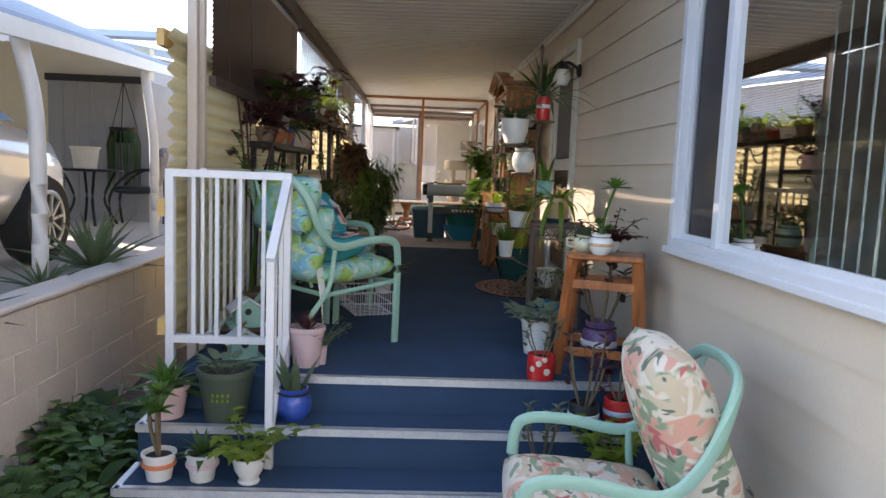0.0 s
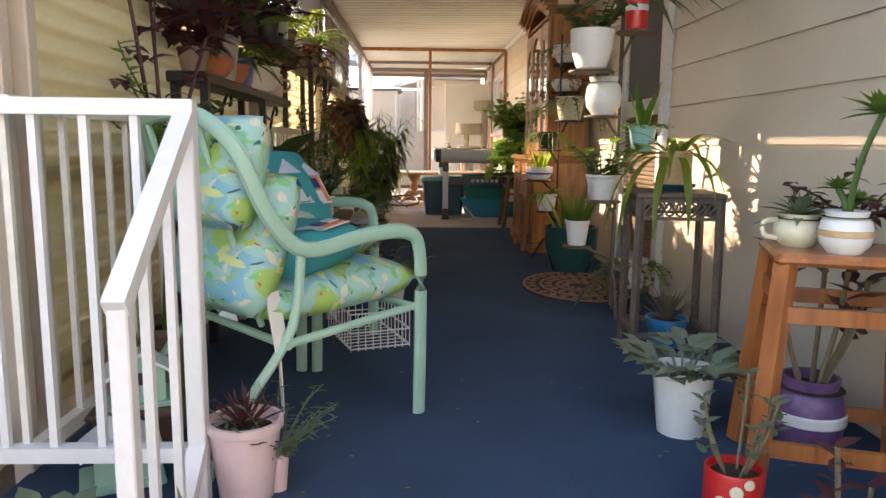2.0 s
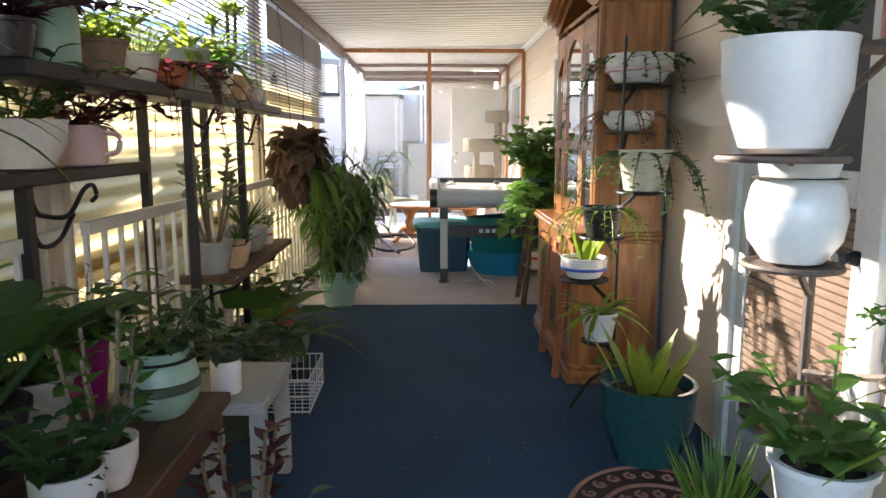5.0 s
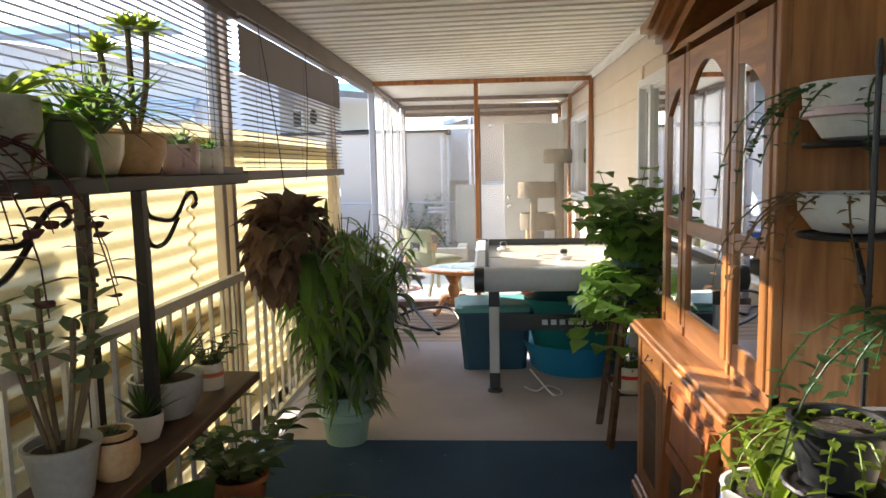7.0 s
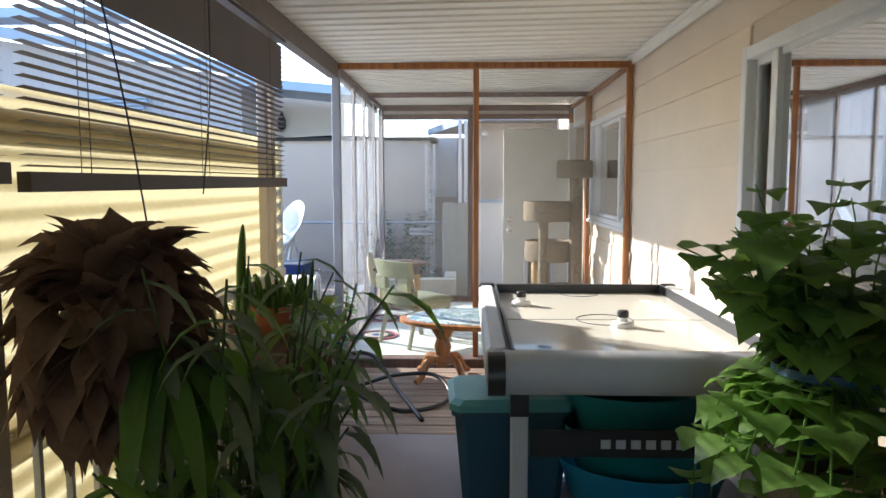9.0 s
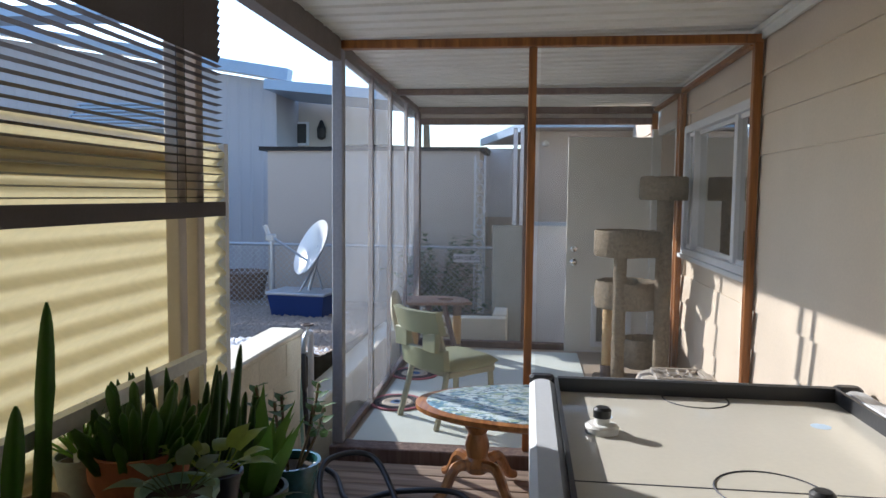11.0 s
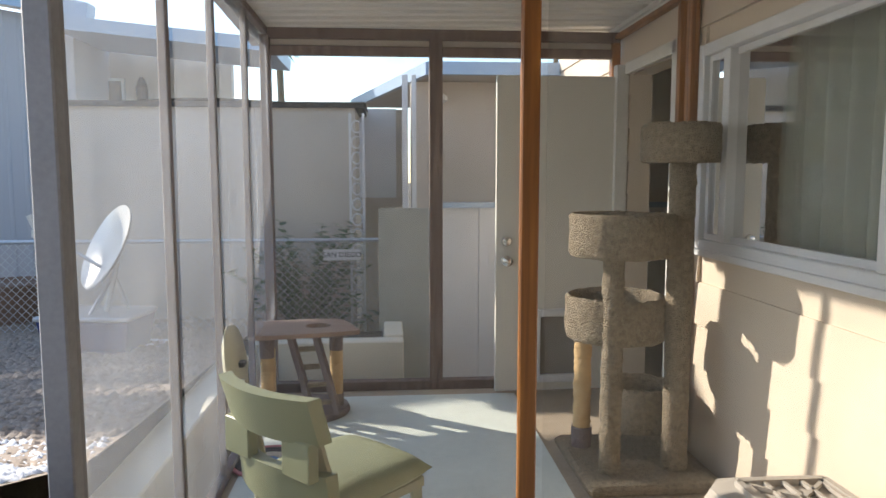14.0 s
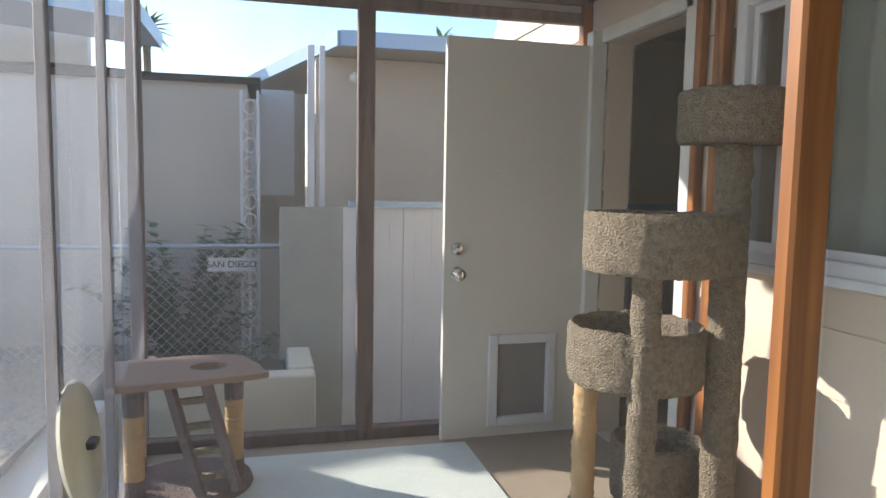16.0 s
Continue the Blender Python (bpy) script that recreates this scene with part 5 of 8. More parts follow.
# plastic garden chair and basket beyond the fence
def plastic_chair(m, material, label):
    c = thing("plastic_chair", label, "chair", m)
    bm = bm_new(); grid_sheet(bm, lambda u, v: ((u - .5) * 0.46, (v - .5) * 0.42, 0.42 + 0.03 * v), 4, 4)
    bmesh.ops.solidify(bm, geom=bm.faces[:], thickness=0.012)
    part("seat", bm, material, c)
    for sx in (-1, 1):
        for sy in (-1, 1):
            bm = bm_new(); bar(bm, (sx * 0.24, sy * 0.22, 0), (sx * 0.21, sy * 0.19, 0.43), 0.045)
            part("leg", bm, material, c)
        bm = bm_new(); tube(bm, smooth_pts([(sx * 0.25, -0.2, 0.42), (sx * 0.27, -0.18, 0.64), (sx * 0.27, 0.1, 0.66), (sx * 0.24, 0.24, 0.62)]), 0.022, 6)
        part("armrest", bm, material, c)
    bm = bm_new()
    tube(bm, smooth_pts([(-0.23, 0.2, 0.43), (-0.25, 0.27, 0.78), (-0.14, 0.30, 0.88), (0.14, 0.30, 0.88), (0.25, 0.27, 0.78), (0.23, 0.2, 0.43)]), 0.024, 6)
    back = part("backrest", bm, material, c)
    for k in range(6):
        x = -0.15 + 0.06 * k
        bm = bm_new(); bar(bm, (x * 0.8, 0.21, 0.44), (x * 1.15, 0.29, 0.87), 0.022, 0.012)
        part("slat", bm, material, back)
    return c


plastic_chair(pose(-4.58, 20.3, 0.60, 0, 0, 165), BLACKP, "black slatted plastic garden chair")
bk = thing("wicker_planter", "round dark woven planter beyond the fence", "planter", pose(-3.55, 20.1, 0.60))
bm = bm_new(); lathe(bm, [(0.26, 0), (0.33, 0.33), (0.35, 0.36), (0.33, 0.37), (0.29, 0.33), (0.02, 0.32)], 24, wob=0.012)
part("body", bm, BROWNPOT, bk, smooth=True)

# what stands behind the far screen
fh = thing("far_house", "shaded cream house end with a pale roof edge", "house")
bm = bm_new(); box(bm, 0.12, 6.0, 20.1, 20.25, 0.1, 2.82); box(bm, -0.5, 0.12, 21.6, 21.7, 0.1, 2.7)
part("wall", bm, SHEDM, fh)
bm = bm_new(); bar(bm, (-0.55, 22.7, 2.87), (0.26, 19.6, 2.87), 0.05, 0.11); box(bm, 0.26, 6.0, 19.57, 19.63, 2.815, 2.925)
part("roof_edge", bm, ROOFB, fh, "pale blue metal fascia")
bm = bm_new(); v = [bm.verts.new(p_) for p_ in ((-0.55, 22.7, 2.83), (0.26, 19.6, 2.83), (6, 19.6, 2.83), (6, 22.7, 2.83))]; bm.faces.new(v)
part("roof", bm, SHEDM, fh)
# sunlight on the wall, put in as a thin white slab
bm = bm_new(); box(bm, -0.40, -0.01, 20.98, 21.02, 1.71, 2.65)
part("sunlit_patch", bm, WHITE, fh, "white slab standing in for a sunlit patch of wall")
bm = bm_new(); lathe(bm, [(0.01, 0), (0.045, 0.02), (0.045, 0.05), (0.01, 0.08)], 10, (0.42, 20.03, 2.62))
part("porch_lamp", bm, CERAW, fh)
for (x, w) in ((0.055, 0.05), (0.135, 0.04)):
    bm = bm_new(); box(bm, x - w / 2, x + w / 2, 19.66, 19.70, 0.1, 2.82)
    part("post", bm, WHITE, fh)
lat = thing("iron_trellis_post", "white scrolled iron trellis post", "trellis")
bm = bm_new()
for x in (-0.44, -0.32):
    bar(bm, (x, 19.85, 0.4), (x, 19.85, 2.5), 0.022)
for k in range(14):
    z = 0.5 + 0.14 * k
    tube(bm, [(-0.38 + 0.045 * math.sin(a), 19.85, z + 0.06 + 0.055 * math.cos(a)) for a in [j * 0.7 for j in range(10)]], 0.008, 5)
part("scrollwork", bm, WHITE, lat)
pf = thing("panel_fence", "white upright panel fence with a blue cap", "fence", kind="structure")
for k in range(10):
    x = -0.18 + 0.42 * k
    bm = bm_new(); box(bm, x, x + 0.415, 19.2, 19.23, 0.12, 1.67)
    for j in range(3):
        box(bm, x + 0.08 + 0.12 * j, x + 0.095 + 0.12 * j, 19.192, 19.2, 0.12, 1.67)
    part("panel", bm, WHITE if k else GREYPOT, pf)
bm = bm_new(); box(bm, 0.28, 4.0, 19.17, 19.26, 1.67, 1.715)
part("cap", bm, ROOFB, pf)
pl = thing("block_planter", "low cream block planter with bare soil", "planter")
bm = bm_new()
box(bm, -1.1, 0.01, 18.5, 18.65, 0.1, 0.71, 0.01); box(bm, -0.14, 0.01, 18.651, 19.15, 0.1, 0.73, 0.01)
box(bm, -1.1, -0.95, 18.651, 19.15, 0.1, 0.71, 0.01)
part("wall", bm, CREAMBLOCK, pl)
bm = bm_new(); box(bm, -0.95, -0.16, 18.65, 19.18, 0.1, 0.64)
part("soil", bm, EARTH, pl)
bm = bm_new(); box(bm, -1.1, 6, 18.06, 19.9, 0.0, 0.14)
setting("yard", bm, CONC, "grey concrete yard behind the screened room", "yard")


bsh = thing("garden_bush", "leafy grey-green bush behind the far screen", "bush", pose(-0.86, 19.78, 0.14))
bl, bs = bm_new(), bm_new()
for k in range(46):
    a = k * 2.4
    q = rnd.uniform(0.15, 0.75)
    shoot(bl, bs, (0.10 * math.cos(a), 0.06 * math.sin(a), rnd.uniform(0.1, 0.7)), (math.cos(a) * q, math.sin(a) * q * 0.5, 1), rnd.uniform(0.5, 0.9), 0.11, 0.075, 26, rnd, 0.6, 0.003, 0.4)
part("foliage", bl, LEAFG, bsh, smooth="all")
part("stem", bs, STEM, bsh)


def palm(x, y, h):
    p_ = thing("palm_tree", "tall thin palm far off", "palm tree", pose(x, y, 0))
    bm = bm_new(); tube(bm, [(0, 0, 0), (0.1, 0, h * 0.5), (0, 0, h)], 0.22, 8, 0.14)
    part("trunk", bm, STEM, p_)
    bm = bm_new()
    for k in range(46):
        a, e = rnd.uniform(0, 6.28), rnd.uniform(-0.9, 1.0)
        d = Vector((math.cos(a) * math.cos(e), math.sin(a) * math.cos(e), math.sin(e)))
        blade(bm, Vector((0, 0, h)), d, rnd.uniform(0.9, 1.3), 0.22, 0.5, 4)
    part("crown", bm, LEAFD, p_)


# ---- neighbour's carport ----
cp = thing("carport", "neighbour's carport with curved white posts and a ribbed pale metal roof", "carport")
for x, y in ((-2.05, 6.15), (-2.52, 9.3)):
    bm = bm_new(); tube(bm, smooth_pts([(x, y, 0.75), (x, y, 1.5), (x - 0.02, y, 1.85), (x - 0.10, y, 2.20 + 0.25 * (y > 8))]), 0.045, 10)
    part("post", bm, WHITE, cp, smooth=True)
bm = bm_new()
pr = []
n = 20
for i in range(int(n * 1.35)):
    s = i / n
    pr += [(s, 0), (s + 0.45 / n, 0), (s + 0.55 / n, 0.05), (s + 0.9 / n, 0.05)]
for (s0, d0), (s1, d1) in zip(pr, pr[1:]):
    q = []
    for s, d in ((s0, d0), (s1, d1)):
        for y in (2.0, 10.9):
            q.append(bm.verts.new((-2.06 - 0.15 * (y - 6.15) - 3.0 * s, y, 2.24 + 0.075 * (y - 6.15) + 1.15 * s + d)))
    bm.faces.new((q[0], q[2], q[3], q[1]))
part("roof", bm, mat("carport_metal", (0.20, 0.235, 0.30), 0.45, 0.1, var=0.08), cp)
bm = bm_new(); bar(bm, (-1.43, 2.0, 1.90), (-2.77, 10.9, 2.57), 0.03, 0.10)
part("fascia", bm, WHITE, cp)
nh = thing("cream_house", "neighbour's cream house behind the carport, with an unseen roof added for shade", "house")
bm = bm_new(); box(bm, -6.4, -6.2, 6.0, 10.8, 0.75, 4.2)
for k in range(14):
    box(bm, -6.2, -6.185, 6.0, 10.8, 0.8 + 0.23 * k, 0.815 + 0.23 * k)
part("wall", bm, CREAMH, nh)
bm = bm_new(); box(bm, -6.2, -3.2, 11.05, 11.2, 2.52, 2.9); box(bm, -6.2, -4.44, 11.05, 11.2, 0.75, 2.52)
part("gable", bm, CREAMH, nh)
# unseen roof and body, sized to keep sun off the front wall
bm = bm_new(); ring_loft(bm, [[bm.verts.new((x, y, z)) for x, z in ((-5.9, 4.15), (-8.5, 6.7), (-11.1, 4.15))] for y in (5.9, 10.9)])
part("roof", bm, SHINGLE, nh)
bm = bm_new(); box(bm, -11.0, -6.41, 6.0, 10.8, 0.75, 4.15)
part("body", bm, CREAMH, nh)
st = thing("storage_room", "grey ribbed metal storage room at the end of the carport", "shed")
bm = bm_new(); ribbed(bm, -4.4, -3.2, 11.0, 0.75, 2.50, 0.18, 0.02); box(bm, -4.42, -3.2, 11.01, 11.9, 0.75, 2.49)
part("wall", bm, mat("storage_grey", (0.30, 0.31, 0.33), 0.6, var=0.08), st)
bm = bm_new(); box(bm, -4.42, -3.18, 10.94, 10.985, 2.45, 2.53)
part("trim", bm, SHINGLE, st)


# white car under the carport: only its front half stands in view
car = thing("car", "white hatchback parked under the carport", "car", pose(-3.40, 6.25, 0.75, 0, 0, 90))
CARX = [(-2.1, 0.55, 0.90), (-1.9, 0.36, 1.02), (-1.3, 0.30, 1.08), (-0.5, 0.30, 1.10), (0.3, 0.30, 1.04), (0.9, 0.31, 0.98), (1.3, 0.33, 0.90), (1.55, 0.36, 0.80), (1.72, 0.42, 0.66)]
bm = bm_new()
rings = []
for x, zb, zt in CARX:
    w = 0.84 if x < 1.0 else 0.84 - 0.22 * ((x - 1.0) / 0.72) ** 2
    rings.append([bm.verts.new((x, s * w * k, zb + (zt - zb) * h)) for s, k, h in ((-1, 0.90, 0), (-1, 1.0, 0.25), (-1, 1.0, 0.65), (-1, 0.90, 0.95), (-1, 0.5, 1.0), (1, 0.5, 1.0), (1, 0.90, 0.95), (1, 1.0, 0.65), (1, 1.0, 0.25), (1, 0.90, 0))])
ring_loft(bm, rings)
body = part("body", bm, CARW, car, smooth="all")
bm = bm_new()
ring_loft(bm, [[bm.verts.new((x, s * w, z)) for s in (-1, 1)][::1] + [bm.verts.new((x2, s * w2, z2)) for s in (1, -1)] for x, w, z, x2, w2, z2 in ((-1.9, 0.76, 0.98, -1.7, 0.60, 1.42), (0.75, 0.76, 1.0, -0.1, 0.60, 1.46))])
part("cabin_glass", bm, mat("car_glass", (0.02, 0.022, 0.025), 0.08, var=0.02, bump=0), car)
for x in (0.92, -1.25):
    for s in (-1, 1):
        bm = bm_new(); lathe(bm, [(0.20, -0.09), (0.30, -0.10), (0.32, -0.06), (0.32, 0.06), (0.30, 0.10), (0.20, 0.09)], 28)
        bmesh.ops.rotate(bm, verts=bm.verts, cent=(0, 0, 0), matrix=Matrix.Rotation(radians(90), 3, 'X'))
        wheel = part("wheel", bm, RUBBER, car, "black tyre", smooth=True)
        wheel.location = (x, s * 0.80, 0.32)
        bm = bm_new()
        tube(bm, [(0.2 * math.cos(a), -s * -0.0 + s * 0.098, 0.2 * math.sin(a)) for a in [k * 0.2992 for k in range(22)]], 0.016, 6)
        for k in range(10):
            a = k * 0.628
            bar(bm, (0.03 * math.cos(a), s * 0.10, 0.03 * math.sin(a)), (0.2 * math.cos(a + 0.12), s * 0.098, 0.2 * math.sin(a + 0.12)), 0.018)
        part("rim", bm, STEEL, wheel)
bm = bm_new(); lathe(bm, [(0.02, 0), (0.12, 0.02), (0.10, 0.05)], 12, (1.58, -0.55, 0.62), sq=(0.6, 1.2))
part("headlight", bm, CHROME, car)

# patio set by the storage room
pt = thing("patio_table", "small round dark metal patio table", "table", pose(-3.66, 10.4, 0.75))
bm = bm_new(); lathe(bm, [(0.36, 0), (0.38, 0.01), (0.37, 0.025), (0.01, 0.03)], 24, (0, 0, 0.62))
part("tabletop", bm, BLACKM, pt)
for k in range(4):
    a = k * 1.571 + 0.6
    bm = bm_new(); tube(bm, smooth_pts([(0.30 * math.cos(a), 0.30 * math.sin(a), 0), (0.16 * math.cos(a), 0.16 * math.sin(a), 0.3), (0.28 * math.cos(a), 0.28 * math.sin(a), 0.62)]), 0.016, 6)
    part("leg", bm, BLACKM, pt)
bt = thing("pail", "cream plastic pail on the patio table", "pail", pose(-3.68, 10.35, 1.40))
bm = bm_new(); lathe(bm, [(0.12, 0), (0.15, 0.22), (0.165, 0.23), (0.165, 0.25), (0.14, 0.25), (0.11, 0.02)], 18)
part("body", bm, OFFWHITE, bt, smooth=True)
pc = thing("patio_chair", "dark metal patio chair with a patterned cushion", "chair", pose(-3.15, 10.5, 0.75, 0, 0, -80))
for sx in (-1, 1):
    bm = bm_new(); tube(bm, smooth_pts([(sx * 0.26, 0.25, 0), (sx * 0.26, 0.24, 0.60), (sx * 0.26, -0.02, 0.62), (sx * 0.26, -0.24, 0.36), (sx * 0.26, -0.22, 0)]), 0.016, 6)
    part("leg_frame", bm, BLACKM, pc)
bm = bm_new(); cushion(bm, 0.5, 0.5, 0.09); bmesh.ops.translate(bm, verts=bm.verts, vec=(0, 0, 0.42))
part("seat", bm, BLACKP, pc, smooth="all")
bm = bm_new(); cushion(bm, 0.48, 0.5, 0.10); bmesh.ops.rotate(bm, verts=bm.verts, cent=(0, 0, 0), matrix=Matrix.Rotation(radians(78), 3, 'X')); bmesh.ops.translate(bm, verts=bm.verts, vec=(0, 0.25, 0.68))
part("back_cushion", bm, mat("grey_pattern", (0.16, 0.16, 0.19), 0.9, var=0.8, scale=25), pc, smooth="all")
hp = thing("hanging_planter", "dark hanging basket by the storage room", "planter", pose(-3.42, 10.8, 1.60))
bm = bm_new(); lathe(bm, [(0.1, 0.12), (0.17, 0.3), (0.16, 0.3), (0.02, 0.28)], 14)
for k in range(3):
    tube(bm, [(0.16 * math.cos(k * 2.1), 0.16 * math.sin(k * 2.1), 0.3), (0, 0, 0.85)], 0.006, 4)
part("basket", bm, BLACKM, hp)
bm = bm_new()
for k in range(60):
    a = rnd.uniform(0, 6.28)
    tube(bm, [(0.14 * math.cos(a), 0.14 * math.sin(a), 0.28), (0.19 * math.cos(a), 0.19 * math.sin(a), 0.1), (0.18 * math.cos(a), 0.18 * math.sin(a), -rnd.uniform(0.1, 0.45))], 0.006, 3)
part("trailing_stem", bm, LEAFD, hp)

palm(-4.75, 45.0, 7.7)
palm(9.0, 52.0, 9.5)

# ---- front railing of the steps ----
fr = thing("stair_railing", "white metal railing at the head of the steps", "railing")
RY = 5.43
for x, y, z0, z1, w in ((-1.06, RY, 0.36, 1.485, 0.042), (-0.50, RY, D, 1.485, 0.042), (-0.49, 5.005, 0.188, 1.125, 0.036)):
    bm = bm_new(); box(bm, x - w / 2, x + w / 2, y - w / 2, y + w / 2, z0, z1, 0.003)
    part("post", bm, WHITE, fr)
for p_, q_ in (((-1.08, RY, 1.47), (-0.48, RY, 1.47)), ((-1.06, RY, 0.66), (-0.50, RY, 0.66)), ((-0.50, RY + 0.02, 1.47), (-0.49, 4.985, 1.115)), ((-0.50, RY, 0.68), (-0.49, 5.005, 0.375))):
    bm = bm_new(); bar(bm, p_, q_, 0.04, 0.036)
    part("rail", bm, WHITE, fr)
for k in range(1, 5):
    x = -1.06 + 0.56 * k / 5
    bm = bm_new(); box(bm, x - 0.009, x + 0.009, RY - 0.009, RY + 0.009, 0.67, 1.46)
    part("baluster", bm, WHITE, fr)
for k in (1, 2):
    y = RY - 0.425 * k / 3
    bm = bm_new(); box(bm, -0.509, -0.491, y - 0.009, y + 0.009, 0.68 - 0.33 * k / 3, 1.46 - 0.32 * k / 3)
    part("baluster", bm, WHITE, fr)


# ---- cushioned garden chairs ----
def pillow_house(parent, x, y, sc, wallm, z=0.068):
    """A beach hut printed and stitched on a pillow."""
    h = bm_new()
    box(h, x - 0.058 * sc, x + 0.058 * sc, y - 0.098 * sc, y + 0.055 * sc, z - 0.003, z + 0.002)
    part("stitched_edge", h, CERAW, parent)
    h = bm_new()
    box(h, x - 0.05 * sc, x + 0.05 * sc, y - 0.09 * sc, y + 0.05 * sc, z, z + 0.004)
    hut = part("printed_hut", h, wallm, parent)
    h = bm_new()
    q = [h.verts.new(p_) for p_ in ((x - 0.068 * sc, y + 0.045 * sc, z + 0.006), (x + 0.068 * sc, y + 0.045 * sc, z + 0.006), (x, y + 0.115 * sc, z + 0.006))]
    h.faces.new(q)
    part("roof_print", h, PALEBLUE, parent)
    h = bm_new(); box(h, x - 0.026 * sc, x + 0.026 * sc, y - 0.02 * sc, y + 0.03 * sc, z + 0.0045, z + 0.007); 
    part("window_print", h, NAVYP, parent)
    h = bm_new(); box(h, x - 0.02 * sc, x + 0.02 * sc, y - 0.09 * sc, y - 0.035 * sc, z + 0.0045, z + 0.007)
    part("door_print", h, WHITE, parent)


def garden_chair(m, cloth, label, pillow=False, tilt=0):
    c = thing("garden_chair", label, "chair", m)
    W = 0.29
    for s in (-1, 1):
        bm = bm_new()
        tube(bm, smooth_pts([(s * W, 0.30, 0), (s * W, 0.305, 0.30), (s * W, 0.30, 0.53), (s * W, 0.25, 0.595), (s * W, 0.10, 0.60), (s * W, -0.12, 0.575), (s * W * 0.99, -0.235, 0.68), (s * W * 0.93, -0.305, 0.84), (s * W * 0.62, -0.35, 0.925), (0, -0.365, 0.945)], 5), 0.017, 8, flat=1.35)
        part("arm_frame", bm, MINT, c, smooth=True)
        bm = bm_new(); tube(bm, smooth_pts([(s * W * 0.95, -0.42, 0), (s * W * 0.95, -0.30, 0.18), (s * W * 0.95, -0.16, 0.36), (s * W * 0.97, -0.13, 0.575)], 4), 0.014, 8)
        part("back_leg", bm, MINT, c, smooth=True)
        bm = bm_new(); tube(bm, [(s * W * 0.96, 0.29, 0.355), (s * W * 0.95, -0.18, 0.315)], 0.013, 8)
        part("side_rail", bm, MINT, c, smooth=True)
        bm = bm_new(); tube(bm, smooth_pts([(s * 0.13, -0.17, 0.34), (s * 0.15, -0.27, 0.62), (s * 0.16, -0.36, 0.93)], 3), 0.010, 6)
        part("back_stay", bm, MINT, c, smooth=True)
    for p_, q_ in (((-W, 0.28, 0.355), (W, 0.28, 0.355)), ((-W, -0.18, 0.315), (W, -0.18, 0.315))):
        bm = bm_new(); tube(bm, [p_, q_], 0.013, 8)
        part("cross_rail", bm, MINT, c, smooth=True)
    bm = bm_new(); cushion(bm, 0.54, 0.58, 0.13, 0.4, 14, 14, ((0.3, 0.5, 0.012), (0.7, 0.5, 0.012)))
    ob = part("seat_cushion", bm, cloth, c, smooth="all"); ob.matrix_basis = pose(0, 0.06, 0.425, 3, 0, 0)
    if cloth is PALMC:
        bm = bm_new(); cushion(bm, 0.56, 0.64, 0.22, 0.6, 16, 16, ((0.3, 0.45, 0.03), (0.7, 0.45, 0.03)))
        ob = part("back_cushion", bm, cloth, c, smooth="all"); ob.matrix_basis = pose(0, -0.235, 0.70, 68, 0, 0)
        return c
    bm = bm_new(); cushion(bm, 0.54, 0.42, 0.15, 0.5, 14, 14, ((0.28, 0.5, 0.03), (0.72, 0.5, 0.03)))
    ob = part("back_cushion", bm, cloth, c, smooth="all"); ob.matrix_basis = pose(0, -0.19, 0.585, 70, 0, 0)
    bm = bm_new(); cushion(bm, 0.53, 0.32, 0.15, 0.5, 14, 12, ((0.5, 0.4, 0.02),))
    ob = part("head_cushion", bm, cloth, c, smooth="all"); ob.matrix_basis = pose(0, -0.255, 0.785, 76, 0, 0)
    bm = bm_new(); bar(bm, (0.24, -0.2, 0.46), (0.27, -0.19, 0.30), 0.05, 0.006); bar(bm, (0.27, -0.2, 0.32), (0.27, -0.19, 0.12), 0.012, 0.004)
    part("tie", bm, CERAW, c, "white cloth tie")
    if pillow:
        p_ = thing("throw_pillow", "teal pillow printed with beach huts", "pillow", m @ (pose(0.06, 0.07, 0.66, 55, 0, 172) if tilt else pose(0.0, -0.01, 0.545, -5, 0, 200)))
        bm = bm_new(); cushion(bm, 0.40, 0.40, 0.14, 0.5, 14, 14)
        part("cover", bm, TEAL, p_, smooth="all")
        pillow_house(p_, -0.12, -0.02, 0.95, ORANGE)
        pillow_house(p_, 0.0, 0.0, 1.0, OFFWHITE, 0.074)
        pillow_house(p_, 0.12, -0.01, 0.95, ORANGE)
    return c


garden_chair(pose(-0.39, 6.03, D, 0, 0, -48), MINTC, "mint metal garden chair with tropical print cushions", True)
garden_chair(pose(-0.57, 6.84, D, 0, 0, -115), MINTC, "mint metal garden chair with tropical print cushions, beside a plant table", True, 1)
garden_chair(pose(0.80, 4.27, 0.0, 0, 0, 84), PALMC, "green metal garden chair with faded leaf-print cushions")


# ---- stool with pots ----
stl = thing("tall_stool", "reddish wooden stool with splayed legs", "stool", pose(1.115, 5.55, D, 0, 0, -19))
bm = bm_new(); box(bm, -0.19, 0.19, -0.155, 0.155, 0.582, 0.612, 0.010)
part("seat", bm, STOOLW, stl)
for sx in (-1, 1):
    for sy in (-1, 1):
        bm = bm_new(); bar(bm, (sx * 0.205, sy * 0.185, 0), (sx * 0.160, sy * 0.125, 0.583), 0.042)
        part("leg", bm, STOOLW, stl)
for sx in (-1, 1):
    for z, k in ((0.50, 0.166), (0.16, 0.193)):
        bm = bm_new(); bar(bm, (sx * k, -k + 0.04, z), (sx * k, k - 0.04, z), 0.022, 0.045)
        part("stretcher", bm, STOOLW, stl)
        bm = bm_new(); bar(bm, (-k, sx * (k - 0.03), z - 0.04), (k, sx * (k - 0.03), z - 0.04), 0.022, 0.04)
        part("stretcher", bm, STOOLW, stl)

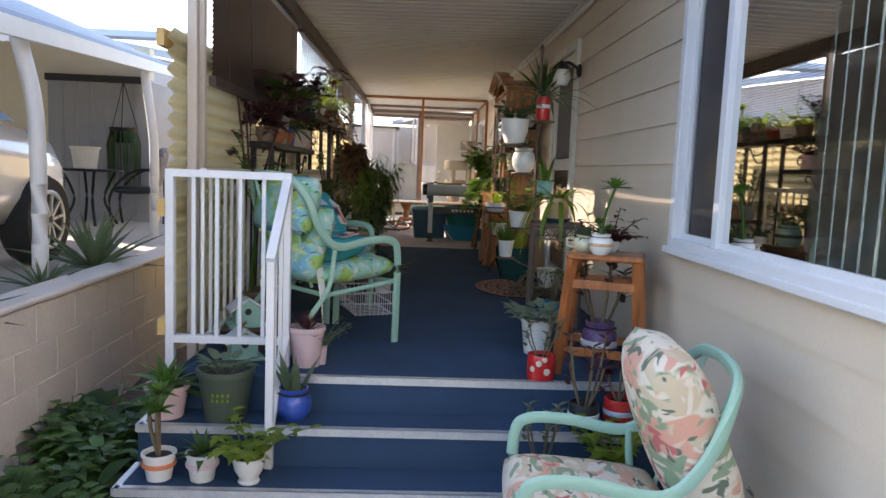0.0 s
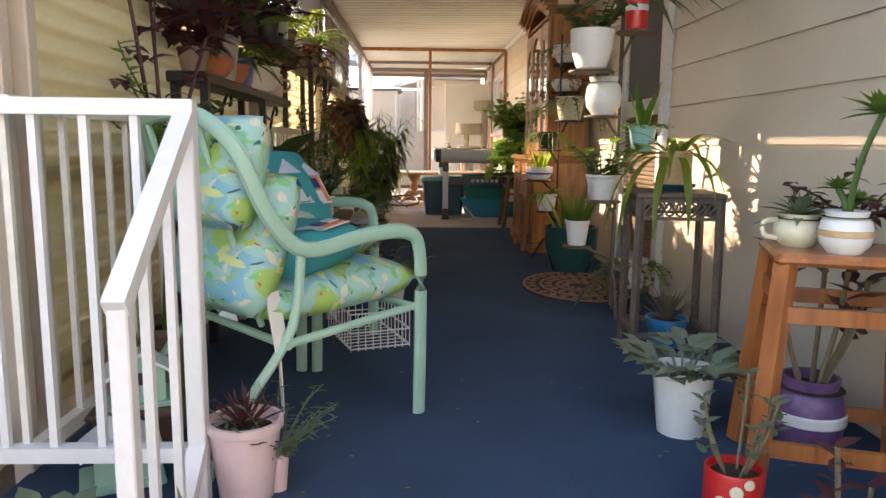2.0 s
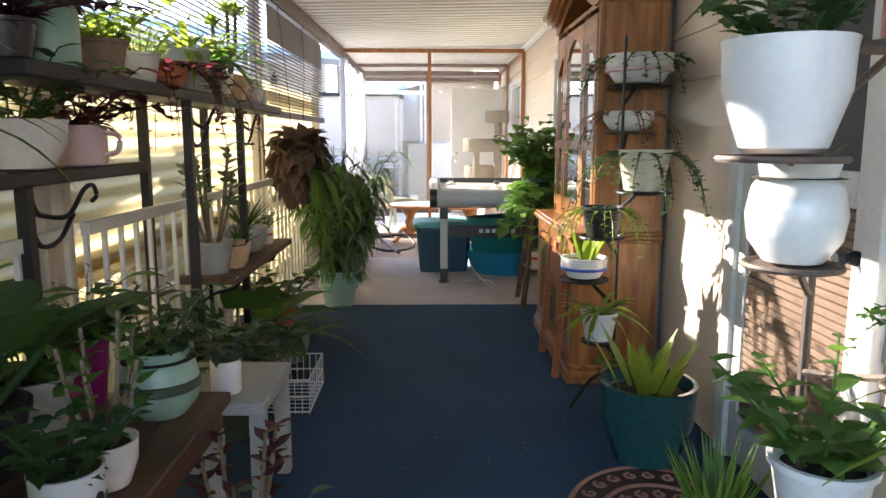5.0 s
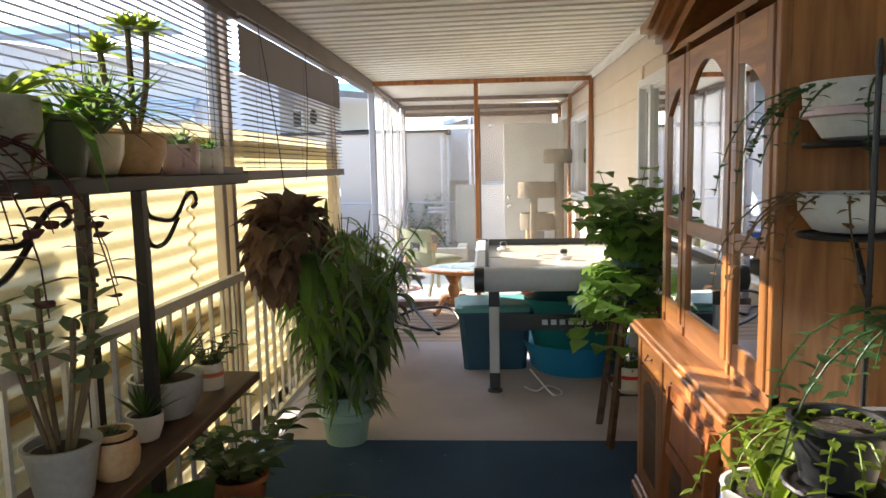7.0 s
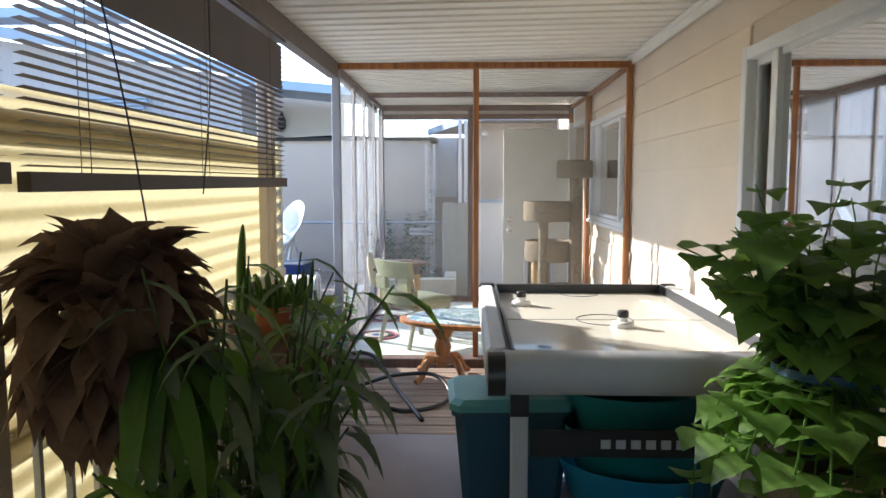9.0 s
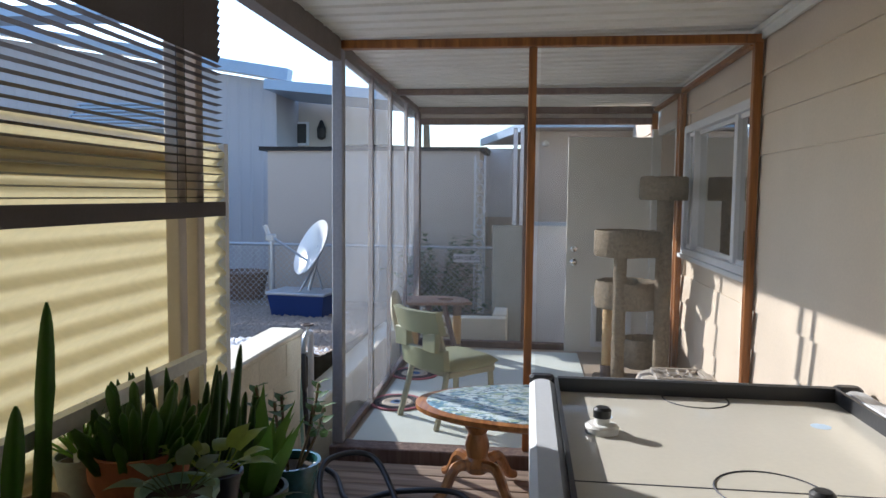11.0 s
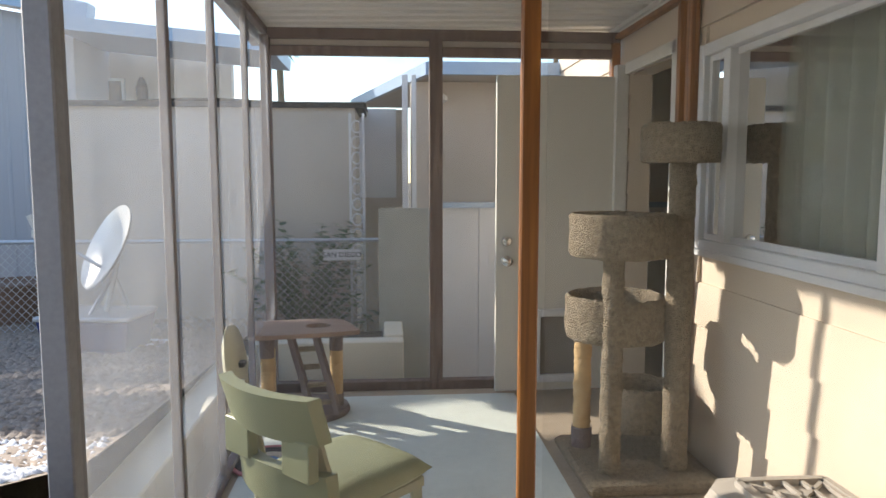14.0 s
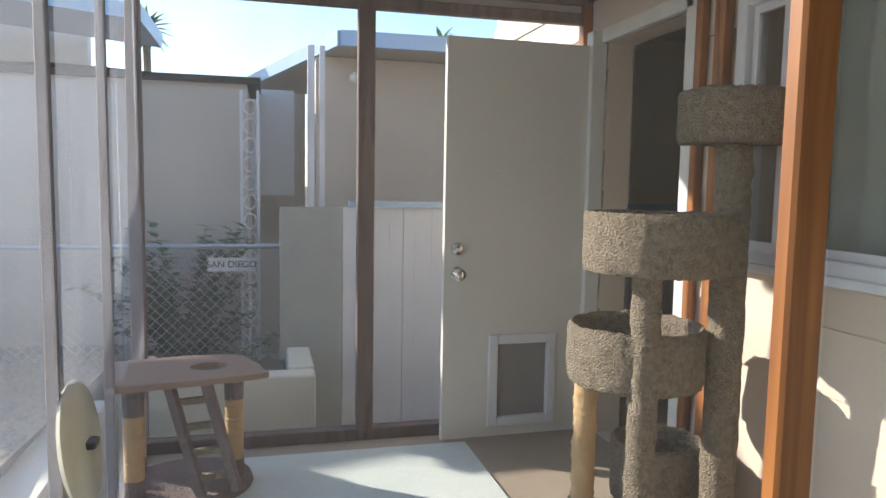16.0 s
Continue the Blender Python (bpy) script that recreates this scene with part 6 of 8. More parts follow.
# ---- carved plant stand ----
ps = thing("plant_stand", "weathered carved wooden plant stand", "stand", pose(1.085, 6.72, D, 0, 0, -8))
bm = bm_new(); box(bm, -0.175, 0.175, -0.175, 0.175, 0.662, 0.683, 0.006)
part("top", bm, RUSTM, ps)
for sx in (-1, 1):
    for sy in (-1, 1):
        bm = bm_new(); bar(bm, (sx * 0.16, sy * 0.16, 0), (sx * 0.155, sy * 0.155, 0.662), 0.026)
        part("leg", bm, RUSTM, ps)
for a in range(4):
    bm = bm_new()
    box(bm, -0.145, 0.145, -0.160, -0.150, 0.645, 0.661); box(bm, -0.145, 0.145, -0.160, -0.150, 0.575, 0.588)
    for k in range(7):
        x = -0.125 + 0.0415 * k
        tube(bm, [(x + 0.018 * math.cos(b), -0.155, 0.617 + 0.026 * math.sin(b)) for b in [j * 0.785 for j in range(9)]], 0.005, 5)
        bar(bm, (x - 0.014, -0.155, 0.60), (x + 0.014, -0.155, 0.634), 0.007)
    bmesh.ops.rotate(bm, verts=bm.verts, cent=(0, 0, 0), matrix=Matrix.Rotation(a * math.pi / 2, 3, 'Z'))
    part("carved_apron", bm, RUSTM, ps)
    bm = bm_new(); bar(bm, (-0.15, -0.155, 0.10), (0.15, -0.155, 0.10), 0.022)
    bmesh.ops.rotate(bm, verts=bm.verts, cent=(0, 0, 0), matrix=Matrix.Rotation(a * math.pi / 2, 3, 'Z'))
    part("stretcher", bm, RUSTM, ps)


# ---- china hutch ----
hu = thing("china_hutch", "golden oak china hutch with arched glass doors", "cabinet", pose(0, 0, 0))
HA, HB = 9.46, 10.60          # along the wall
BX, UX, HBK = 0.955, 1.06, 1.395  # base front, upper front, back
CT = 1.30
bm = bm_new(); box(bm, HBK - 0.012, HBK, HA, HB, D + 0.02, 2.42)
part("back_panel", bm, CABDARK, hu)
for y in (HA, HB - 0.022):
    bm = bm_new(); box(bm, BX + 0.02, HBK - 0.013, y, y + 0.022, D + 0.06, CT - 0.03)
    part("side_panel", bm, OAK, hu)
    bm = bm_new(); box(bm, UX + 0.02, HBK - 0.013, y, y + 0.022, CT + 0.012, 2.40)
    part("side_panel", bm, OAK, hu)
for nm, o, z0, z1, bv in (("counter", 0.03, CT - 0.028, CT - 0.008, 0.006), ("counter_moulding", 0.015, CT - 0.045, CT - 0.029, 0.004), ("counter_moulding", 0.018, CT - 0.007, CT + 0.010, 0.005)):
    bm = bm_new(); box(bm, BX - o, HBK, HA - o, HB + o, z0, z1, bv)
    part(nm, bm, OAKH, hu)
bm = bm_new(); box(bm, BX - 0.02, HBK, HA - 0.02, HB + 0.02, D, D + 0.07, 0.008); box(bm, BX - 0.01, HBK, HA - 0.01, HB + 0.01, D + 0.071, D + 0.10, 0.008)
part("plinth", bm, OAKH, hu)
# base front: stiles, drawer band and arched doors
for k in range(4):
    y = HA + (HB - HA - 0.05) * k / 3
    bm = bm_new(); box(bm, BX, BX + 0.022, y, y + 0.05, D + 0.10, CT - 0.046, 0.003)
    part("stile", bm, OAK, hu)
for k in range(3):
    a = HA + (HB - HA - 0.05) * k / 3 + 0.052
    b = HA + (HB - HA - 0.05) * (k + 1) / 3 - 0.002
    bm = bm_new(); box(bm, BX + 0.004, BX + 0.02, a, b, CT - 0.16, CT - 0.05, 0.006)
    dw = part("drawer_front", bm, OAKH, hu)
    bm = bm_new(); tube(bm, [(BX + 0.002, (a + b) / 2 - 0.035, CT - 0.10), (BX - 0.018, (a + b) / 2, CT - 0.112), (BX + 0.002, (a + b) / 2 + 0.035, CT - 0.10)], 0.004, 6)
    part("pull", bm, RUSTM, dw)
    bm = bm_new()
    box(bm, BX + 0.002, BX + 0.02, a, a + 0.045, D + 0.11, CT - 0.17); box(bm, BX + 0.002, BX + 0.02, b - 0.045, b, D + 0.11, CT - 0.17)
    box(bm, BX + 0.002, BX + 0.02, a + 0.045, b - 0.045, D + 0.11, D + 0.16)
    n = 10
    for j in range(n):
        y0, y1 = a + 0.045 + (b - a - 0.09) * j / n, a + 0.045 + (b - a - 0.09) * (j + 1) / n
        t = (j + 0.5) / n * 2 - 1
        box(bm, BX + 0.002, BX + 0.02, y0, y1, CT - 0.17 - 0.03 - 0.05 * t * t, CT - 0.17)
    cd = part("cupboard_door", bm, OAK, hu)
    bm = bm_new(); box(bm, BX + 0.008, BX + 0.014, a + 0.04, b - 0.04, D + 0.15, CT - 0.19)
    part("raised_panel", bm, BROWNW, cd)
# upper case: shelves, posts, three glazed doors with arched heads
for z in (1.62, 1.98):
    bm = bm_new(); box(bm, UX + 0.03, HBK - 0.014, HA + 0.024, HB - 0.024, z, z + 0.012)
    part("shelf", bm, OAKH, hu)
bm = bm_new(); box(bm, UX, HBK - 0.014, HA + 0.001, HB - 0.001, 2.395, 2.42)
part("case_rail", bm, OAKH, hu)
bm = bm_new(); box(bm, UX, UX + 0.02, HA, HB, CT + 0.011, CT + 0.05)
part("case_rail", bm, OAKH, hu)
DOORS = ((HA + 0.03, 9.785), (9.80, 10.285), (10.30, HB - 0.03))
for y in (HA, 9.785, 10.285, HB - 0.03):
    bm = bm_new(); box(bm, UX - 0.008, UX + 0.02, y, y + (0.03 if y in (HA, HB - 0.03) else 0.015), CT + 0.011, 2.40, 0.003)
    part("post", bm, OAK, hu)
for k, (a, b) in enumerate(DOORS):
    bm = bm_new()
    w, zb, zt = 0.048, CT + 0.052, 2.36
    box(bm, UX - 0.014, UX + 0.008, a, a + w, zb, zt, 0.003)
    dr_ = part("glass_door", bm, OAK, hu)
    bm = bm_new(); box(bm, UX - 0.014, UX + 0.008, b - w, b, zb, zt, 0.003)
    part("stile", bm, OAK, dr_)
    for z0, z1 in ((zb, zb + 0.07), (1.705, 1.755)):
        bm = bm_new(); box(bm, UX - 0.013, UX + 0.007, a + w, b - w, z0, z1, 0.003)
        part("door_rail", bm, OAKH, dr_)
    bm, rings, n = bm_new(), [], 14
    for j in range(n + 1):
        y, t = a + w + (b - a - 2 * w) * j / n, 2 * j / n - 1
        # the outer doors' heads rise towards the middle one
        rise = 0.055 + 0.10 * (t * t if k == 1 else ((t + 1) / 2) ** 2 if k == 2 else ((1 - t) / 2) ** 2) + (0.06 if k != 1 else 0)
        rings.append([bm.verts.new(q_) for q_ in ((UX - 0.013, y, zt - rise), (UX + 0.007, y, zt - rise), (UX + 0.007, y, zt), (UX - 0.013, y, zt))])
    ring_loft(bm, rings)
    part("arched_head", bm, OAKH, dr_)
    bm = bm_new(); v = [bm.verts.new((UX - 0.003, p_, q_)) for p_, q_ in ((a + w, zb + 0.06), (b - w, zb + 0.06), (b - w, zt - 0.04), (a + w, zt - 0.04))]; bm.faces.new(v)
    pn = part("pane", bm, CABGLASS, dr_); pn.visible_shadow = False
    if k == 1:
        bm = bm_new(); tube(bm, [(UX - 0.016, b - 0.02 + 0.0 * j, 1.86 + 0.02 * math.sin(j * 0.9)) for j in range(2)], 0.004, 6); tube(bm, [(UX - 0.022, b - 0.022 + 0.016 * math.cos(j * 0.785), 1.845 + 0.018 * math.sin(j * 0.785)) for j in range(9)], 0.0035, 6)
        part("ring_pull", bm, BLACKM, dr_)
# bonnet crown: an arch of stepped mouldings
for lvl, (dx, dz, th) in enumerate(((0.0, 0.0, 0.05), (0.025, 0.045, 0.03), (0.05, 0.07, 0.03), (0.075, 0.095, 0.035))):
    bm = bm_new()
    n = 22
    pts = []
    for j in range(n + 1):
        t = 2 * j / n - 1
        rise = 0.155 * max(0, math.cos(t * 1.9)) ** 1.2 if abs(t) < 0.83 else 0
        pts.append((HA - dx + (HB - HA + 2 * dx) * j / n, 2.40 + dz + rise * 0.8))
    rings = []
    for y, z in pts:
        rings.append([bm.verts.new(p_) for p_ in ((UX - 0.02 - dx, y, z), (HBK if lvl == 0 else UX + 0.04, y, z), (HBK if lvl == 0 else UX + 0.04, y, z + th), (UX - 0.02 - dx, y, z + th))])
    ring_loft(bm, rings)
    part("crown_moulding", bm, OAKH, hu)
# dishes behind the glass
for y, z, r in ((9.62, 1.632, 0.08), (10.05, 1.632, 0.10), (10.44, 1.632, 0.07), (9.95, 1.992, 0.08), (10.15, 1.992, 0.06), (10.0, 1.312, 0.11)):
    d_ = thing("crockery", "stack of pale dishes inside the hutch", "dishes", pose(1.25, y, z))
    bm = bm_new()
    for j in range(4):
        lathe(bm, [(r * 0.5, 0.012 * j), (r, 0.018 + 0.012 * j), (r * 0.98, 0.022 + 0.012 * j), (r * 0.4, 0.014 + 0.012 * j)], 16)
    part("dishes", bm, CERAW, d_, smooth=True)
# folded wooden tray table leaning on the hutch
ft = thing("folded_tray_table", "folded reddish wooden tray table leaning on the hutch", "tray table", pose(0.90, 9.57, D, 0, 4, 0))
for y in (0.0, 0.44):
    bm = bm_new(); bar(bm, (0, y, 0), (0, y, 0.68), 0.035, 0.024)
    part("leg", bm, STOOLW, ft)
for z in (0.12, 0.47, 0.66):
    bm = bm_new(); bar(bm, (0.0, 0.016, z), (0.0, 0.424, z), 0.02, 0.045)
    part("cross_bar", bm, STOOLW, ft)
bm = bm_new(); box(bm, -0.012, 0.006, 0.05, 0.39, 0.50, 0.63, 0.004)
part("tray", bm, STOOLW, ft)


# ---- air hockey table ----
ah = thing("air_hockey_table", "white air hockey table with grey sides", "game table", pose(0, 0, 0))
AX0, AX1, AY0, AY1, AZ = 0.235, 1.385, 11.88, 13.66, 1.345
bm = bm_new(); box(bm, AX0 + 0.10, AX1 - 0.10, AY0 + 0.10, AY1 - 0.06, AZ - 0.06, AZ - 0.045)
part("playing_surface", bm, TABLEW, ah)
for a in ((AX0, AX0 + 0.09, AY0 + 0.11, AY1 - 0.05), (AX1 - 0.09, AX1, AY0 + 0.11, AY1 - 0.05)):
    bm = bm_new(); box(bm, *a, AZ - 0.15, AZ, 0.018)
    part("side_rail", bm, TABLEG, ah, "pale grey moulded rail")
bm = bm_new()
rings = []
for x in (AX0 + 0.06, AX1 - 0.06):
    rings.append([bm.verts.new((x, AY0 + 0.055 - 0.06 * math.cos(b) , AZ - 0.075 + 0.075 * math.sin(b))) for b in [-1.571 + 0.3927 * j for j in range(9)]] + [bm.verts.new((x, AY0 + 0.10, AZ)), bm.verts.new((x, AY0 + 0.10, AZ - 0.15))])
ring_loft(bm, rings)
part("end_rail", bm, TABLEG, ah, "pale grey rounded end rail", smooth=50)
bm = bm_new(); box(bm, AX0 + 0.09, AX1 - 0.09, AY1 - 0.05, AY1, AZ - 0.15, AZ, 0.012)
part("end_rail", bm, TABLEG, ah)
for x in (AX0, AX1):
    s = 1 if x == AX0 else -1
    bm = bm_new(); tube(bm, [(x + s * 0.005, AY0 + 0.05, AZ - 0.075), (x + s * 0.065, AY0 + 0.05, AZ - 0.075)], 0.078, 16)
    part("corner_cap", bm, BLACKP, ah, smooth=50)
    bm = bm_new(); box(bm, min(x, x + s * 0.092), max(x, x + s * 0.092), AY1 - 0.05, AY1 + 0.004, AZ - 0.14, AZ + 0.006, 0.01)
    part("corner_cap", bm, BLACKP, ah)
for x in (AX0 + 0.09, AX1 - 0.102):
    bm = bm_new(); box(bm, x, x + 0.012, AY0 + 0.10, AY1 - 0.05, AZ - 0.046, AZ + 0.003)
    part("inner_lip", bm, BLACKP, ah)
bm = bm_new()
box(bm, AX0 + 0.102, AX1 - 0.102, AY1 - 0.062, AY1 - 0.03, AZ - 0.046, AZ + 0.004)
part("inner_lip", bm, BLACKP, ah)
bm = bm_new(); box(bm, AX0 + 0.06, AX1 - 0.06, AY0 + 0.12, AY1 - 0.08, AZ - 0.16, AZ - 0.062)
part("blower_case", bm, BLACKP, ah)
for x, y in ((0.36, 12.04), (1.24, 12.04), (0.36, 13.48), (1.24, 13.48)):
    bm = bm_new(); box(bm, x - 0.032, x + 0.032, y - 0.022, y + 0.022, D + 0.10, AZ - 0.16, 0.006)
    lg = part("leg", bm, TABLEG, ah)
    bm = bm_new(); box(bm, x - 0.034, x + 0.034, y - 0.024, y + 0.024, D + 0.03, D + 0.13, 0.006); lathe(bm, [(0.05, 0), (0.045, 0.018), (0.02, 0.03)], 14, (x, y, D))
    part("foot", bm, BLACKP, lg)
    bm = bm_new(); box(bm, x - 0.034, x + 0.034, y - 0.0225, y + 0.0225, AZ - 0.26, AZ - 0.158)
    part("leg_cap", bm, BLACKP, lg)
bm = bm_new(); box(bm, 0.40, 1.20, 12.03, 12.05, 0.93, 1.03)
bn = part("cross_panel", bm, BLACKP, ah)
bm = bm_new()
for k in range(6):
    x = 0.66 + 0.055 * k
    box(bm, x, x + 0.035, 12.024, 12.029, 0.965, 0.998)
part("faded_marking", bm, TABLEG, bn)
bm = bm_new()
box(bm, AX0 + 0.104, AX1 - 0.104, 12.78, 12.786, AZ - 0.0448, AZ - 0.0440)
part("line_marking", bm, INK, ah)
for cx, cy, r in ((0.81, 13.57, 0.11), (0.81, 12.78, 0.13)):
    bm = bm_new(); tube(bm, [(cx + r * math.cos(b), min(cy + r * math.sin(b), AY1 - 0.068), AZ - 0.0448) for b in [j * 0.1963 for j in range(33)]], 0.003, 4)
    part("line_marking", bm, INK, ah)
for cx, cy in ((0.47, 13.32), (1.13, 13.32), (0.47, 12.22), (1.13, 12.22)):
    bm = bm_new(); lathe(bm, [(0.03, 0.0004), (0.01, 0.0008)], 16, (cx, cy, AZ - 0.045))
    part("spot_marking", bm, PALEBLUE, ah)
for cx, cy in ((0.45, 13.17), (0.86, 12.62)):
    p_ = thing("hockey_pusher", "white and black air hockey pusher on the table", "pusher", pose(cx, cy, AZ - 0.045))
    bm = bm_new(); lathe(bm, [(0.05, 0), (0.05, 0.018), (0.043, 0.025), (0.022, 0.026), (0.022, 0.05)], 20)
    part("base", bm, CERAW, p_, smooth=True)
    bm = bm_new(); lathe(bm, [(0.026, 0.045), (0.027, 0.068), (0.02, 0.075)], 16)
    part("knob", bm, BLACKP, p_, smooth=True)

# tote and stacked pools below the table
tt = thing("storage_tote", "dark blue storage tote with a teal lid", "tote", pose(0.36, 12.68, D, 0, 0, 3))
bm = bm_new(); ring_loft(bm, [[bm.verts.new((sx * w, sy * d_, z)) for sx, sy in ((-1, -.8), (-.85, -1), (.85, -1), (1, -.8), (1, .8), (.85, 1), (-.85, 1), (-1, .8))] for w, d_, z in ((0.22, 0.16, 0), (0.255, 0.20, 0.40), (0.27, 0.215, 0.40), (0.27, 0.215, 0.425))])
part("body", bm, TOTE, tt)
bm = bm_new(); ring_loft(bm, [[bm.verts.new((sx * w, sy * d_, z)) for sx, sy in ((-1, -.8), (-.85, -1), (.85, -1), (1, -.8), (1, .8), (.85, 1), (-.85, 1), (-1, .8))] for w, d_, z in ((0.28, 0.225, 0.426), (0.28, 0.225, 0.455), (0.255, 0.20, 0.475))])
part("lid", bm, TOTELID, tt)
for k, (m_, lab, z, r, tl) in enumerate(((BLUEP, "bright blue plastic paddling pool", 0.0, 0.40, 0), (TEALP, "dark teal plastic pool lying in another", 0.14, 0.37, 3), (TEALP, "teal plastic tray on the stack", 0.30, 0.36, -4))):
    bm = bm_new(); lathe(bm, [(r * 0.78, 0), (r * 0.82, 0.03), (r * 0.88, 0.12), (r, 0.20), (r * 1.02, 0.22), (r * 0.97, 0.215), (r * 0.84, 0.12), (r * 0.76, 0.03), (0.01, 0.025)], 30, wob=0.012)
    solid("paddling_pool", bm, m_, lab, "pool", pose(0.95, 12.62, D + z, tl, 0, 20 * k), smooth=50, group="stacked pools")
ca = bm_new(); tube(ca, smooth_pts([(0.55, 12.1, D + 0.01), (0.62, 12.02, D + 0.008), (0.70, 12.12, D + 0.01), (0.78, 12.0, D + 0.008), (0.72, 11.94, D + 0.008), (0.58, 12.0, D + 0.16)], 6), 0.006, 6)
solid("power_cord", ca, CERAW, "loose white power cord on the carpet", "cord", smooth="all")


# ---- oval coffee table ----
ot = thing("oval_table", "oval wooden coffee table with a mosaic top", "table", pose(0.35, 14.49, D))
bm = bm_new(); lathe(bm, [(0.96, 0.42), (1.0, 0.43), (1.0, 0.452), (0.96, 0.458), (0.01, 0.458)], 56, sq=(0.67, 0.37))
part("tabletop", bm, OAKH, ot, smooth=30)
bm = bm_new(); lathe(bm, [(0.92, 0.459), (0.90, 0.464), (0.01, 0.464)], 56, sq=(0.67, 0.37))
part("mosaic", bm, print_cloth("mosaic_print", (0.55, 0.62, 0.62), [((0.12, 0.24, 0.32), 1.2, 0.52), ((0.30, 0.38, 0.24), 1.5, 0.56), ((0.05, 0.08, 0.12), 2.2, 0.60)], 12, 0.3), ot, "blue and white mosaic inlay")
for px in (-0.36, 0.36):
    bm = bm_new(); lathe(bm, [(0.05, 0.10), (0.075, 0.14), (0.05, 0.18), (0.062, 0.24), (0.045, 0.30), (0.07, 0.34), (0.12, 0.42)], 16, (px, 0, 0))
    pdl = part("pedestal", bm, OAK, ot, smooth=True)
    for k in range(4):
        a = k * 1.571 + 0.785
        c_, s_ = math.cos(a), math.sin(a)
        bm = bm_new(); tube(bm, smooth_pts([(px + 0.04 * c_, 0.04 * s_, 0.14), (px + 0.14 * c_, 0.14 * s_, 0.15), (px + 0.21 * c_, 0.21 * s_, 0.05), (px + 0.26 * c_, 0.26 * s_, 0.025)], 4), 0.030, 8, 0.022)
        part("foot", bm, OAK, pdl, smooth=True)


# ---- sage dining chair ----
sc = thing("side_chair", "sage green vinyl chair with a curved back", "chair", pose(-0.26, 15.68, D + 0.009, 0, 0, -45))
for sx in (-1, 1):
    bm = bm_new(); bar(bm, (sx * 0.19, 0.19, 0), (sx * 0.18, 0.17, 0.34), 0.032)
    part("front_leg", bm, SAGEW, sc)
    bm = bm_new(); tube(bm, smooth_pts([(sx * 0.20, -0.29, 0), (sx * 0.185, -0.20, 0.34), (sx * 0.17, -0.23, 0.52), (sx * 0.165, -0.29, 0.72)], 4), 0.02, 6)
    part("back_leg", bm, SAGEW, sc)
bm = bm_new(); box(bm, -0.20, 0.20, -0.19, 0.20, 0.31, 0.35, 0.006)
part("seat_frame", bm, SAGEW, sc)
bm = bm_new(); cushion(bm, 0.45, 0.45, 0.10, 0.3, 12, 12); bmesh.ops.translate(bm, verts=bm.verts, vec=(0, 0.01, 0.375))
part("seat", bm, SAGE, sc, smooth="all")


def curved_back(z0, z1, th, off):
    bm = bm_new()
    rings = []
    for j in range(13):
        t = 2 * j / 12 - 1
        x, y = 0.225 * t, -0.25 - 0.055 * (1 - t * t) + off
        rings.append([bm.verts.new(p_) for p_ in ((x, y - th / 2 - 0.10 * (z0 - 0.5), z0), (x, y + th / 2 - 0.10 * (z0 - 0.5), z0), (x, y + th / 2 - 0.22 * (z1 - 0.5), z1), (x, y - th / 2 - 0.22 * (z1 - 0.5), z1))])
    return ring_loft(bm, rings)


part("top_rail", curved_back(0.60, 0.745, 0.05, 0.0), SAGE, sc, smooth=50)
part("lower_back", curved_back(0.37, 0.50, 0.045, 0.01), SAGE, sc, smooth=50)
for x in (-0.15, 0.15):
    bm = bm_new(); box(bm, x - 0.065, x + 0.065, -0.318, -0.278, 0.49, 0.61, 0.004)
    part("back_stile", bm, SAGE, sc)


# ---- cat furniture ----
def carpet_tub(bm, c, r, z0, z1, th=0.022):
    lathe(bm, [(r * 0.97, z0), (r, z0 + 0.02), (r, z1 - 0.015), (r - th * 0.5, z1), (r - th, z1 - 0.015), (r - th, z0 + 0.03), (0.01, z0 + 0.025)], 30, (c[0], c[1], 0))


ct = thing("cat_tree", "tall beige carpeted cat tree with four tubs", "cat tree", pose(0, 0, 0))
rs = random.Random(7)


def shaggy(ob):
    """Tufts: a fine uneven surface."""
    for v in ob.data.vertices:
        n = noise.noise(v.co * 60) * 0.006 + noise.noise(v.co * 23) * 0.005
        v.co += v.normal * n
    return ob


bm = bm_new(); box(bm, 0.76, 1.36, 16.20, 16.86, D, D + 0.05, 0.015)
part("base", bm, CARPETW, ct)
for x, y, z1, m_, r in ((0.90, 16.37, 1.57, CARPETW, 0.048), (1.215, 16.40, 1.985, CARPETW, 0.058), (0.86, 16.70, 1.17, SISAL, 0.042)):
    bm = bm_new()
    n = 60
    lathe(bm, [(r * (1 + (0.05 * math.sin(j * 2.6) if m_ is SISAL else 0.0)), D + 0.05 + (z1 - D - 0.05) * j / n) for j in range(n + 1)], 20, (x, y, 0))
    shaggy(part("post", bm, m_, ct, "" if m_ is CARPETW else "sisal-wound post", smooth="all"))
bm = bm_new(); lathe(bm, [(0.05, D + 0.05), (0.052, D + 0.15)], 18, (0.86, 16.70, 0))
part("post_sleeve", bm, BROWNCARPET, ct)
for c_, r, z0, z1 in (((1.20, 16.40), 0.172, 1.985, 2.155), ((0.945, 16.40), 0.235, 1.57, 1.76), ((0.975, 16.56), 0.235, 1.165, 1.37), ((1.14, 16.66), 0.17, 0.69, 0.91)):
    bm = bm_new(); carpet_tub(bm, c_, r, z0, z1)
    bmesh.ops.subdivide_edges(bm, edges=bm.edges[:], cuts=2, use_grid_fill=True)
    shaggy(part("tub", bm, CARPETW, ct, smooth="all"))

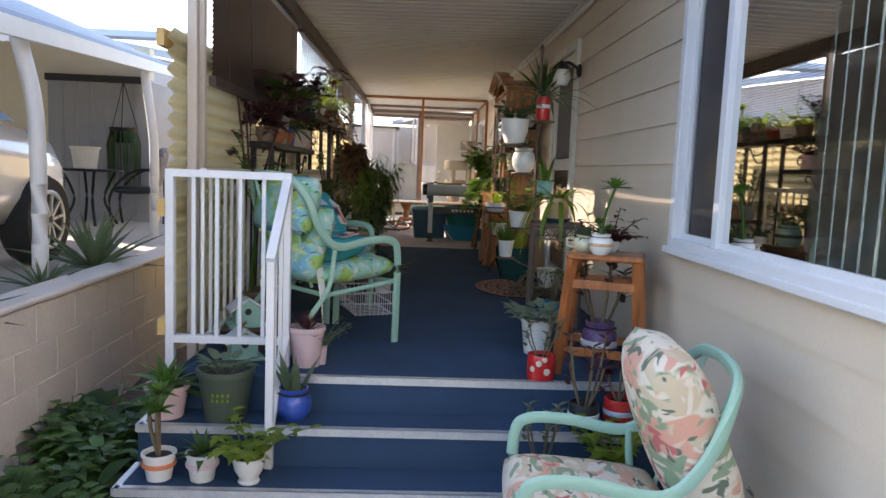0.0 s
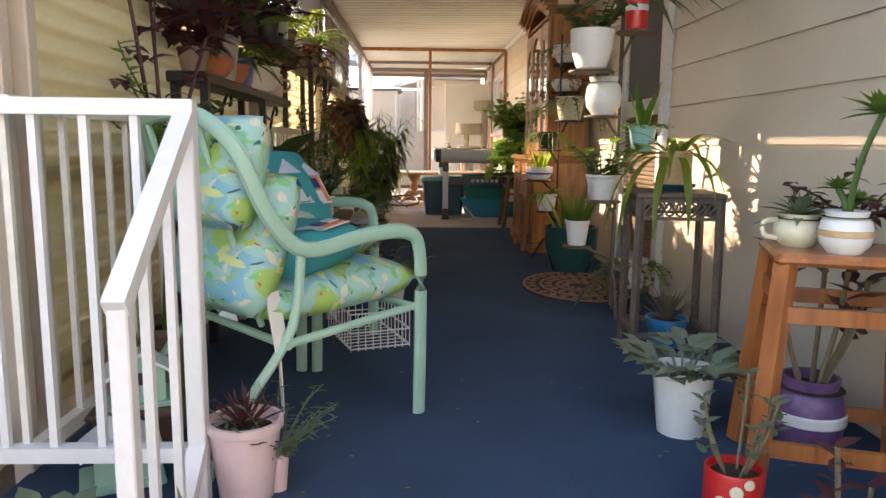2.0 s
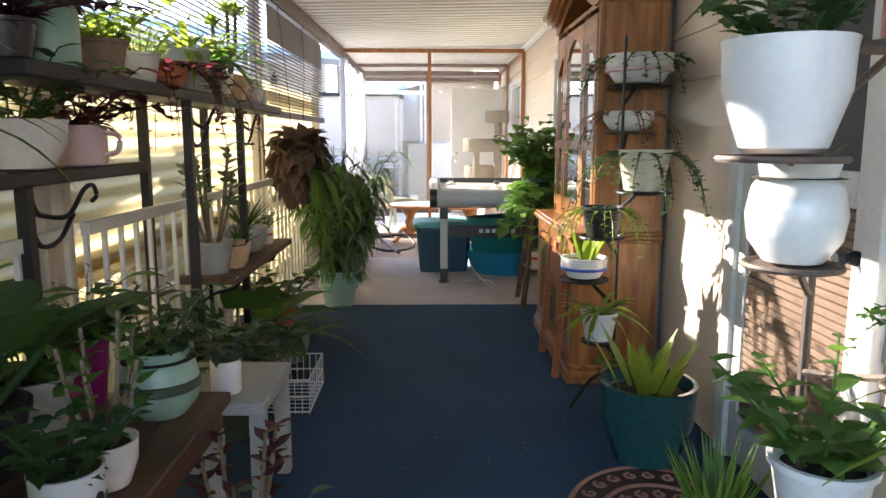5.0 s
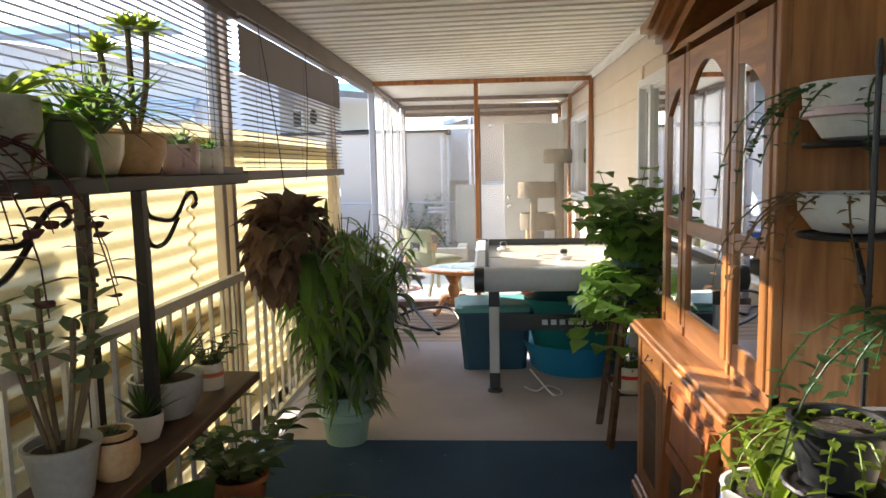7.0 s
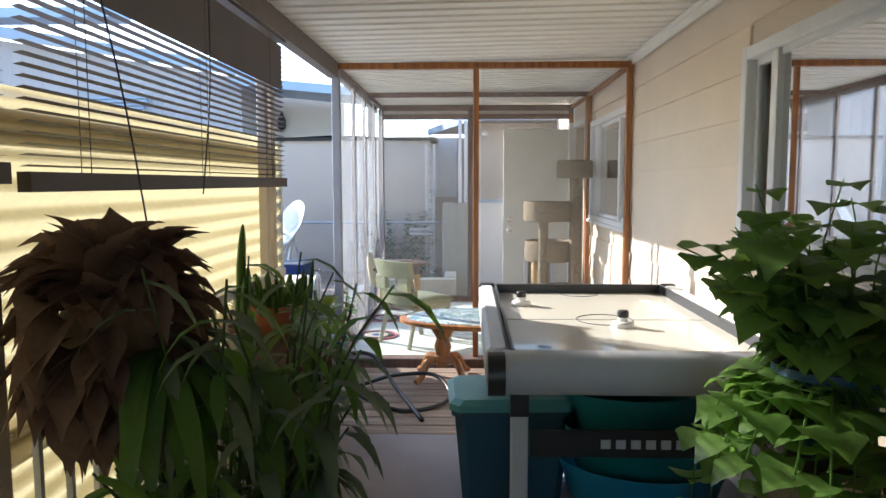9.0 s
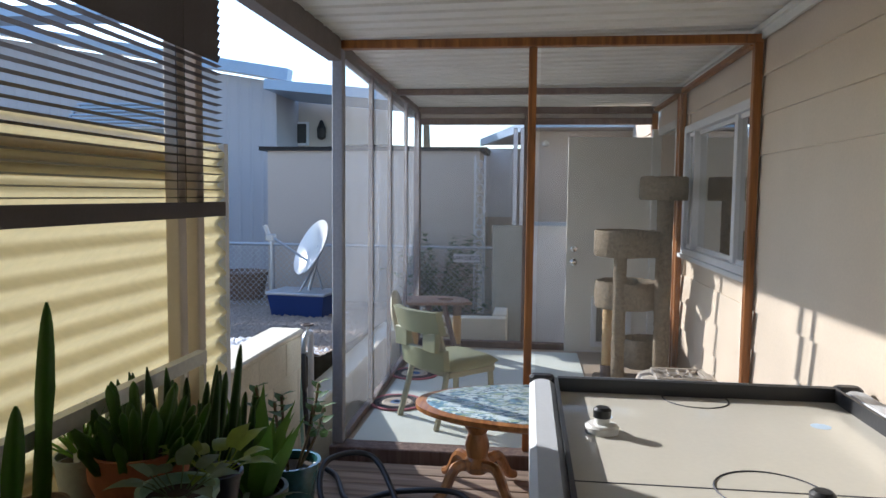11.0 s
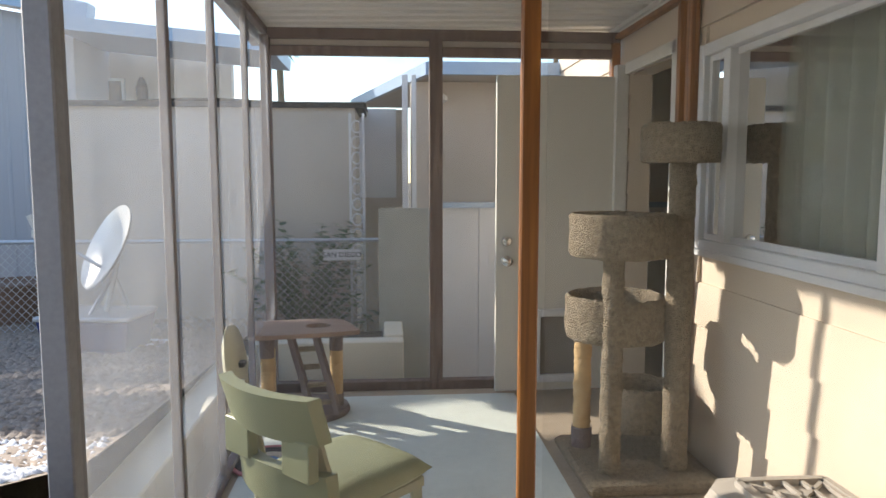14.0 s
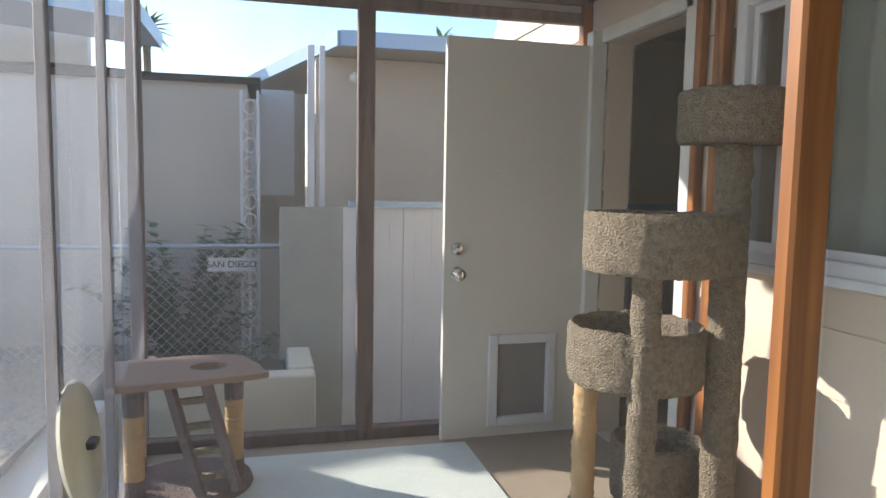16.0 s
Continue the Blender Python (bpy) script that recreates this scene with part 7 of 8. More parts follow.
cq = thing("cat_table", "quarter-round cat perch with ladder and sisal legs", "cat perch", pose(-0.61, 17.43, D, 0, 0, 12))
bm = bm_new(); lathe(bm, [(0.27, 0), (0.28, 0.02), (0.27, 0.05), (0.01, 0.055)], 30, sq=(1.0, 0.85))
part("base", bm, BROWNCARPET, cq, smooth=50)
bm = bm_new()
# the top: a rounded board with a large and a small hole
n = 40
outer = [(-0.30 + 0.0, -0.20), (0.26, -0.20), (0.30, -0.12), (0.29, 0.02), (0.20, 0.19), (-0.25, 0.22), (-0.30, 0.14)]
op = [(p_.x, p_.y) for p_ in smooth_pts([(*q_, 0) for q_ in outer + outer[:1]], 5)][:-1]
hx, hy, hr = 0.10, 0.0, 0.075
nn = len(op)
angs = [math.atan2(y - hy, x - hx) for x, y in op]
for z0, z1 in ((0.50, 0.525),):
    ro = [[bm.verts.new((x, y, z)) for x, y in op] for z in (z0, z1)]
    ri = [[bm.verts.new((hx + hr * math.cos(a), hy + hr * 0.9 * math.sin(a), z)) for a in angs] for z in (z0, z1)]
    for k in range(nn):
        j = (k + 1) % nn
        bm.faces.new((ro[1][k], ro[1][j], ri[1][j], ri[1][k]))
        bm.faces.new((ro[0][k], ri[0][k], ri[0][j], ro[0][j]))
        bm.faces.new((ro[0][k], ro[0][j], ro[1][j], ro[1][k]))
        bm.faces.new((ri[0][k], ri[1][k], ri[1][j], ri[0][j]))
part("top", bm, TANBOARD, cq, smooth=40)
for x, y in ((-0.20, -0.10), (-0.18, 0.14), (0.20, -0.02)):
    bm = bm_new(); lathe(bm, [(0.038 * (1 + 0.05 * math.sin(j * 2.6)), 0.12 + 0.26 * j / 30) for j in range(31)], 14, (x, y, 0))
    lg = part("leg", bm, SISAL, cq, smooth=True)
    bm = bm_new(); lathe(bm, [(0.040, 0.05), (0.041, 0.12)], 14, (x, y, 0)); lathe(bm, [(0.040, 0.38), (0.041, 0.50)], 14, (x, y, 0))
    part("leg_sleeve", bm, BROWNCARPET, lg)
for x in (-0.02, 0.12):
    bm = bm_new(); bar(bm, (x + 0.06, -0.20, 0.05), (x - 0.05, -0.12, 0.50), 0.035)
    part("ladder_rail", bm, BROWNCARPET, cq)
for k in range(4):
    bm = bm_new(); bar(bm, (0.02 - 0.028 * k + 0.01, -0.185 + 0.02 * k, 0.12 + 0.1 * k), (0.18 - 0.028 * k, -0.185 + 0.02 * k, 0.12 + 0.1 * k), 0.025)
    part("rung", bm, CARPETW, cq)

cc = thing("pet_carrier", "grey-beige plastic pet carrier with a vented top", "pet carrier", pose(1.11, 15.22, D, 0, 0, 0))
PLB = mat("beige_plastic", (0.42, 0.38, 0.33), 0.5, var=0.08)
for nm, lv in (("lower_shell", ((0.20, 0.21, 0), (0.235, 0.25, 0.05), (0.25, 0.27, 0.22))), ("upper_shell", ((0.25, 0.27, 0.23), (0.245, 0.26, 0.33), (0.21, 0.22, 0.42), (0.17, 0.18, 0.44)))):
    bm = bm_new(); ring_loft(bm, [[bm.verts.new((sx * w, sy * d_, z)) for sx, sy in ((-1, -.7), (-.75, -1), (.75, -1), (1, -.7), (1, .7), (.75, 1), (-.75, 1), (-1, .7))] for w, d_, z in lv])
    part(nm, bm, PLB, cc, smooth=40)
bm = bm_new()
for k in range(5):
    bar(bm, (-0.12 + 0.06 * k, -0.11, 0.450), (-0.12 + 0.06 * k, 0.11, 0.450), 0.012)
bar(bm, (-0.13, -0.11, 0.450), (0.13, 0.11, 0.450), 0.012); bar(bm, (-0.13, 0.11, 0.450), (0.13, -0.11, 0.450), 0.012)
for p_, q_ in (((-0.14, -0.12), (0.14, -0.12)), ((0.14, -0.12), (0.14, 0.12)), ((0.14, 0.12), (-0.14, 0.12)), ((-0.14, 0.12), (-0.14, -0.12))):
    bar(bm, (*p_, 0.450), (*q_, 0.450), 0.02)
part("top_vent", bm, PLB, cc)

# round lid hanging by the vinyl, braided rugs
ds = bm_new(); lathe(ds, [(0.17, 0), (0.185, 0.015), (0.17, 0.03), (0.01, 0.035)], 30); bmesh.ops.rotate(ds, verts=ds.verts, cent=(0, 0, 0), matrix=Matrix.Rotation(radians(82), 3, 'Y'))
dd = thing("round_lid", "cream round plastic lid hung on the screen frame", "lid", pose(XL + 0.02, 16.55, 1.07))
part("disc", ds, CREAMC, dd, smooth=50)
bm = bm_new(); box(bm, 0.03, 0.06, -0.03, 0.03, -0.012, 0.012, 0.004)
part("latch", bm, BLACKP, dd)


def braided_rug(x, y, r, label):
    t = thing("braided_rug", label, "rug", pose(x, y, D + 0.009))
    inks = (mat("braid_rose", (0.42, 0.14, 0.16), 0.9), mat("braid_blue", (0.08, 0.16, 0.32), 0.9), mat("braid_cream", (0.50, 0.44, 0.36), 0.9), mat("braid_black", (0.04, 0.035, 0.04), 0.9))
    n = int(r / 0.03)
    for k in range(n):
        bm = bm_new(); rr = r - 0.03 * k - 0.015
        tube(bm, [(rr * math.cos(a), rr * math.sin(a), 0.007) for a in [j * 0.1496 for j in range(43)]], 0.016, 6, flat=0.45)
        part("braid_ring", bm, inks[(k * 3 + (k // 2)) % 4], t, smooth="all")


braided_rug(-0.67, 15.88, 0.20, "small round braided rug in rose and blue")
braided_rug(-0.68, 16.70, 0.20, "small round braided rug in rose and black")

# oval coir mat with raised scrolls
rg = thing("oval_mat", "oval brown coir mat with a raised scroll pattern", "mat", pose(1.02, 8.06, D + 0.001))
bm = bm_new(); lathe(bm, [(1.0, 0), (1.0, 0.008), (0.01, 0.009)], 48, sq=(0.34, 0.46))
part("backing", bm, RUGD, rg)
for k in range(3):
    f = 0.97 - 0.30 * k
    bm = bm_new(); tube(bm, [(0.34 * f * math.cos(a), 0.46 * f * math.sin(a), 0.011) for a in [j * 0.1309 for j in range(49)]], 0.010, 6, flat=0.6)
    part("raised_ring", bm, RUGM, rg)
for k in range(3):
    f = 0.83 - 0.30 * k
    m_ = 26 - 8 * k
    for j in range(m_):
        bm = bm_new()
        a = j * 2 * math.pi / m_
        cx, cy = 0.34 * f * math.cos(a), 0.46 * f * math.sin(a)
        tube(bm, [(cx + 0.026 * (1 - 0.09 * q) * math.cos(a + q * 0.8), cy + 0.026 * (1 - 0.09 * q) * math.sin(a + q * 0.8), 0.011) for q in range(9)], 0.007, 5, flat=0.6)
        part("scroll_ring", bm, RUGM, rg)


# ---- plant racks ----
def scroll_bracket(bm, x, y, z, L, s=1):
    """An S-shaped iron scroll under a shelf, along y."""
    pts = [(x, y + s * 0.03, z - 0.02), (x, y + s * 0.05, z - 0.07), (x, y + s * 0.10, z - 0.09), (x, y + s * L * 0.55, z - 0.10), (x, y + s * L * 0.80, z - 0.03), (x, y + s * L * 0.95, z - 0.02), (x, y + s * L, z - 0.055), (x, y + s * L * 0.92, z - 0.07)]
    tube(bm, smooth_pts(pts, 5), 0.008, 6)
    tube(bm, smooth_pts([(x, y + s * 0.02, z - 0.10), (x, y + s * 0.06, z - 0.17), (x, y + s * 0.16, z - 0.17), (x, y + s * 0.26, z - 0.10)], 5), 0.008, 6)


def shelf_rack(name, x0, x1, y0, y1, z, posts, label, floor_z=D):
    r_ = thing(name, label, "shelf")
    bm = bm_new(); box(bm, x0, x1, y0, y1, z - 0.045, z, 0.005)
    part("shelf_board", bm, BLACKM, r_)
    for y in posts:
        for x in (x1 - 0.02, x0 + 0.02):
            bm = bm_new(); box(bm, x - 0.017, x + 0.017, y - 0.017, y + 0.017, floor_z, z - 0.045)
            part("post", bm, BLACKM, r_)
        bm = bm_new(); scroll_bracket(bm, x1 - 0.02, y, z - 0.045, 0.42)
        part("scroll_bracket", bm, BLACKM, r_)
    return r_


shelf_rack("plant_shelf", -1.00, -0.84, 6.78, 8.78, 1.68, (6.84, 7.96), "black shelf crowded with pots, on scrolled iron brackets")
shelf_rack("plant_shelf", -0.92, -0.70, 7.74, 10.62, 1.96, (8.90, 9.68), "long high black shelf of succulents, on scrolled iron brackets")
ws = thing("rail_shelf", "dark wooden shelf bracketed to the railing", "shelf")
bm = bm_new(); box(bm, -0.90, -0.62, 9.15, 10.40, 1.115, 1.15, 0.004)
part("board", bm, BROWNW, ws)
for y in (9.4, 10.2):
    bm = bm_new(); tube(bm, smooth_pts([(-0.66, y, 1.115), (-0.70, y, 1.05), (-0.80, y, 1.02), (-0.90, y, 0.95)], 4), 0.008, 6); box(bm, -0.9, -0.64, y - 0.012, y + 0.012, 1.10, 1.1148)
    part("bracket", bm, BLACKM, ws)
wt = thing("plant_table", "weathered wooden table covered with pots", "table", pose(0, 0, 0))
for k in range(4):
    bm = bm_new(); box(bm, -0.88 + 0.13 * k, -0.753 + 0.13 * k, 7.20, 8.10, 0.965, 1.0, 0.004)
    part("plank", bm, BROWNW, wt)
bm = bm_new(); box(bm, -0.86, -0.38, 7.24, 8.06, 0.90, 0.963)
part("apron", bm, BROWNW, wt)
for x in (-0.84, -0.40):
    for y in (7.27, 8.03):
        bm = bm_new(); box(bm, x - 0.025, x + 0.025, y - 0.03, y + 0.03, D, 0.90, 0.004)
        part("leg", bm, GREYPOT, wt)
gb = thing("grey_bench", "grey painted little bench beyond the plant table", "bench", pose(0, 0, 0))
bm = bm_new(); box(bm, -0.66, -0.27, 8.13, 8.56, 0.905, 0.945, 0.006)
part("top", bm, GREYPOT, gb)
for x in (-0.63, -0.30):
    for y in (8.17, 8.52):
        bm = bm_new(); box(bm, x - 0.025, x + 0.025, y - 0.025, y + 0.025, D, 0.905, 0.004)
        part("leg", bm, GREYPOT, gb)
lb = thing("low_bench", "low dark bench under pots by the railing", "bench", pose(0, 0, 0))
bm = bm_new(); box(bm, -0.90, -0.52, 12.76, 13.55, 0.84, 0.87, 0.004)
part("board", bm, BROWNW, lb)
for y in (12.82, 13.4):
    bm = bm_new(); box(bm, -0.88, -0.58, y, y + 0.04, D, 0.84)
    part("support", bm, BROWNW, lb)

# wire basket
wb = thing("wire_basket", "white wire basket on the carpet", "basket", pose(-0.43, 9.28, D))
for z in (0.01, 0.08, 0.16):
    bm = bm_new()
    for p_, q_ in (((-.13, -.2), (.13, -.2)), ((.13, -.2), (.13, .2)), ((.13, .2), (-.13, .2)), ((-.13, .2), (-.13, -.2))):
        bar(bm, (*p_, z), (*q_, z), 0.006)
    part("hoop", bm, WHITE, wb)
bm = bm_new()
for k in range(9):
    for s in (-1, 1):
        bar(bm, (-0.13 + 0.0325 * k, s * 0.2, 0), (-0.13 + 0.0325 * k, s * 0.2, 0.16), 0.004)
        bar(bm, (s * 0.13, -0.2 + 0.05 * k, 0), (s * 0.13, -0.2 + 0.05 * k, 0.16), 0.004)
        if s > 0:
            bar(bm, (-0.13, -0.2 + 0.05 * k, 0.01), (0.13, -0.2 + 0.05 * k, 0.01), 0.004)
part("wire_mesh", bm, WHITE, wb)
wb2 = copy_thing(wb, pose(-0.20, 6.92, D, 0, 0, 20))


# iron pot trees by the wall: a post with ring arms
def pot_tree(x, y, h, arms, label, material=BLACKM, thick=0.013):
    t = thing("pot_tree", label, "plant stand", pose(x, y, D))
    bm = bm_new(); tube(bm, [(0, 0, 0.03), (0, 0, h)], thick, 8); lathe(bm, [(thick * 1.5, 0), (thick * 1.2, 0.03), (0.004, 0.05)], 8, (0, 0, h - 0.01))
    part("post", bm, material, t, smooth=True)
    for k in range(3):
        a = k * 2.094 + 0.4
        bm = bm_new(); tube(bm, smooth_pts([(0, 0, 0.22), (0.10 * math.cos(a), 0.10 * math.sin(a), 0.16), (0.20 * math.cos(a), 0.20 * math.sin(a), 0.0)], 4), 0.009, 6)
        part("foot", bm, material, t, smooth=True)
    for ax, ay, az, r in arms:
        bm = bm_new()
        tube(bm, smooth_pts([(0, 0, az - D - 0.10), (ax * 0.4, ay * 0.4, az - D - 0.06), (ax * 0.8, ay * 0.8, az - D - 0.012)], 4), 0.008, 6)
        tube(bm, [(ax + r * math.cos(b), ay + r * math.sin(b), az - D - 0.009) for b in [j * 0.349 for j in range(19)]], 0.006, 6)
        lathe(bm, [(r, -0.014), (r, -0.009), (0.01, -0.008)], 18, (ax, ay, az - D))
        part("ring_arm", bm, material, t, smooth=50)
    return t


pot_tree(1.05, 7.45, 1.95, [(-0.22, -0.28, 1.745, 0.10), (-0.125, -0.16, 1.545, 0.085), (0.01, -0.37, 1.375, 0.07), (-0.17, -0.39, 1.15, 0.08), (-0.22, -0.12, 0.90, 0.065), (0.14, 0.09, 0.64, 0.09), (-0.02, -0.29, 1.925, 0.085), (0.06, 0.20, 2.10, 0.06)], "tall iron pot tree against the wall", RUSTM, 0.011)
pot_tree(1.06, 9.02, 1.62, [(-0.10, -0.12, 0.93, 0.07), (-0.11, 0.16, 1.14, 0.11), (-0.095, -0.10, 1.37, 0.09), (0.015, -0.28, 1.57, 0.10), (0.10, 0.28, 1.80, 0.11), (0.14, 0.28, 2.01, 0.14)], "slim dark iron pot tree beside the hutch", BLACKM, 0.006)

# ---- plants on the steps and by the front rail ----
potted(-0.926, 4.885, 0.188, "taper", CERAW, 0.068, 0.115, "aeonium", LEAF, 1.1, "white painted pot with leggy aeoniums on the step", band=ORANGE)
potted(-0.745, 4.885, 0.188, "taper", OFFWHITE, 0.066, 0.12, "rosette", LEAFD, 0.75, "off-white pot with a dark rosette plant on the step", band=PINKP)
potted(-0.545, 4.865, 0.188, "foot", CERAW, 0.07, 0.115, "shrub", LEAFY, 0.6, "white footed urn with yellowing jade leaves on the step")
potted(-0.985, 5.16, 0.362, "taper", PINKP, 0.095, 0.15, "rosette", LEAF, 1.25, "dusty pink pot with a pale green agave on the step")
bk_ = potted(-0.72, 5.16, 0.362, "taper", GREENP, 0.125, 0.235, "broad", LEAFG, 0.5, "olive plastic bucket with worn white lettering on the step")
bm = bm_new()
for k in range(4):
    a = -1.9 + 0.2 * k
    for z, w in ((0.135, 0.9), (0.11, 0.7)):
        r = 0.125 * (0.74 + 0.24 * z / 0.235) + 0.004
        bar(bm, (r * math.cos(a), r * math.sin(a), z), (r * math.cos(a + 0.13 * w), r * math.sin(a + 0.13 * w), z), 0.003, 0.015)
part("worn_lettering", bm, LEAFY, bk_)
potted(-0.41, 5.16, 0.362, "round", BLUEC, 0.085, 0.15, "tongues", LEAFG, 0.65, "glossy cobalt blue pot with pale cactus pads on the step")
potted(-0.40, 5.47, D, "taper", PINKP, 0.088, 0.20, "spikes", LEAFP, 0.75, "pale pink pot of spiky haworthia with trailing sprigs")
potted(-0.33, 5.50, D, "taper", PINKP, 0.03, 0.10, "fine", LEAFG, 0.9, "small pink pot of fine silvery trailing sprigs")


def birdhouse(x, y, z, turn):
    b = thing("birdhouse", "mint birdhouse planter with a white pitched roof", "birdhouse", pose(x, y, z, 0, 0, turn), group="mint birdhouses")
    bm = bm_new(); box(bm, -0.10, 0.10, -0.08, 0.08, 0, 0.016, 0.003)
    part("base", bm, MINT, b)
    bm = bm_new(); ring_loft(bm, [[bm.verts.new((x_, y_, z_)) for x_, z_ in ((-0.065, 0.016), (0.065, 0.016), (0.065, 0.10), (0, 0.15), (-0.065, 0.10))] for y_ in (-0.06, 0.06)])
    part("body", bm, MINT, b)
    for s in (-1, 1):
        bm = bm_new(); bar(bm, (0, 0, 0.158), (s * 0.095, 0, 0.09), 0.15, 0.008)
        part("roof_board", bm, WHITE, b)
    bm = bm_new(); lathe(bm, [(0.018, 0), (0.018, 0.003), (0.001, 0.0035)], 16); bmesh.ops.rotate(bm, verts=bm.verts, cent=(0, 0, 0), matrix=Matrix.Rotation(radians(90), 3, 'X')); bmesh.ops.translate(bm, verts=bm.verts, vec=(0.0, -0.060, 0.085))
    part("entrance_hole", bm, INK, b)
    bm = bm_new(); rosette(bm, (0, 0.02, 0.15), 14, 0.07, 0.012, 30, 80, 0.2, random.Random(3))
    part("sprouting_plant", bm, LEAFR, b)


birdhouse(-0.74, 5.56, D, 25)
bm = bm_new(); box(bm, -0.11, 0.11, -0.09, 0.09, 0, 0.10, 0.006); box(bm, -0.125, 0.125, -0.105, 0.105, 0.101, 0.12, 0.006)
solid("plant_riser", bm, BROWNW, "small brown wooden riser under a birdhouse", "riser", pose(-0.78, 5.80, D, 0, 0, 10))
birdhouse(-0.78, 5.80, D + 0.12, 25)

# ---- plants by the wall at the head of the steps ----
rt = potted(0.765, 5.345, D, "straight", REDC, 0.068, 0.125, "stems", LEAFG, 0.62, "red fruit-patterned enamel tin holding a pale sprig")
bm = bm_new()
for a, z, r, in ((-1.9, 0.09, 0.016), (-1.3, 0.05, 0.018), (-2.4, 0.06, 0.015), (-1.5, 0.11, 0.013)):
    lathe(bm, [(r, -0.001), (r * 0.9, 0.002), (0.001, 0.003)], 10)
    vs = bm.verts[-30:]
    bmesh.ops.rotate(bm, verts=vs, cent=(0, 0, 0), matrix=Matrix.Rotation(radians(90), 3, 'Y'))
    bmesh.ops.translate(bm, verts=vs, vec=(0.069, 0, z))
    bmesh.ops.rotate(bm, verts=vs, cent=(0, 0, 0), matrix=Matrix.Rotation(a, 3, 'Z'))
part("fruit_picture", bm, CREAMC, rt)
potted(0.83, 5.85, D, "taper", CERAW, 0.093, 0.205, "fleshy", LEAFPALE, 1.15, "tall white plastic pot of grey-green fleshy leaves")
potted(1.01, 5.60, D + 0.612, "round", CREAMC, 0.062, 0.085, "rosette", LEAFG, 0.62, "round cream teapot-shaped pot with a drooping succulent on the stool", handle=True, turn=180)
potted(1.06, 5.475, D + 0.612, "round", CERAW, 0.062, 0.105, "tall_aeonium", LEAF, 1.0, "dark-patterned white pot with a tall aeonium on the stool", band=TANC)
potted(1.155, 5.60, D + 0.612, "bowl", CERAW, 0.035, 0.06, "shrub", LEAFP, 0.5, "tiny white pot with dark plum leaves on the stool")
potted(1.15, 5.72, D, "round", mat("purple_striped_glaze", (0.14, 0.07, 0.17), 0.35, var=0.4, scale=20), 0.10, 0.22, "stems", LEAFP, 1.25, "purple banded vase with a leggy plum-leaved plant", band=CERAW)
potted(0.93, 5.11, 0.362, "straight", BLACKP, 0.07, 0.13, "stems", LEAFP, 0.9, "black and white tin with a fleshy mauve succulent on the step", band=CERAW)
potted(1.10, 5.13, 0.362, "straight", REDC, 0.07, 0.15, "aeonium", LEAFP, 0.8, "red tin with dark leggy aeoniums on the step", band=PALEBLUE)
potted(1.24, 5.14, 0.362, "taper", CERAW, 0.07, 0.13, "aeonium", LEAFP, 0.95, "white pot with dark brown aeonium heads on the step")
potted(1.33, 5.02, 0.362 - 0.174, "taper", BROWNPOT, 0.08, 0.12, "broad", LEAFR, 1.3, "brown pot with large bronze leaves on the lower step")
potted(0.70, 4.90, 0.188, "taper", CERAW, 0.06, 0.10, "stems", LEAFG, 0.75, "small white pot with a jade sprig on the lower step")
potted(1.0, 4.90, 0.188, "taper", BROWNPOT, 0.075, 0.12, "bush", LEAFY, 0.9, "brown pot of bright green sprawling succulent on the lower step")

# ---- plant stand and pot trees ----
potted(1.10, 6.75, D + 0.684, "straight", TANC, 0.068, 0.15, "orchid_straps", LEAFY, 0.9, "tan glazed pot with a strappy orchid cactus on a dark tray", saucer=TOTE)
potted(1.12, 6.80, D + 0.0, "taper", BLUEP, 0.088, 0.125, "spikes", STEM, 1.1, "bright blue pot of bare brown stems under the stand")
potted(0.83, 7.17, 1.745, "bowl", CERAW, 0.10, 0.18, "bush", LEAFD, 0.8, "large white glazed pot full of dark leaves")
potted(0.925, 7.29, 1.545, "round", CERAW, 0.088, 0.18, "spikes", LEAFD, 0.6, "bulbous white vase with an aloe spilling out")
potted(1.06, 7.08, 1.375, "taper", AQUAC, 0.062, 0.115, "orchid_cactus", LEAF, 1.0, "aqua pot with upright green cactus stems")
potted(0.88, 7.06, 1.15, "taper", OFFWHITE, 0.078, 0.115, "bush", LEAF, 0.85, "off-white pot of trailing leafy stems")
potted(1.19, 7.54, 0.64, "taper", CERAW, 0.075, 0.15, "trailing", LEAF, 0.8, "white pot of fine trailing green stems")
potted(1.03, 7.16, 1.925, "straight", REDC, 0.05, 0.17, "straps", LEAFG, 0.9, "red lantern-shaped pot with a spidery plant", band=CERAW)
potted(1.11, 7.65, 2.10, "taper", BLACKP, 0.05, 0.07, "spikes", LEAFD, 2.0, "black pot with a spiky dragon tree high on the pot tree")
potted(1.085, 8.60, D, "bowl", TEALC, 0.18, 0.32, "tongues", LEAFY, 0.95, "large dark teal glazed pot of bright broad leaves")
potted(0.83, 7.33, 0.90, "taper", CERAW, 0.060, 0.125, "grass", LEAF, 1.0, "white pot with a dark rim and grassy leaves", band=None)
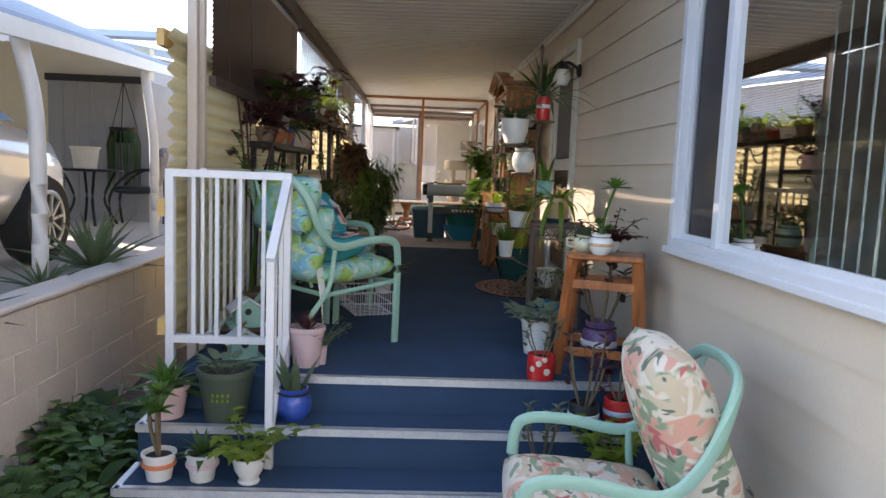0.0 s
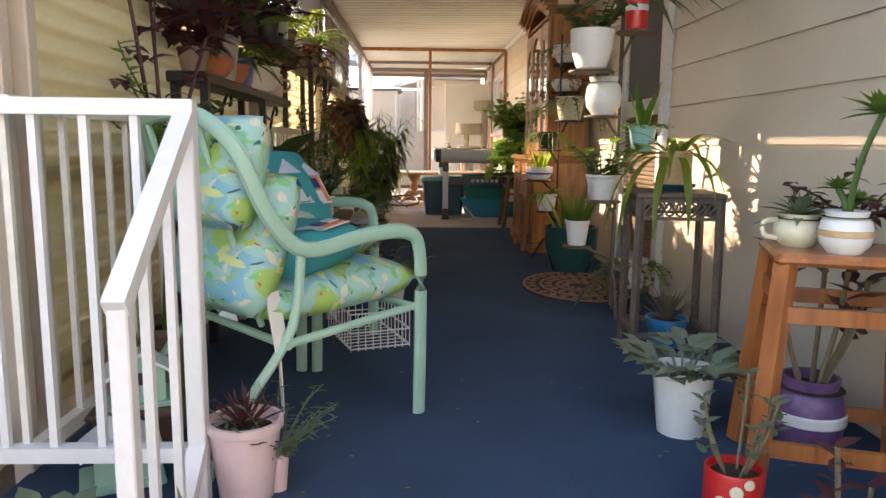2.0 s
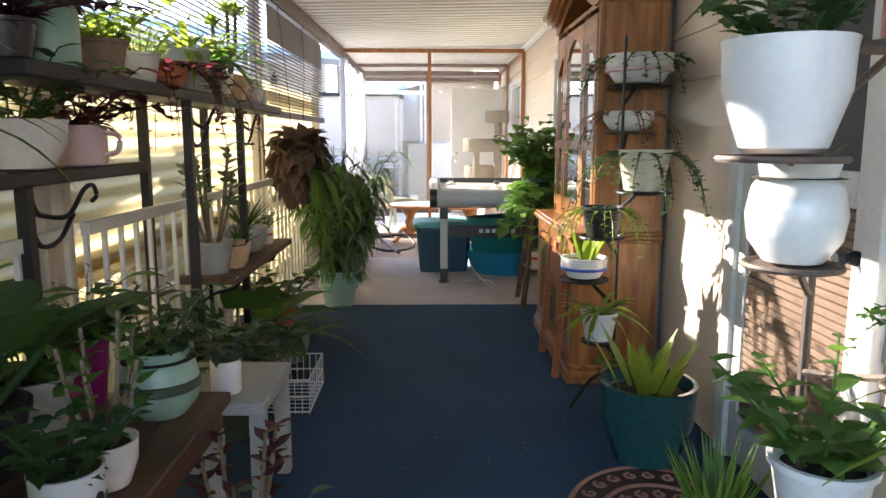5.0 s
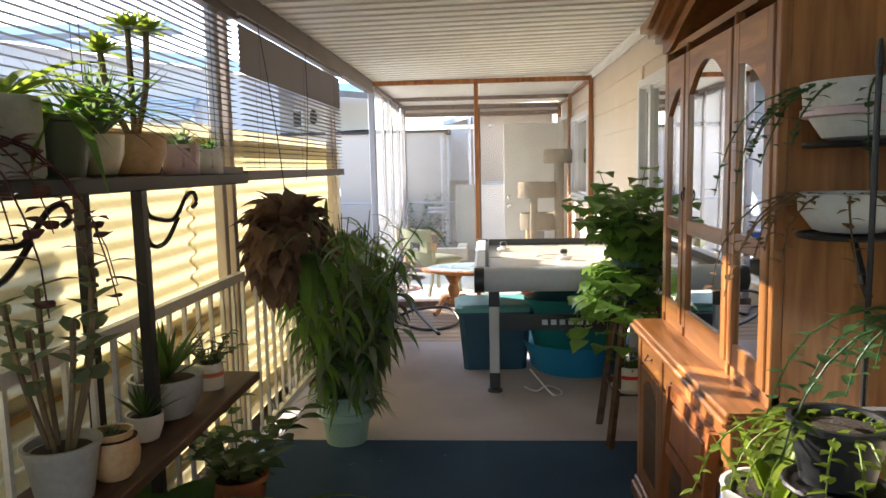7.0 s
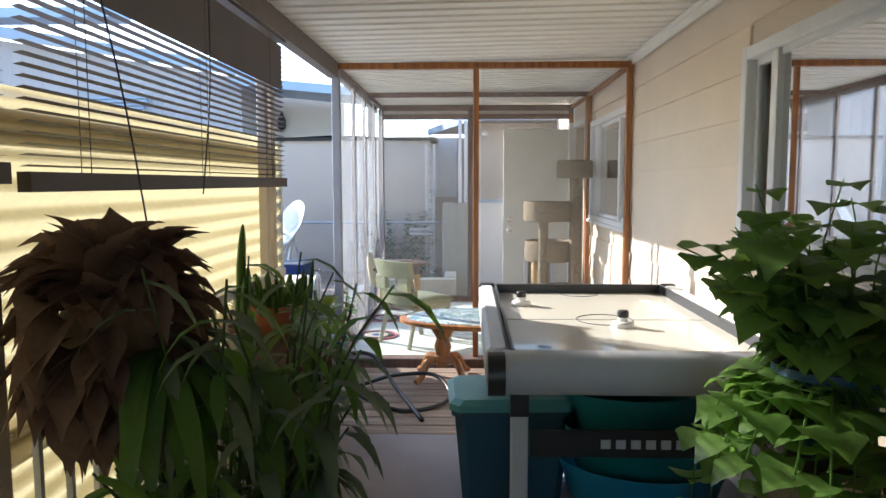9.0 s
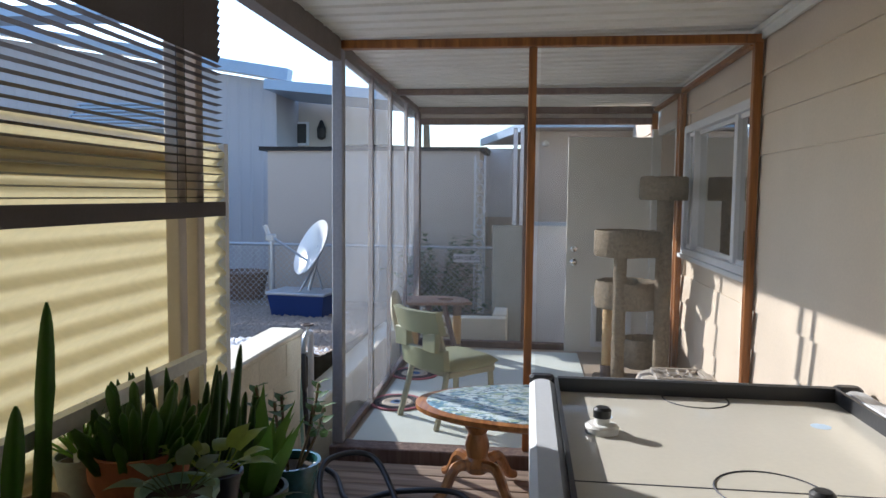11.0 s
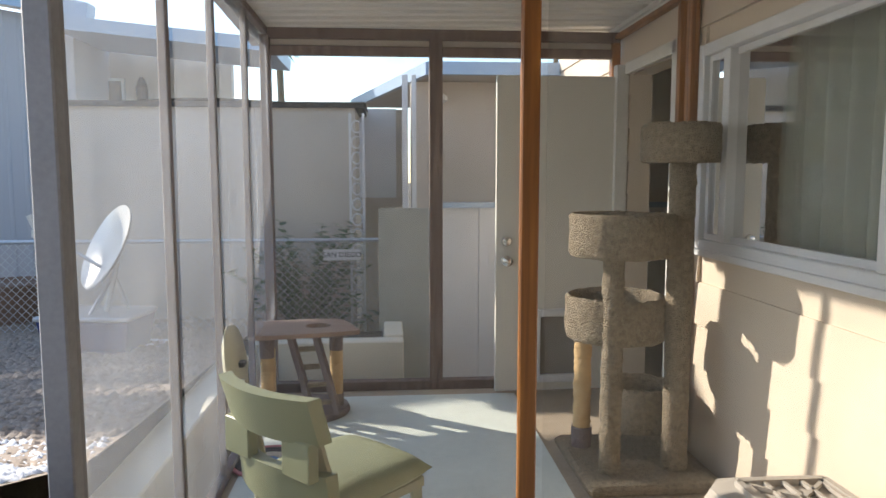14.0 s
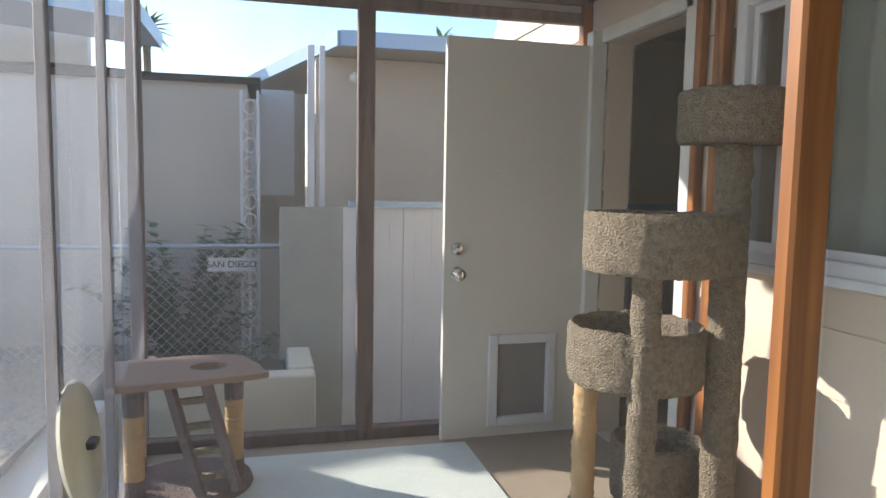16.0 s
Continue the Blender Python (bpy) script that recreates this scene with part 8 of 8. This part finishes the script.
# ---- beside the hutch ----
potted(0.95, 9.18, 1.14, "bowl", CERAW, 0.105, 0.095, "tongues", LEAFY, 0.7, "shallow white patterned bowl of low yellow-green succulents", band=BLUEC)
potted(0.965, 8.92, 1.37, "taper", BLACKP, 0.085, 0.12, "trailing", LEAFY, 0.6, "black hanging pot with pale trailing stems")
potted(1.075, 8.74, 1.57, "taper", CREAMC, 0.10, 0.155, "trailing", LEAFD, 0.8, "cream pot with dark twining stems")
potted(1.16, 9.30, 1.80, "bowl", CERAW, 0.115, 0.09, "trailing", LEAFR, 0.7, "white shell-shaped planter with pale dry stems")
potted(1.20, 9.30, 2.01, "bowl", OFFWHITE, 0.15, 0.13, "trailing", LEAFD, 0.75, "long pale planter with hanging green stems", band=PINKP)
potted(0.96, 8.90, 0.93, "taper", CERAW, 0.075, 0.12, "straps", LEAFY, 0.55, "white pot with floppy lime leaves on a ring arm")
potted(1.10, 8.92, D + 0.0, "taper", GREYPOT, 0.11, 0.24, "bush", LEAF, 0.6, "grey pot of leafy green stems on the floor")
# pedestal and pothos past the hutch
pd = thing("plant_pedestal", "brown wooden folding plant pedestal", "pedestal", pose(1.10, 11.29, D))
bm = bm_new(); box(bm, -0.15, 0.15, -0.15, 0.15, 0.70, 0.725, 0.005)
part("top", bm, BROWNW, pd)
for sx in (-1, 1):
    for sy in (-1, 1):
        bm = bm_new(); bar(bm, (sx * 0.17, sy * 0.17, 0), (sx * 0.09, sy * 0.12, 0.70), 0.03)
        part("leg", bm, BROWNW, pd)
bm = bm_new(); box(bm, -0.14, 0.14, -0.14, 0.14, 0.26, 0.28)
part("lower_shelf", bm, BROWNW, pd)
potted(1.10, 11.30, D + 0.725, "taper", TOTE, 0.13, 0.22, "pothos", mat("pothos_leaf", (0.13, 0.235, 0.05), 0.38, var=0.35, scale=8, bump=0.05, trans=(0.24, 0.42, 0.07)), 1.0, "dark blue pot of heavy trailing pothos on the pedestal")
potted(1.04, 11.19, D + 0.28, "straight", CREAMC, 0.075, 0.12, "bush", LEAF, 0.5, "cream tin with red and blue fruit pictures on the lower shelf", band=REDC, saucer=CERAW)

# ---- outer side: shelves of pots ----
for y, zz, mt, shp, r, h, kd, lf, s, lab in (
        (6.87, 1.68, BROWNPOT, "taper", 0.065, 0.10, "shrub", LEAFP, 1.4, "brown pot with big plum-dark leaves on the black shelf"),
        (7.08, 1.68, TERRA, "bowl", 0.11, 0.085, "stems", LEAFP, 1.3, "shallow terracotta bowl with leggy dark stems"),
        (7.24, 1.68, GREYPOT, "taper", 0.10, 0.20, "broad", LEAF, 1.6, "pale grey pot with large green leaves"),
        (7.42, 1.68, TERRA, "bowl", 0.10, 0.09, "rosette", LEAFG, 0.7, "low terracotta pot with a grey rosette"),
        (7.62, 1.68, BLUEC, "taper", 0.09, 0.14, "straps", LEAF, 0.8, "blue and yellow painted pot with arching leaves"),
        (8.02, 1.68, OFFWHITE, "bowl", 0.14, 0.14, "bush", LEAFD, 1.0, "wide off-white pot with dark leaves"),
        (8.40, 1.68, PINKP, "straight", 0.085, 0.13, "shrub", LEAFP, 0.9, "dusty rose mug pot with purple stems")):
    potted(-0.91, y, zz, shp, mt, r, h, kd, lf, s, lab, handle=(mt is PINKP))
for y, mt, shp, r, h, kd, lf, s, lab in (
        (8.05, PALEGREENP, "straight", 0.085, 0.17, "fine", LEAFD, 1.3, "pale green cylinder pot with a feathery dark plant"),
        (8.38, BROWNPOT, "taper", 0.08, 0.12, "bush", LEAFY, 0.9, "brown pot with yellow-green sprigs"),
        (8.66, OFFWHITE, "taper", 0.08, 0.11, "fine", LEAFY, 1.0, "white pot of fine pale sprigs"),
        (8.92, TERRA, "bowl", 0.09, 0.10, "trailing", LEAFP, 1.2, "terracotta bowl trailing dark purple stems"),
        (9.20, GREYPOT, "straight", 0.10, 0.19, "straps", LEAFY, 0.9, "grey can with yellowing strap leaves"),
        (9.42, GREENP, "taper", 0.10, 0.16, "straps", LEAF, 1.0, "olive pot with long arching leaves"),
        (9.62, CREAMC, "bowl", 0.08, 0.12, "spikes", LEAFG, 1.6, "cream pot with thin grey spikes"),
        (9.86, TANC, "bowl", 0.095, 0.13, "aeonium", LEAFY, 1.35, "tan pot with a lime rosette on a tall stalk"),
        (10.20, PINKP, "straight", 0.065, 0.11, "rosette", LEAFG, 0.65, "pinkish mug with a small grey aloe"),
        (10.48, CERAW, "straight", 0.05, 0.10, "spikes", LEAFD, 0.5, "white mug with a tiny dark succulent")):
    potted(-0.81, y, 1.96, shp, mt, r, h, kd, lf, s, lab, handle=("mug" in lab), turn=-60)
potted(-0.86, 6.26, D, "taper", BROWNPOT, 0.12, 0.24, "jade", LEAF, 1.0, "brown tub with a tall jade plant behind the garden chair")
potted(-0.80, 7.84, 1.96, "taper", BLACKP, 0.07, 0.10, "shrub", LEAFP, 0.85, "black pot with dark purple leaves on the high shelf")
# on the rail shelf
potted(-0.76, 9.27, 1.15, "taper", GREYPOT, 0.09, 0.15, "stems", LEAFG, 1.3, "mossy grey pot with tall jointed stems on the rail shelf")
potted(-0.70, 9.40, 1.15, "round", TANC, 0.07, 0.13, "spikes", LEAFG, 0.3, "carved tan stone pot on the rail shelf")
potted(-0.74, 9.66, 1.15, "bowl", CERAW, 0.055, 0.085, "spikes", LEAFD, 0.75, "white tea bowl with a small aloe on the rail shelf")
potted(-0.77, 9.88, 1.15, "bowl", GREYPOT, 0.12, 0.14, "spikes", LEAFD, 1.35, "wide grey-green bowl of dark upright aloes on the rail shelf")
potted(-0.74, 10.18, 1.15, "straight", CERAW, 0.05, 0.10, "bush", LEAFG, 0.55, "white mug with a painted orange fruit and pale leaves", band=ORANGE)
# on the plant table
sp = potted(-0.45, 7.30, 1.0, "bowl", CERAW, 0.068, 0.14, "bush", LEAFD, 0.7, "white pot with black spots on the plant table")
for k in range(16):
    a, z = k * 2.4, 0.03 + 0.085 * ((k * 7) % 16) / 16
    r = 0.068 * (0.70 + 0.30 * min(1, z / 0.09)) + 0.001
    bm = bm_new(); tube(bm, [(r * math.cos(a), r * math.sin(a), z), ((r + 0.003) * math.cos(a), (r + 0.003) * math.sin(a), z)], 0.011, 8)
    part("painted_spot", bm, INK, sp)
potted(-0.47, 7.50, 1.0, "bowl", CERAW, 0.07, 0.11, "stems", LEAF, 0.9, "white pot with branching green stems on the plant table")
potted(-0.51, 7.93, 1.0, "round", PALEGREENP, 0.11, 0.19, "bush", LEAFD, 0.8, "pale green glazed jug of dark leaves on the plant table", band=GREENP)
potted(-0.78, 7.55, 1.0, "taper", BLACKP, 0.11, 0.17, "broad", LEAFD, 1.7, "black pot with broad dark leaves on the plant table")
potted(-0.80, 7.80, 1.0, "taper", GREYPOT, 0.11, 0.16, "bush", LEAF, 1.4, "grey pot of branching jade on the plant table")
potted(-0.76, 8.02, 1.0, "taper", mat("magenta_pot", (0.28, 0.01, 0.16), 0.4), 0.07, 0.20, "fine", LEAFG, 1.2, "magenta pot of feathery grey sprigs on the plant table")
potted(-0.42, 8.25, 0.945, "straight", CERAW, 0.05, 0.11, "bush", LEAFG, 0.6, "small white pot of grey-green sprigs on the grey bench")
# along the floor of the outer side
potted(-0.11, 7.66, D, "taper", CERAW, 0.075, 0.12, "shrub", LEAFG, 0.62, "white pot of variegated grey-green stems on the carpet")
potted(-0.90, 6.46, D, "taper", BROWNPOT, 0.10, 0.17, "plum_tree", LEAFP, 1.5, "brown pot with a tall branching plum-leaved plant behind the chair")
potted(-0.27, 7.84, D, "taper", BROWNPOT, 0.085, 0.13, "stems", LEAFP, 1.0, "brown pot of dry reddish stems on the carpet")
potted(-0.60, 8.86, D, "taper", GREENP, 0.13, 0.24, "shrub", LEAFD, 1.1, "olive tub of dark bushy stems by the railing")
potted(-0.70, 9.40, D, "taper", BLACKP, 0.13, 0.24, "broad", LEAF, 1.7, "black tub of broad green leaves by the railing")
potted(-0.55, 9.85, D, "bowl", GREYPOT, 0.12, 0.18, "straps", LEAFD, 1.0, "grey bowl of arching leaves by the railing")
potted(-0.72, 10.35, D, "taper", TERRA, 0.12, 0.20, "bush", LEAFD, 1.4, "terracotta tub of dark bushy growth by the railing")

# ---- staghorn fern and the big leafy pot at the end of the blue carpet ----
sf = thing("staghorn_fern", "large brown and green staghorn fern hung on the railing post", "staghorn fern", pose(-0.70, 11.16, 1.58))
SHIELD = mat("dry_fern_brown", (0.19, 0.125, 0.092), 0.8, var=0.4, scale=9, bump=0.2, spread=0.1, trans=(0.15, 0.09, 0.06))
rn = random.Random(21)
bm = bm_new()
for k in range(240):
    a, b = rn.uniform(0, 6.28), rn.uniform(-1.3, 1.2)
    d = Vector((math.cos(a) * math.cos(b), math.sin(a) * math.cos(b), math.sin(b)))
    blade(bm, Vector((d.x * 0.14, d.y * 0.14, d.z * 0.19)), d + Vector((rn.uniform(-.5, .5), rn.uniform(-.5, .5), rn.uniform(-.5, .5))), rn.uniform(0.10, 0.20), rn.uniform(0.05, 0.11), 1.3, 5, 0.6)
part("shield_frond", bm, SHIELD, sf, "dry reddish-brown shield fronds", smooth="all")
bm = bm_new()
for k in range(26):
    a = rn.uniform(-2.0, 2.0)
    d = Vector((math.cos(a) * 0.9 + 0.3, math.sin(a), rn.uniform(-0.2, 0.7)))
    blade(bm, (0.10, 0, -0.04), d, rn.uniform(0.30, 0.62), 0.05, 2.4, 8, 0.15)
part("green_frond", bm, LEAF, sf, "drooping green antler fronds", smooth="all")
bm = bm_new(); lathe(bm, [(0.03, -0.20), (0.10, -0.12), (0.12, 0.03), (0.09, 0.11), (0.02, 0.15)], 14, wob=0.05)
part("root_ball", bm, STEM, sf, smooth=True)
bp_ = potted(-0.44, 11.22, D, "taper", PALEGREENP, 0.145, 0.27, "straps", LEAF, 0.6, "pale green tub of tall lance-leaved stems with ridged bands", band=PALEGREENP)
rn = random.Random(33)
for mt_ in (LEAFG, LEAF):
    bl, bs = bm_new(), bm_new()
    for k in range(24):
        a = rn.uniform(0, 6.28)
        h = rn.uniform(0.45, 1.05)
        shoot(bl, bs, (0.08 * math.cos(a), 0.08 * math.sin(a), 0.24), (math.cos(a) * 0.20, math.sin(a) * 0.20, 1), h, 0.20, 0.038, 14, rn, 0.6, 0.006, 2.2)
    part("foliage", bl, mt_, bp_, smooth="all")
    part("cane", bs, LEAFD, bp_)
bl = bm_new()
for k in range(11):
    a = rn.uniform(-1.3, 1.3)
    blade(bl, (0.04, 0.0, rn.uniform(0.65, 0.92)), (math.cos(a), math.sin(a) + 0.3, 0.8), rn.uniform(0.36, 0.5), 0.07, 3.0, 8, 0.2)
part("broad_leaf", bl, LEAF, bp_, smooth="all")

# ---- cacti by the gap: a high stand and a low bench ----
cs = thing("cactus_stand", "weathered wooden stand under cactus pots", "plant stand", pose(0, 0, 0))
for k in range(3):
    bm = bm_new(); box(bm, -0.88 + 0.155 * k, -0.735 + 0.155 * k, 12.08, 12.66, 1.225, 1.25, 0.004)
    part("plank", bm, BROWNW, cs)
for x in (-0.85, -0.46):
    for y in (12.13, 12.60):
        bm = bm_new(); box(bm, x - 0.02, x + 0.02, y - 0.02, y + 0.02, D, 1.225, 0.003)
        part("leg", bm, BROWNW, cs)
potted(-0.69, 12.60, 1.25, "bowl", TERRA, 0.115, 0.15, "fingers", LEAF, 0.5, "wide orange terracotta bowl of stubby ribbed cactus fingers")
potted(-0.80, 12.40, 1.25, "taper", BROWNPOT, 0.055, 0.09, "column", LEAF, 1.0, "brown pot with one tall ribbed cactus column")
potted(-0.72, 12.20, 1.25, "taper", GREYPOT, 0.055, 0.09, "column", LEAF, 0.66, "grey pot with a leaning cactus column")
potted(-0.50, 12.42, 1.25, "taper", PALEGREENP, 0.08, 0.135, "broad", LEAFG, 0.42, "sage green pot with a small pale seedling")
potted(-0.84, 12.60, 1.25, "taper", GREYPOT, 0.06, 0.12, "spikes", LEAF, 0.95, "grey pot of thin spiky leaves")
potted(-0.50, 12.60, 1.25, "taper", BLACKP, 0.06, 0.10, "broad", LEAFY, 0.5, "black pot of small variegated leaves")
potted(-0.56, 12.88, 0.87, "taper", BLACKP, 0.10, 0.22, "straps", LEAFG, 0.55, "black pot of arching grey-green leaves")
potted(-0.77, 12.95, 0.87, "taper", BROWNPOT, 0.13, 0.26, "fingers", LEAFD, 1.45, "brown tub of crowded upright cactus stems")
potted(-0.63, 13.16, 0.87, "taper", GREENP, 0.10, 0.20, "tongues", LEAF, 1.15, "olive pot of flat dark cactus pads")
potted(-0.79, 13.30, 0.87, "taper", GREYPOT, 0.10, 0.20, "fingers", LEAFD, 0.9, "grey pot of slim cactus stems")
potted(-0.60, 13.42, 0.87, "taper", TEALC, 0.10, 0.19, "stems", LEAFD, 0.9, "dark teal pot of wispy dark stems")


# ---- garden bed and drive edge ----
rn = random.Random(77)
for k in range(34):
    x, y = -1.66 + 0.5 * rn.random(), 3.9 + 2.0 * rn.random()
    g = thing("garden_plant", "leafy green ground plant beside the steps", "plant", pose(x, y, 0.03, 0, 0, 40 * k), group="garden bed plants")
    bl, bs = bm_new(), bm_new()
    foliage(("bush", "broad", "bush", "trailing")[k % 4], bl, bs, 0.0, 0.12, rn.uniform(0.8, 1.35), rn)
    part("foliage", bl, (LEAF, LEAFG, LEAF, LEAFD)[(k * 3) % 4], g, smooth="all")
    part("stem", bs, LEAFD, g)
for x, y, s in ((-2.05, 6.85, 2.3), (-1.99, 5.2, 1.3), (-2.02, 6.1, 1.2)):
    g = thing("agave", "blue-grey spiky agave behind the block wall", "agave", pose(x, y, 0.75))
    bl = bm_new(); rosette(bl, (0, 0, 0), 26, 0.30 * s, 0.035 * s, 12, 78, 0.25, rn, 0.5)
    part("foliage", bl, LEAFG, g, smooth="all")
wd = thing("wall_weed", "thin dry weed growing against the siding", "weed", pose(1.36, 4.05, 0.0))
bl, bs = bm_new(), bm_new()
shoot(bl, bs, (0, 0, 0), (0.02, 0.25, 1), 0.55, 0.04, 0.02, 7, rn, 0.2, 0.003)
part("foliage", bl, LEAFG, wd); part("stem", bs, STEM, wd)

# ---- tap, pipe and hoses at the wall end ----
tp = thing("garden_tap", "brass garden tap on a white pipe", "tap", pose(-0.99, 14.86, 0.0))
bm = bm_new(); tube(bm, [(0, 0.04, 0.5), (0, 0.04, 1.20), (0, 0.02, 1.23)], 0.018, 10)
part("pipe", bm, WHITE, tp, smooth=True)
bm = bm_new(); tube(bm, smooth_pts([(0, 0.03, 1.22), (0, -0.04, 1.225), (0, -0.08, 1.20), (0, -0.09, 1.13)], 4), 0.015, 8); tube(bm, [(0, -0.02, 1.22), (0, -0.02, 1.27)], 0.008, 6)
part("spout", bm, STEEL, tp, smooth=True)
bm = bm_new(); tube(bm, [(0.03 * math.cos(a), -0.02 + 0.03 * math.sin(a), 1.275) for a in [j * 0.524 for j in range(13)]], 0.006, 6); bar(bm, (-0.03, -0.02, 1.275), (0.03, -0.02, 1.275), 0.008)
part("handle", bm, RUSTM, tp)
HOSE = mat("black_hose", (0.02, 0.02, 0.022), 0.35, var=0.1)
MINTHOSE = mat("mint_hose", (0.30, 0.48, 0.42), 0.4, var=0.1)
bm = bm_new(); tube(bm, smooth_pts([(-0.99, 14.77, 1.13), (-0.97, 14.72, 0.95), (-0.96, 14.74, 0.70), (-0.93, 14.72, D + 0.02), (-0.75, 14.55, D + 0.015), (-0.60, 14.25, D + 0.015), (-0.35, 14.20, D + 0.10), (-0.05, 14.15, D + 0.12), (0.05, 13.9, D + 0.03), (-0.25, 13.72, D + 0.015), (-0.62, 13.95, D + 0.10), (-0.70, 14.2, D + 0.22), (-0.50, 14.3, D + 0.22), (-0.30, 14.0, D + 0.08), (-0.1, 13.55, D + 0.015)], 7), 0.014, 8)
solid("garden_hose", bm, HOSE, "black garden hose looped over the boards", "hose", smooth="all")
bm = bm_new(); tube(bm, smooth_pts([(-1.0, 14.79, 1.10), (-1.0, 14.76, 0.8), (-0.98, 14.74, 0.5 + 0.05), (-0.90, 14.60, D + 0.012), (-0.82, 14.2, D + 0.012)], 6), 0.009, 8)
solid("thin_hose", bm, MINTHOSE, "thin mint-green hose hanging from the tap", "hose", smooth="all")

# wall lantern by the screen door, loose cords, leaf litter
wl_ = thing("wall_lantern", "dark wall lantern with a white glass shade", "lamp", pose(WX - 0.03, 7.62, 2.36))
bm = bm_new(); lathe(bm, [(0.05, 0), (0.05, 0.02), (0.02, 0.03)], 16); bmesh.ops.rotate(bm, verts=bm.verts, cent=(0, 0, 0), matrix=Matrix.Rotation(radians(-90), 3, 'Y')); tube(bm, smooth_pts([(0, 0, 0), (-0.10, 0, 0.06), (-0.15, 0, 0.02)], 4), 0.012, 6)
part("bracket", bm, BLACKM, wl_)
bm = bm_new(); lathe(bm, [(0.05, -0.12), (0.075, -0.06), (0.06, 0.0), (0.03, 0.02)], 16, (-0.15, 0, 0))
part("shade", bm, CERAW, wl_, smooth=True)
bm = bm_new(); lathe(bm, [(0.08, 0.0), (0.06, 0.03), (0.01, 0.07)], 16, (-0.15, 0, 0))
part("cap", bm, BLACKM, wl_, smooth=True)
for a_, b_, z0, z1 in ((12.3, 12.15, 2.72, 1.90), (11.35, 11.75, 2.74, 1.6), (6.4, 6.42, 2.7, 1.62)):
    bm = bm_new(); tube(bm, smooth_pts([(lx(a_) + 0.07, a_, z0), (lx(a_) + 0.08, (a_ + b_) / 2 + 0.03, (z0 + z1) / 2), (lx(a_) + 0.08, b_, z1)], 6), 0.003, 5)
    solid("blind_cord", bm, INK, "dark pull cord hanging from a blind", "cord")
bm = bm_new()
for k in range(70):
    x, y = rn.uniform(-0.5, 1.2), rn.uniform(5.4, 11.1)
    a = rn.uniform(0, 6.28)
    blade(bm, (x, y, D + 0.003), (math.cos(a), math.sin(a), 0.05), rn.uniform(0.008, 0.022), 0.008, 0.1, 2, 0.1)
solid("leaf_litter", bm, LEAFR, "tiny dry leaves scattered on the carpet", "litter", kind="stuff")
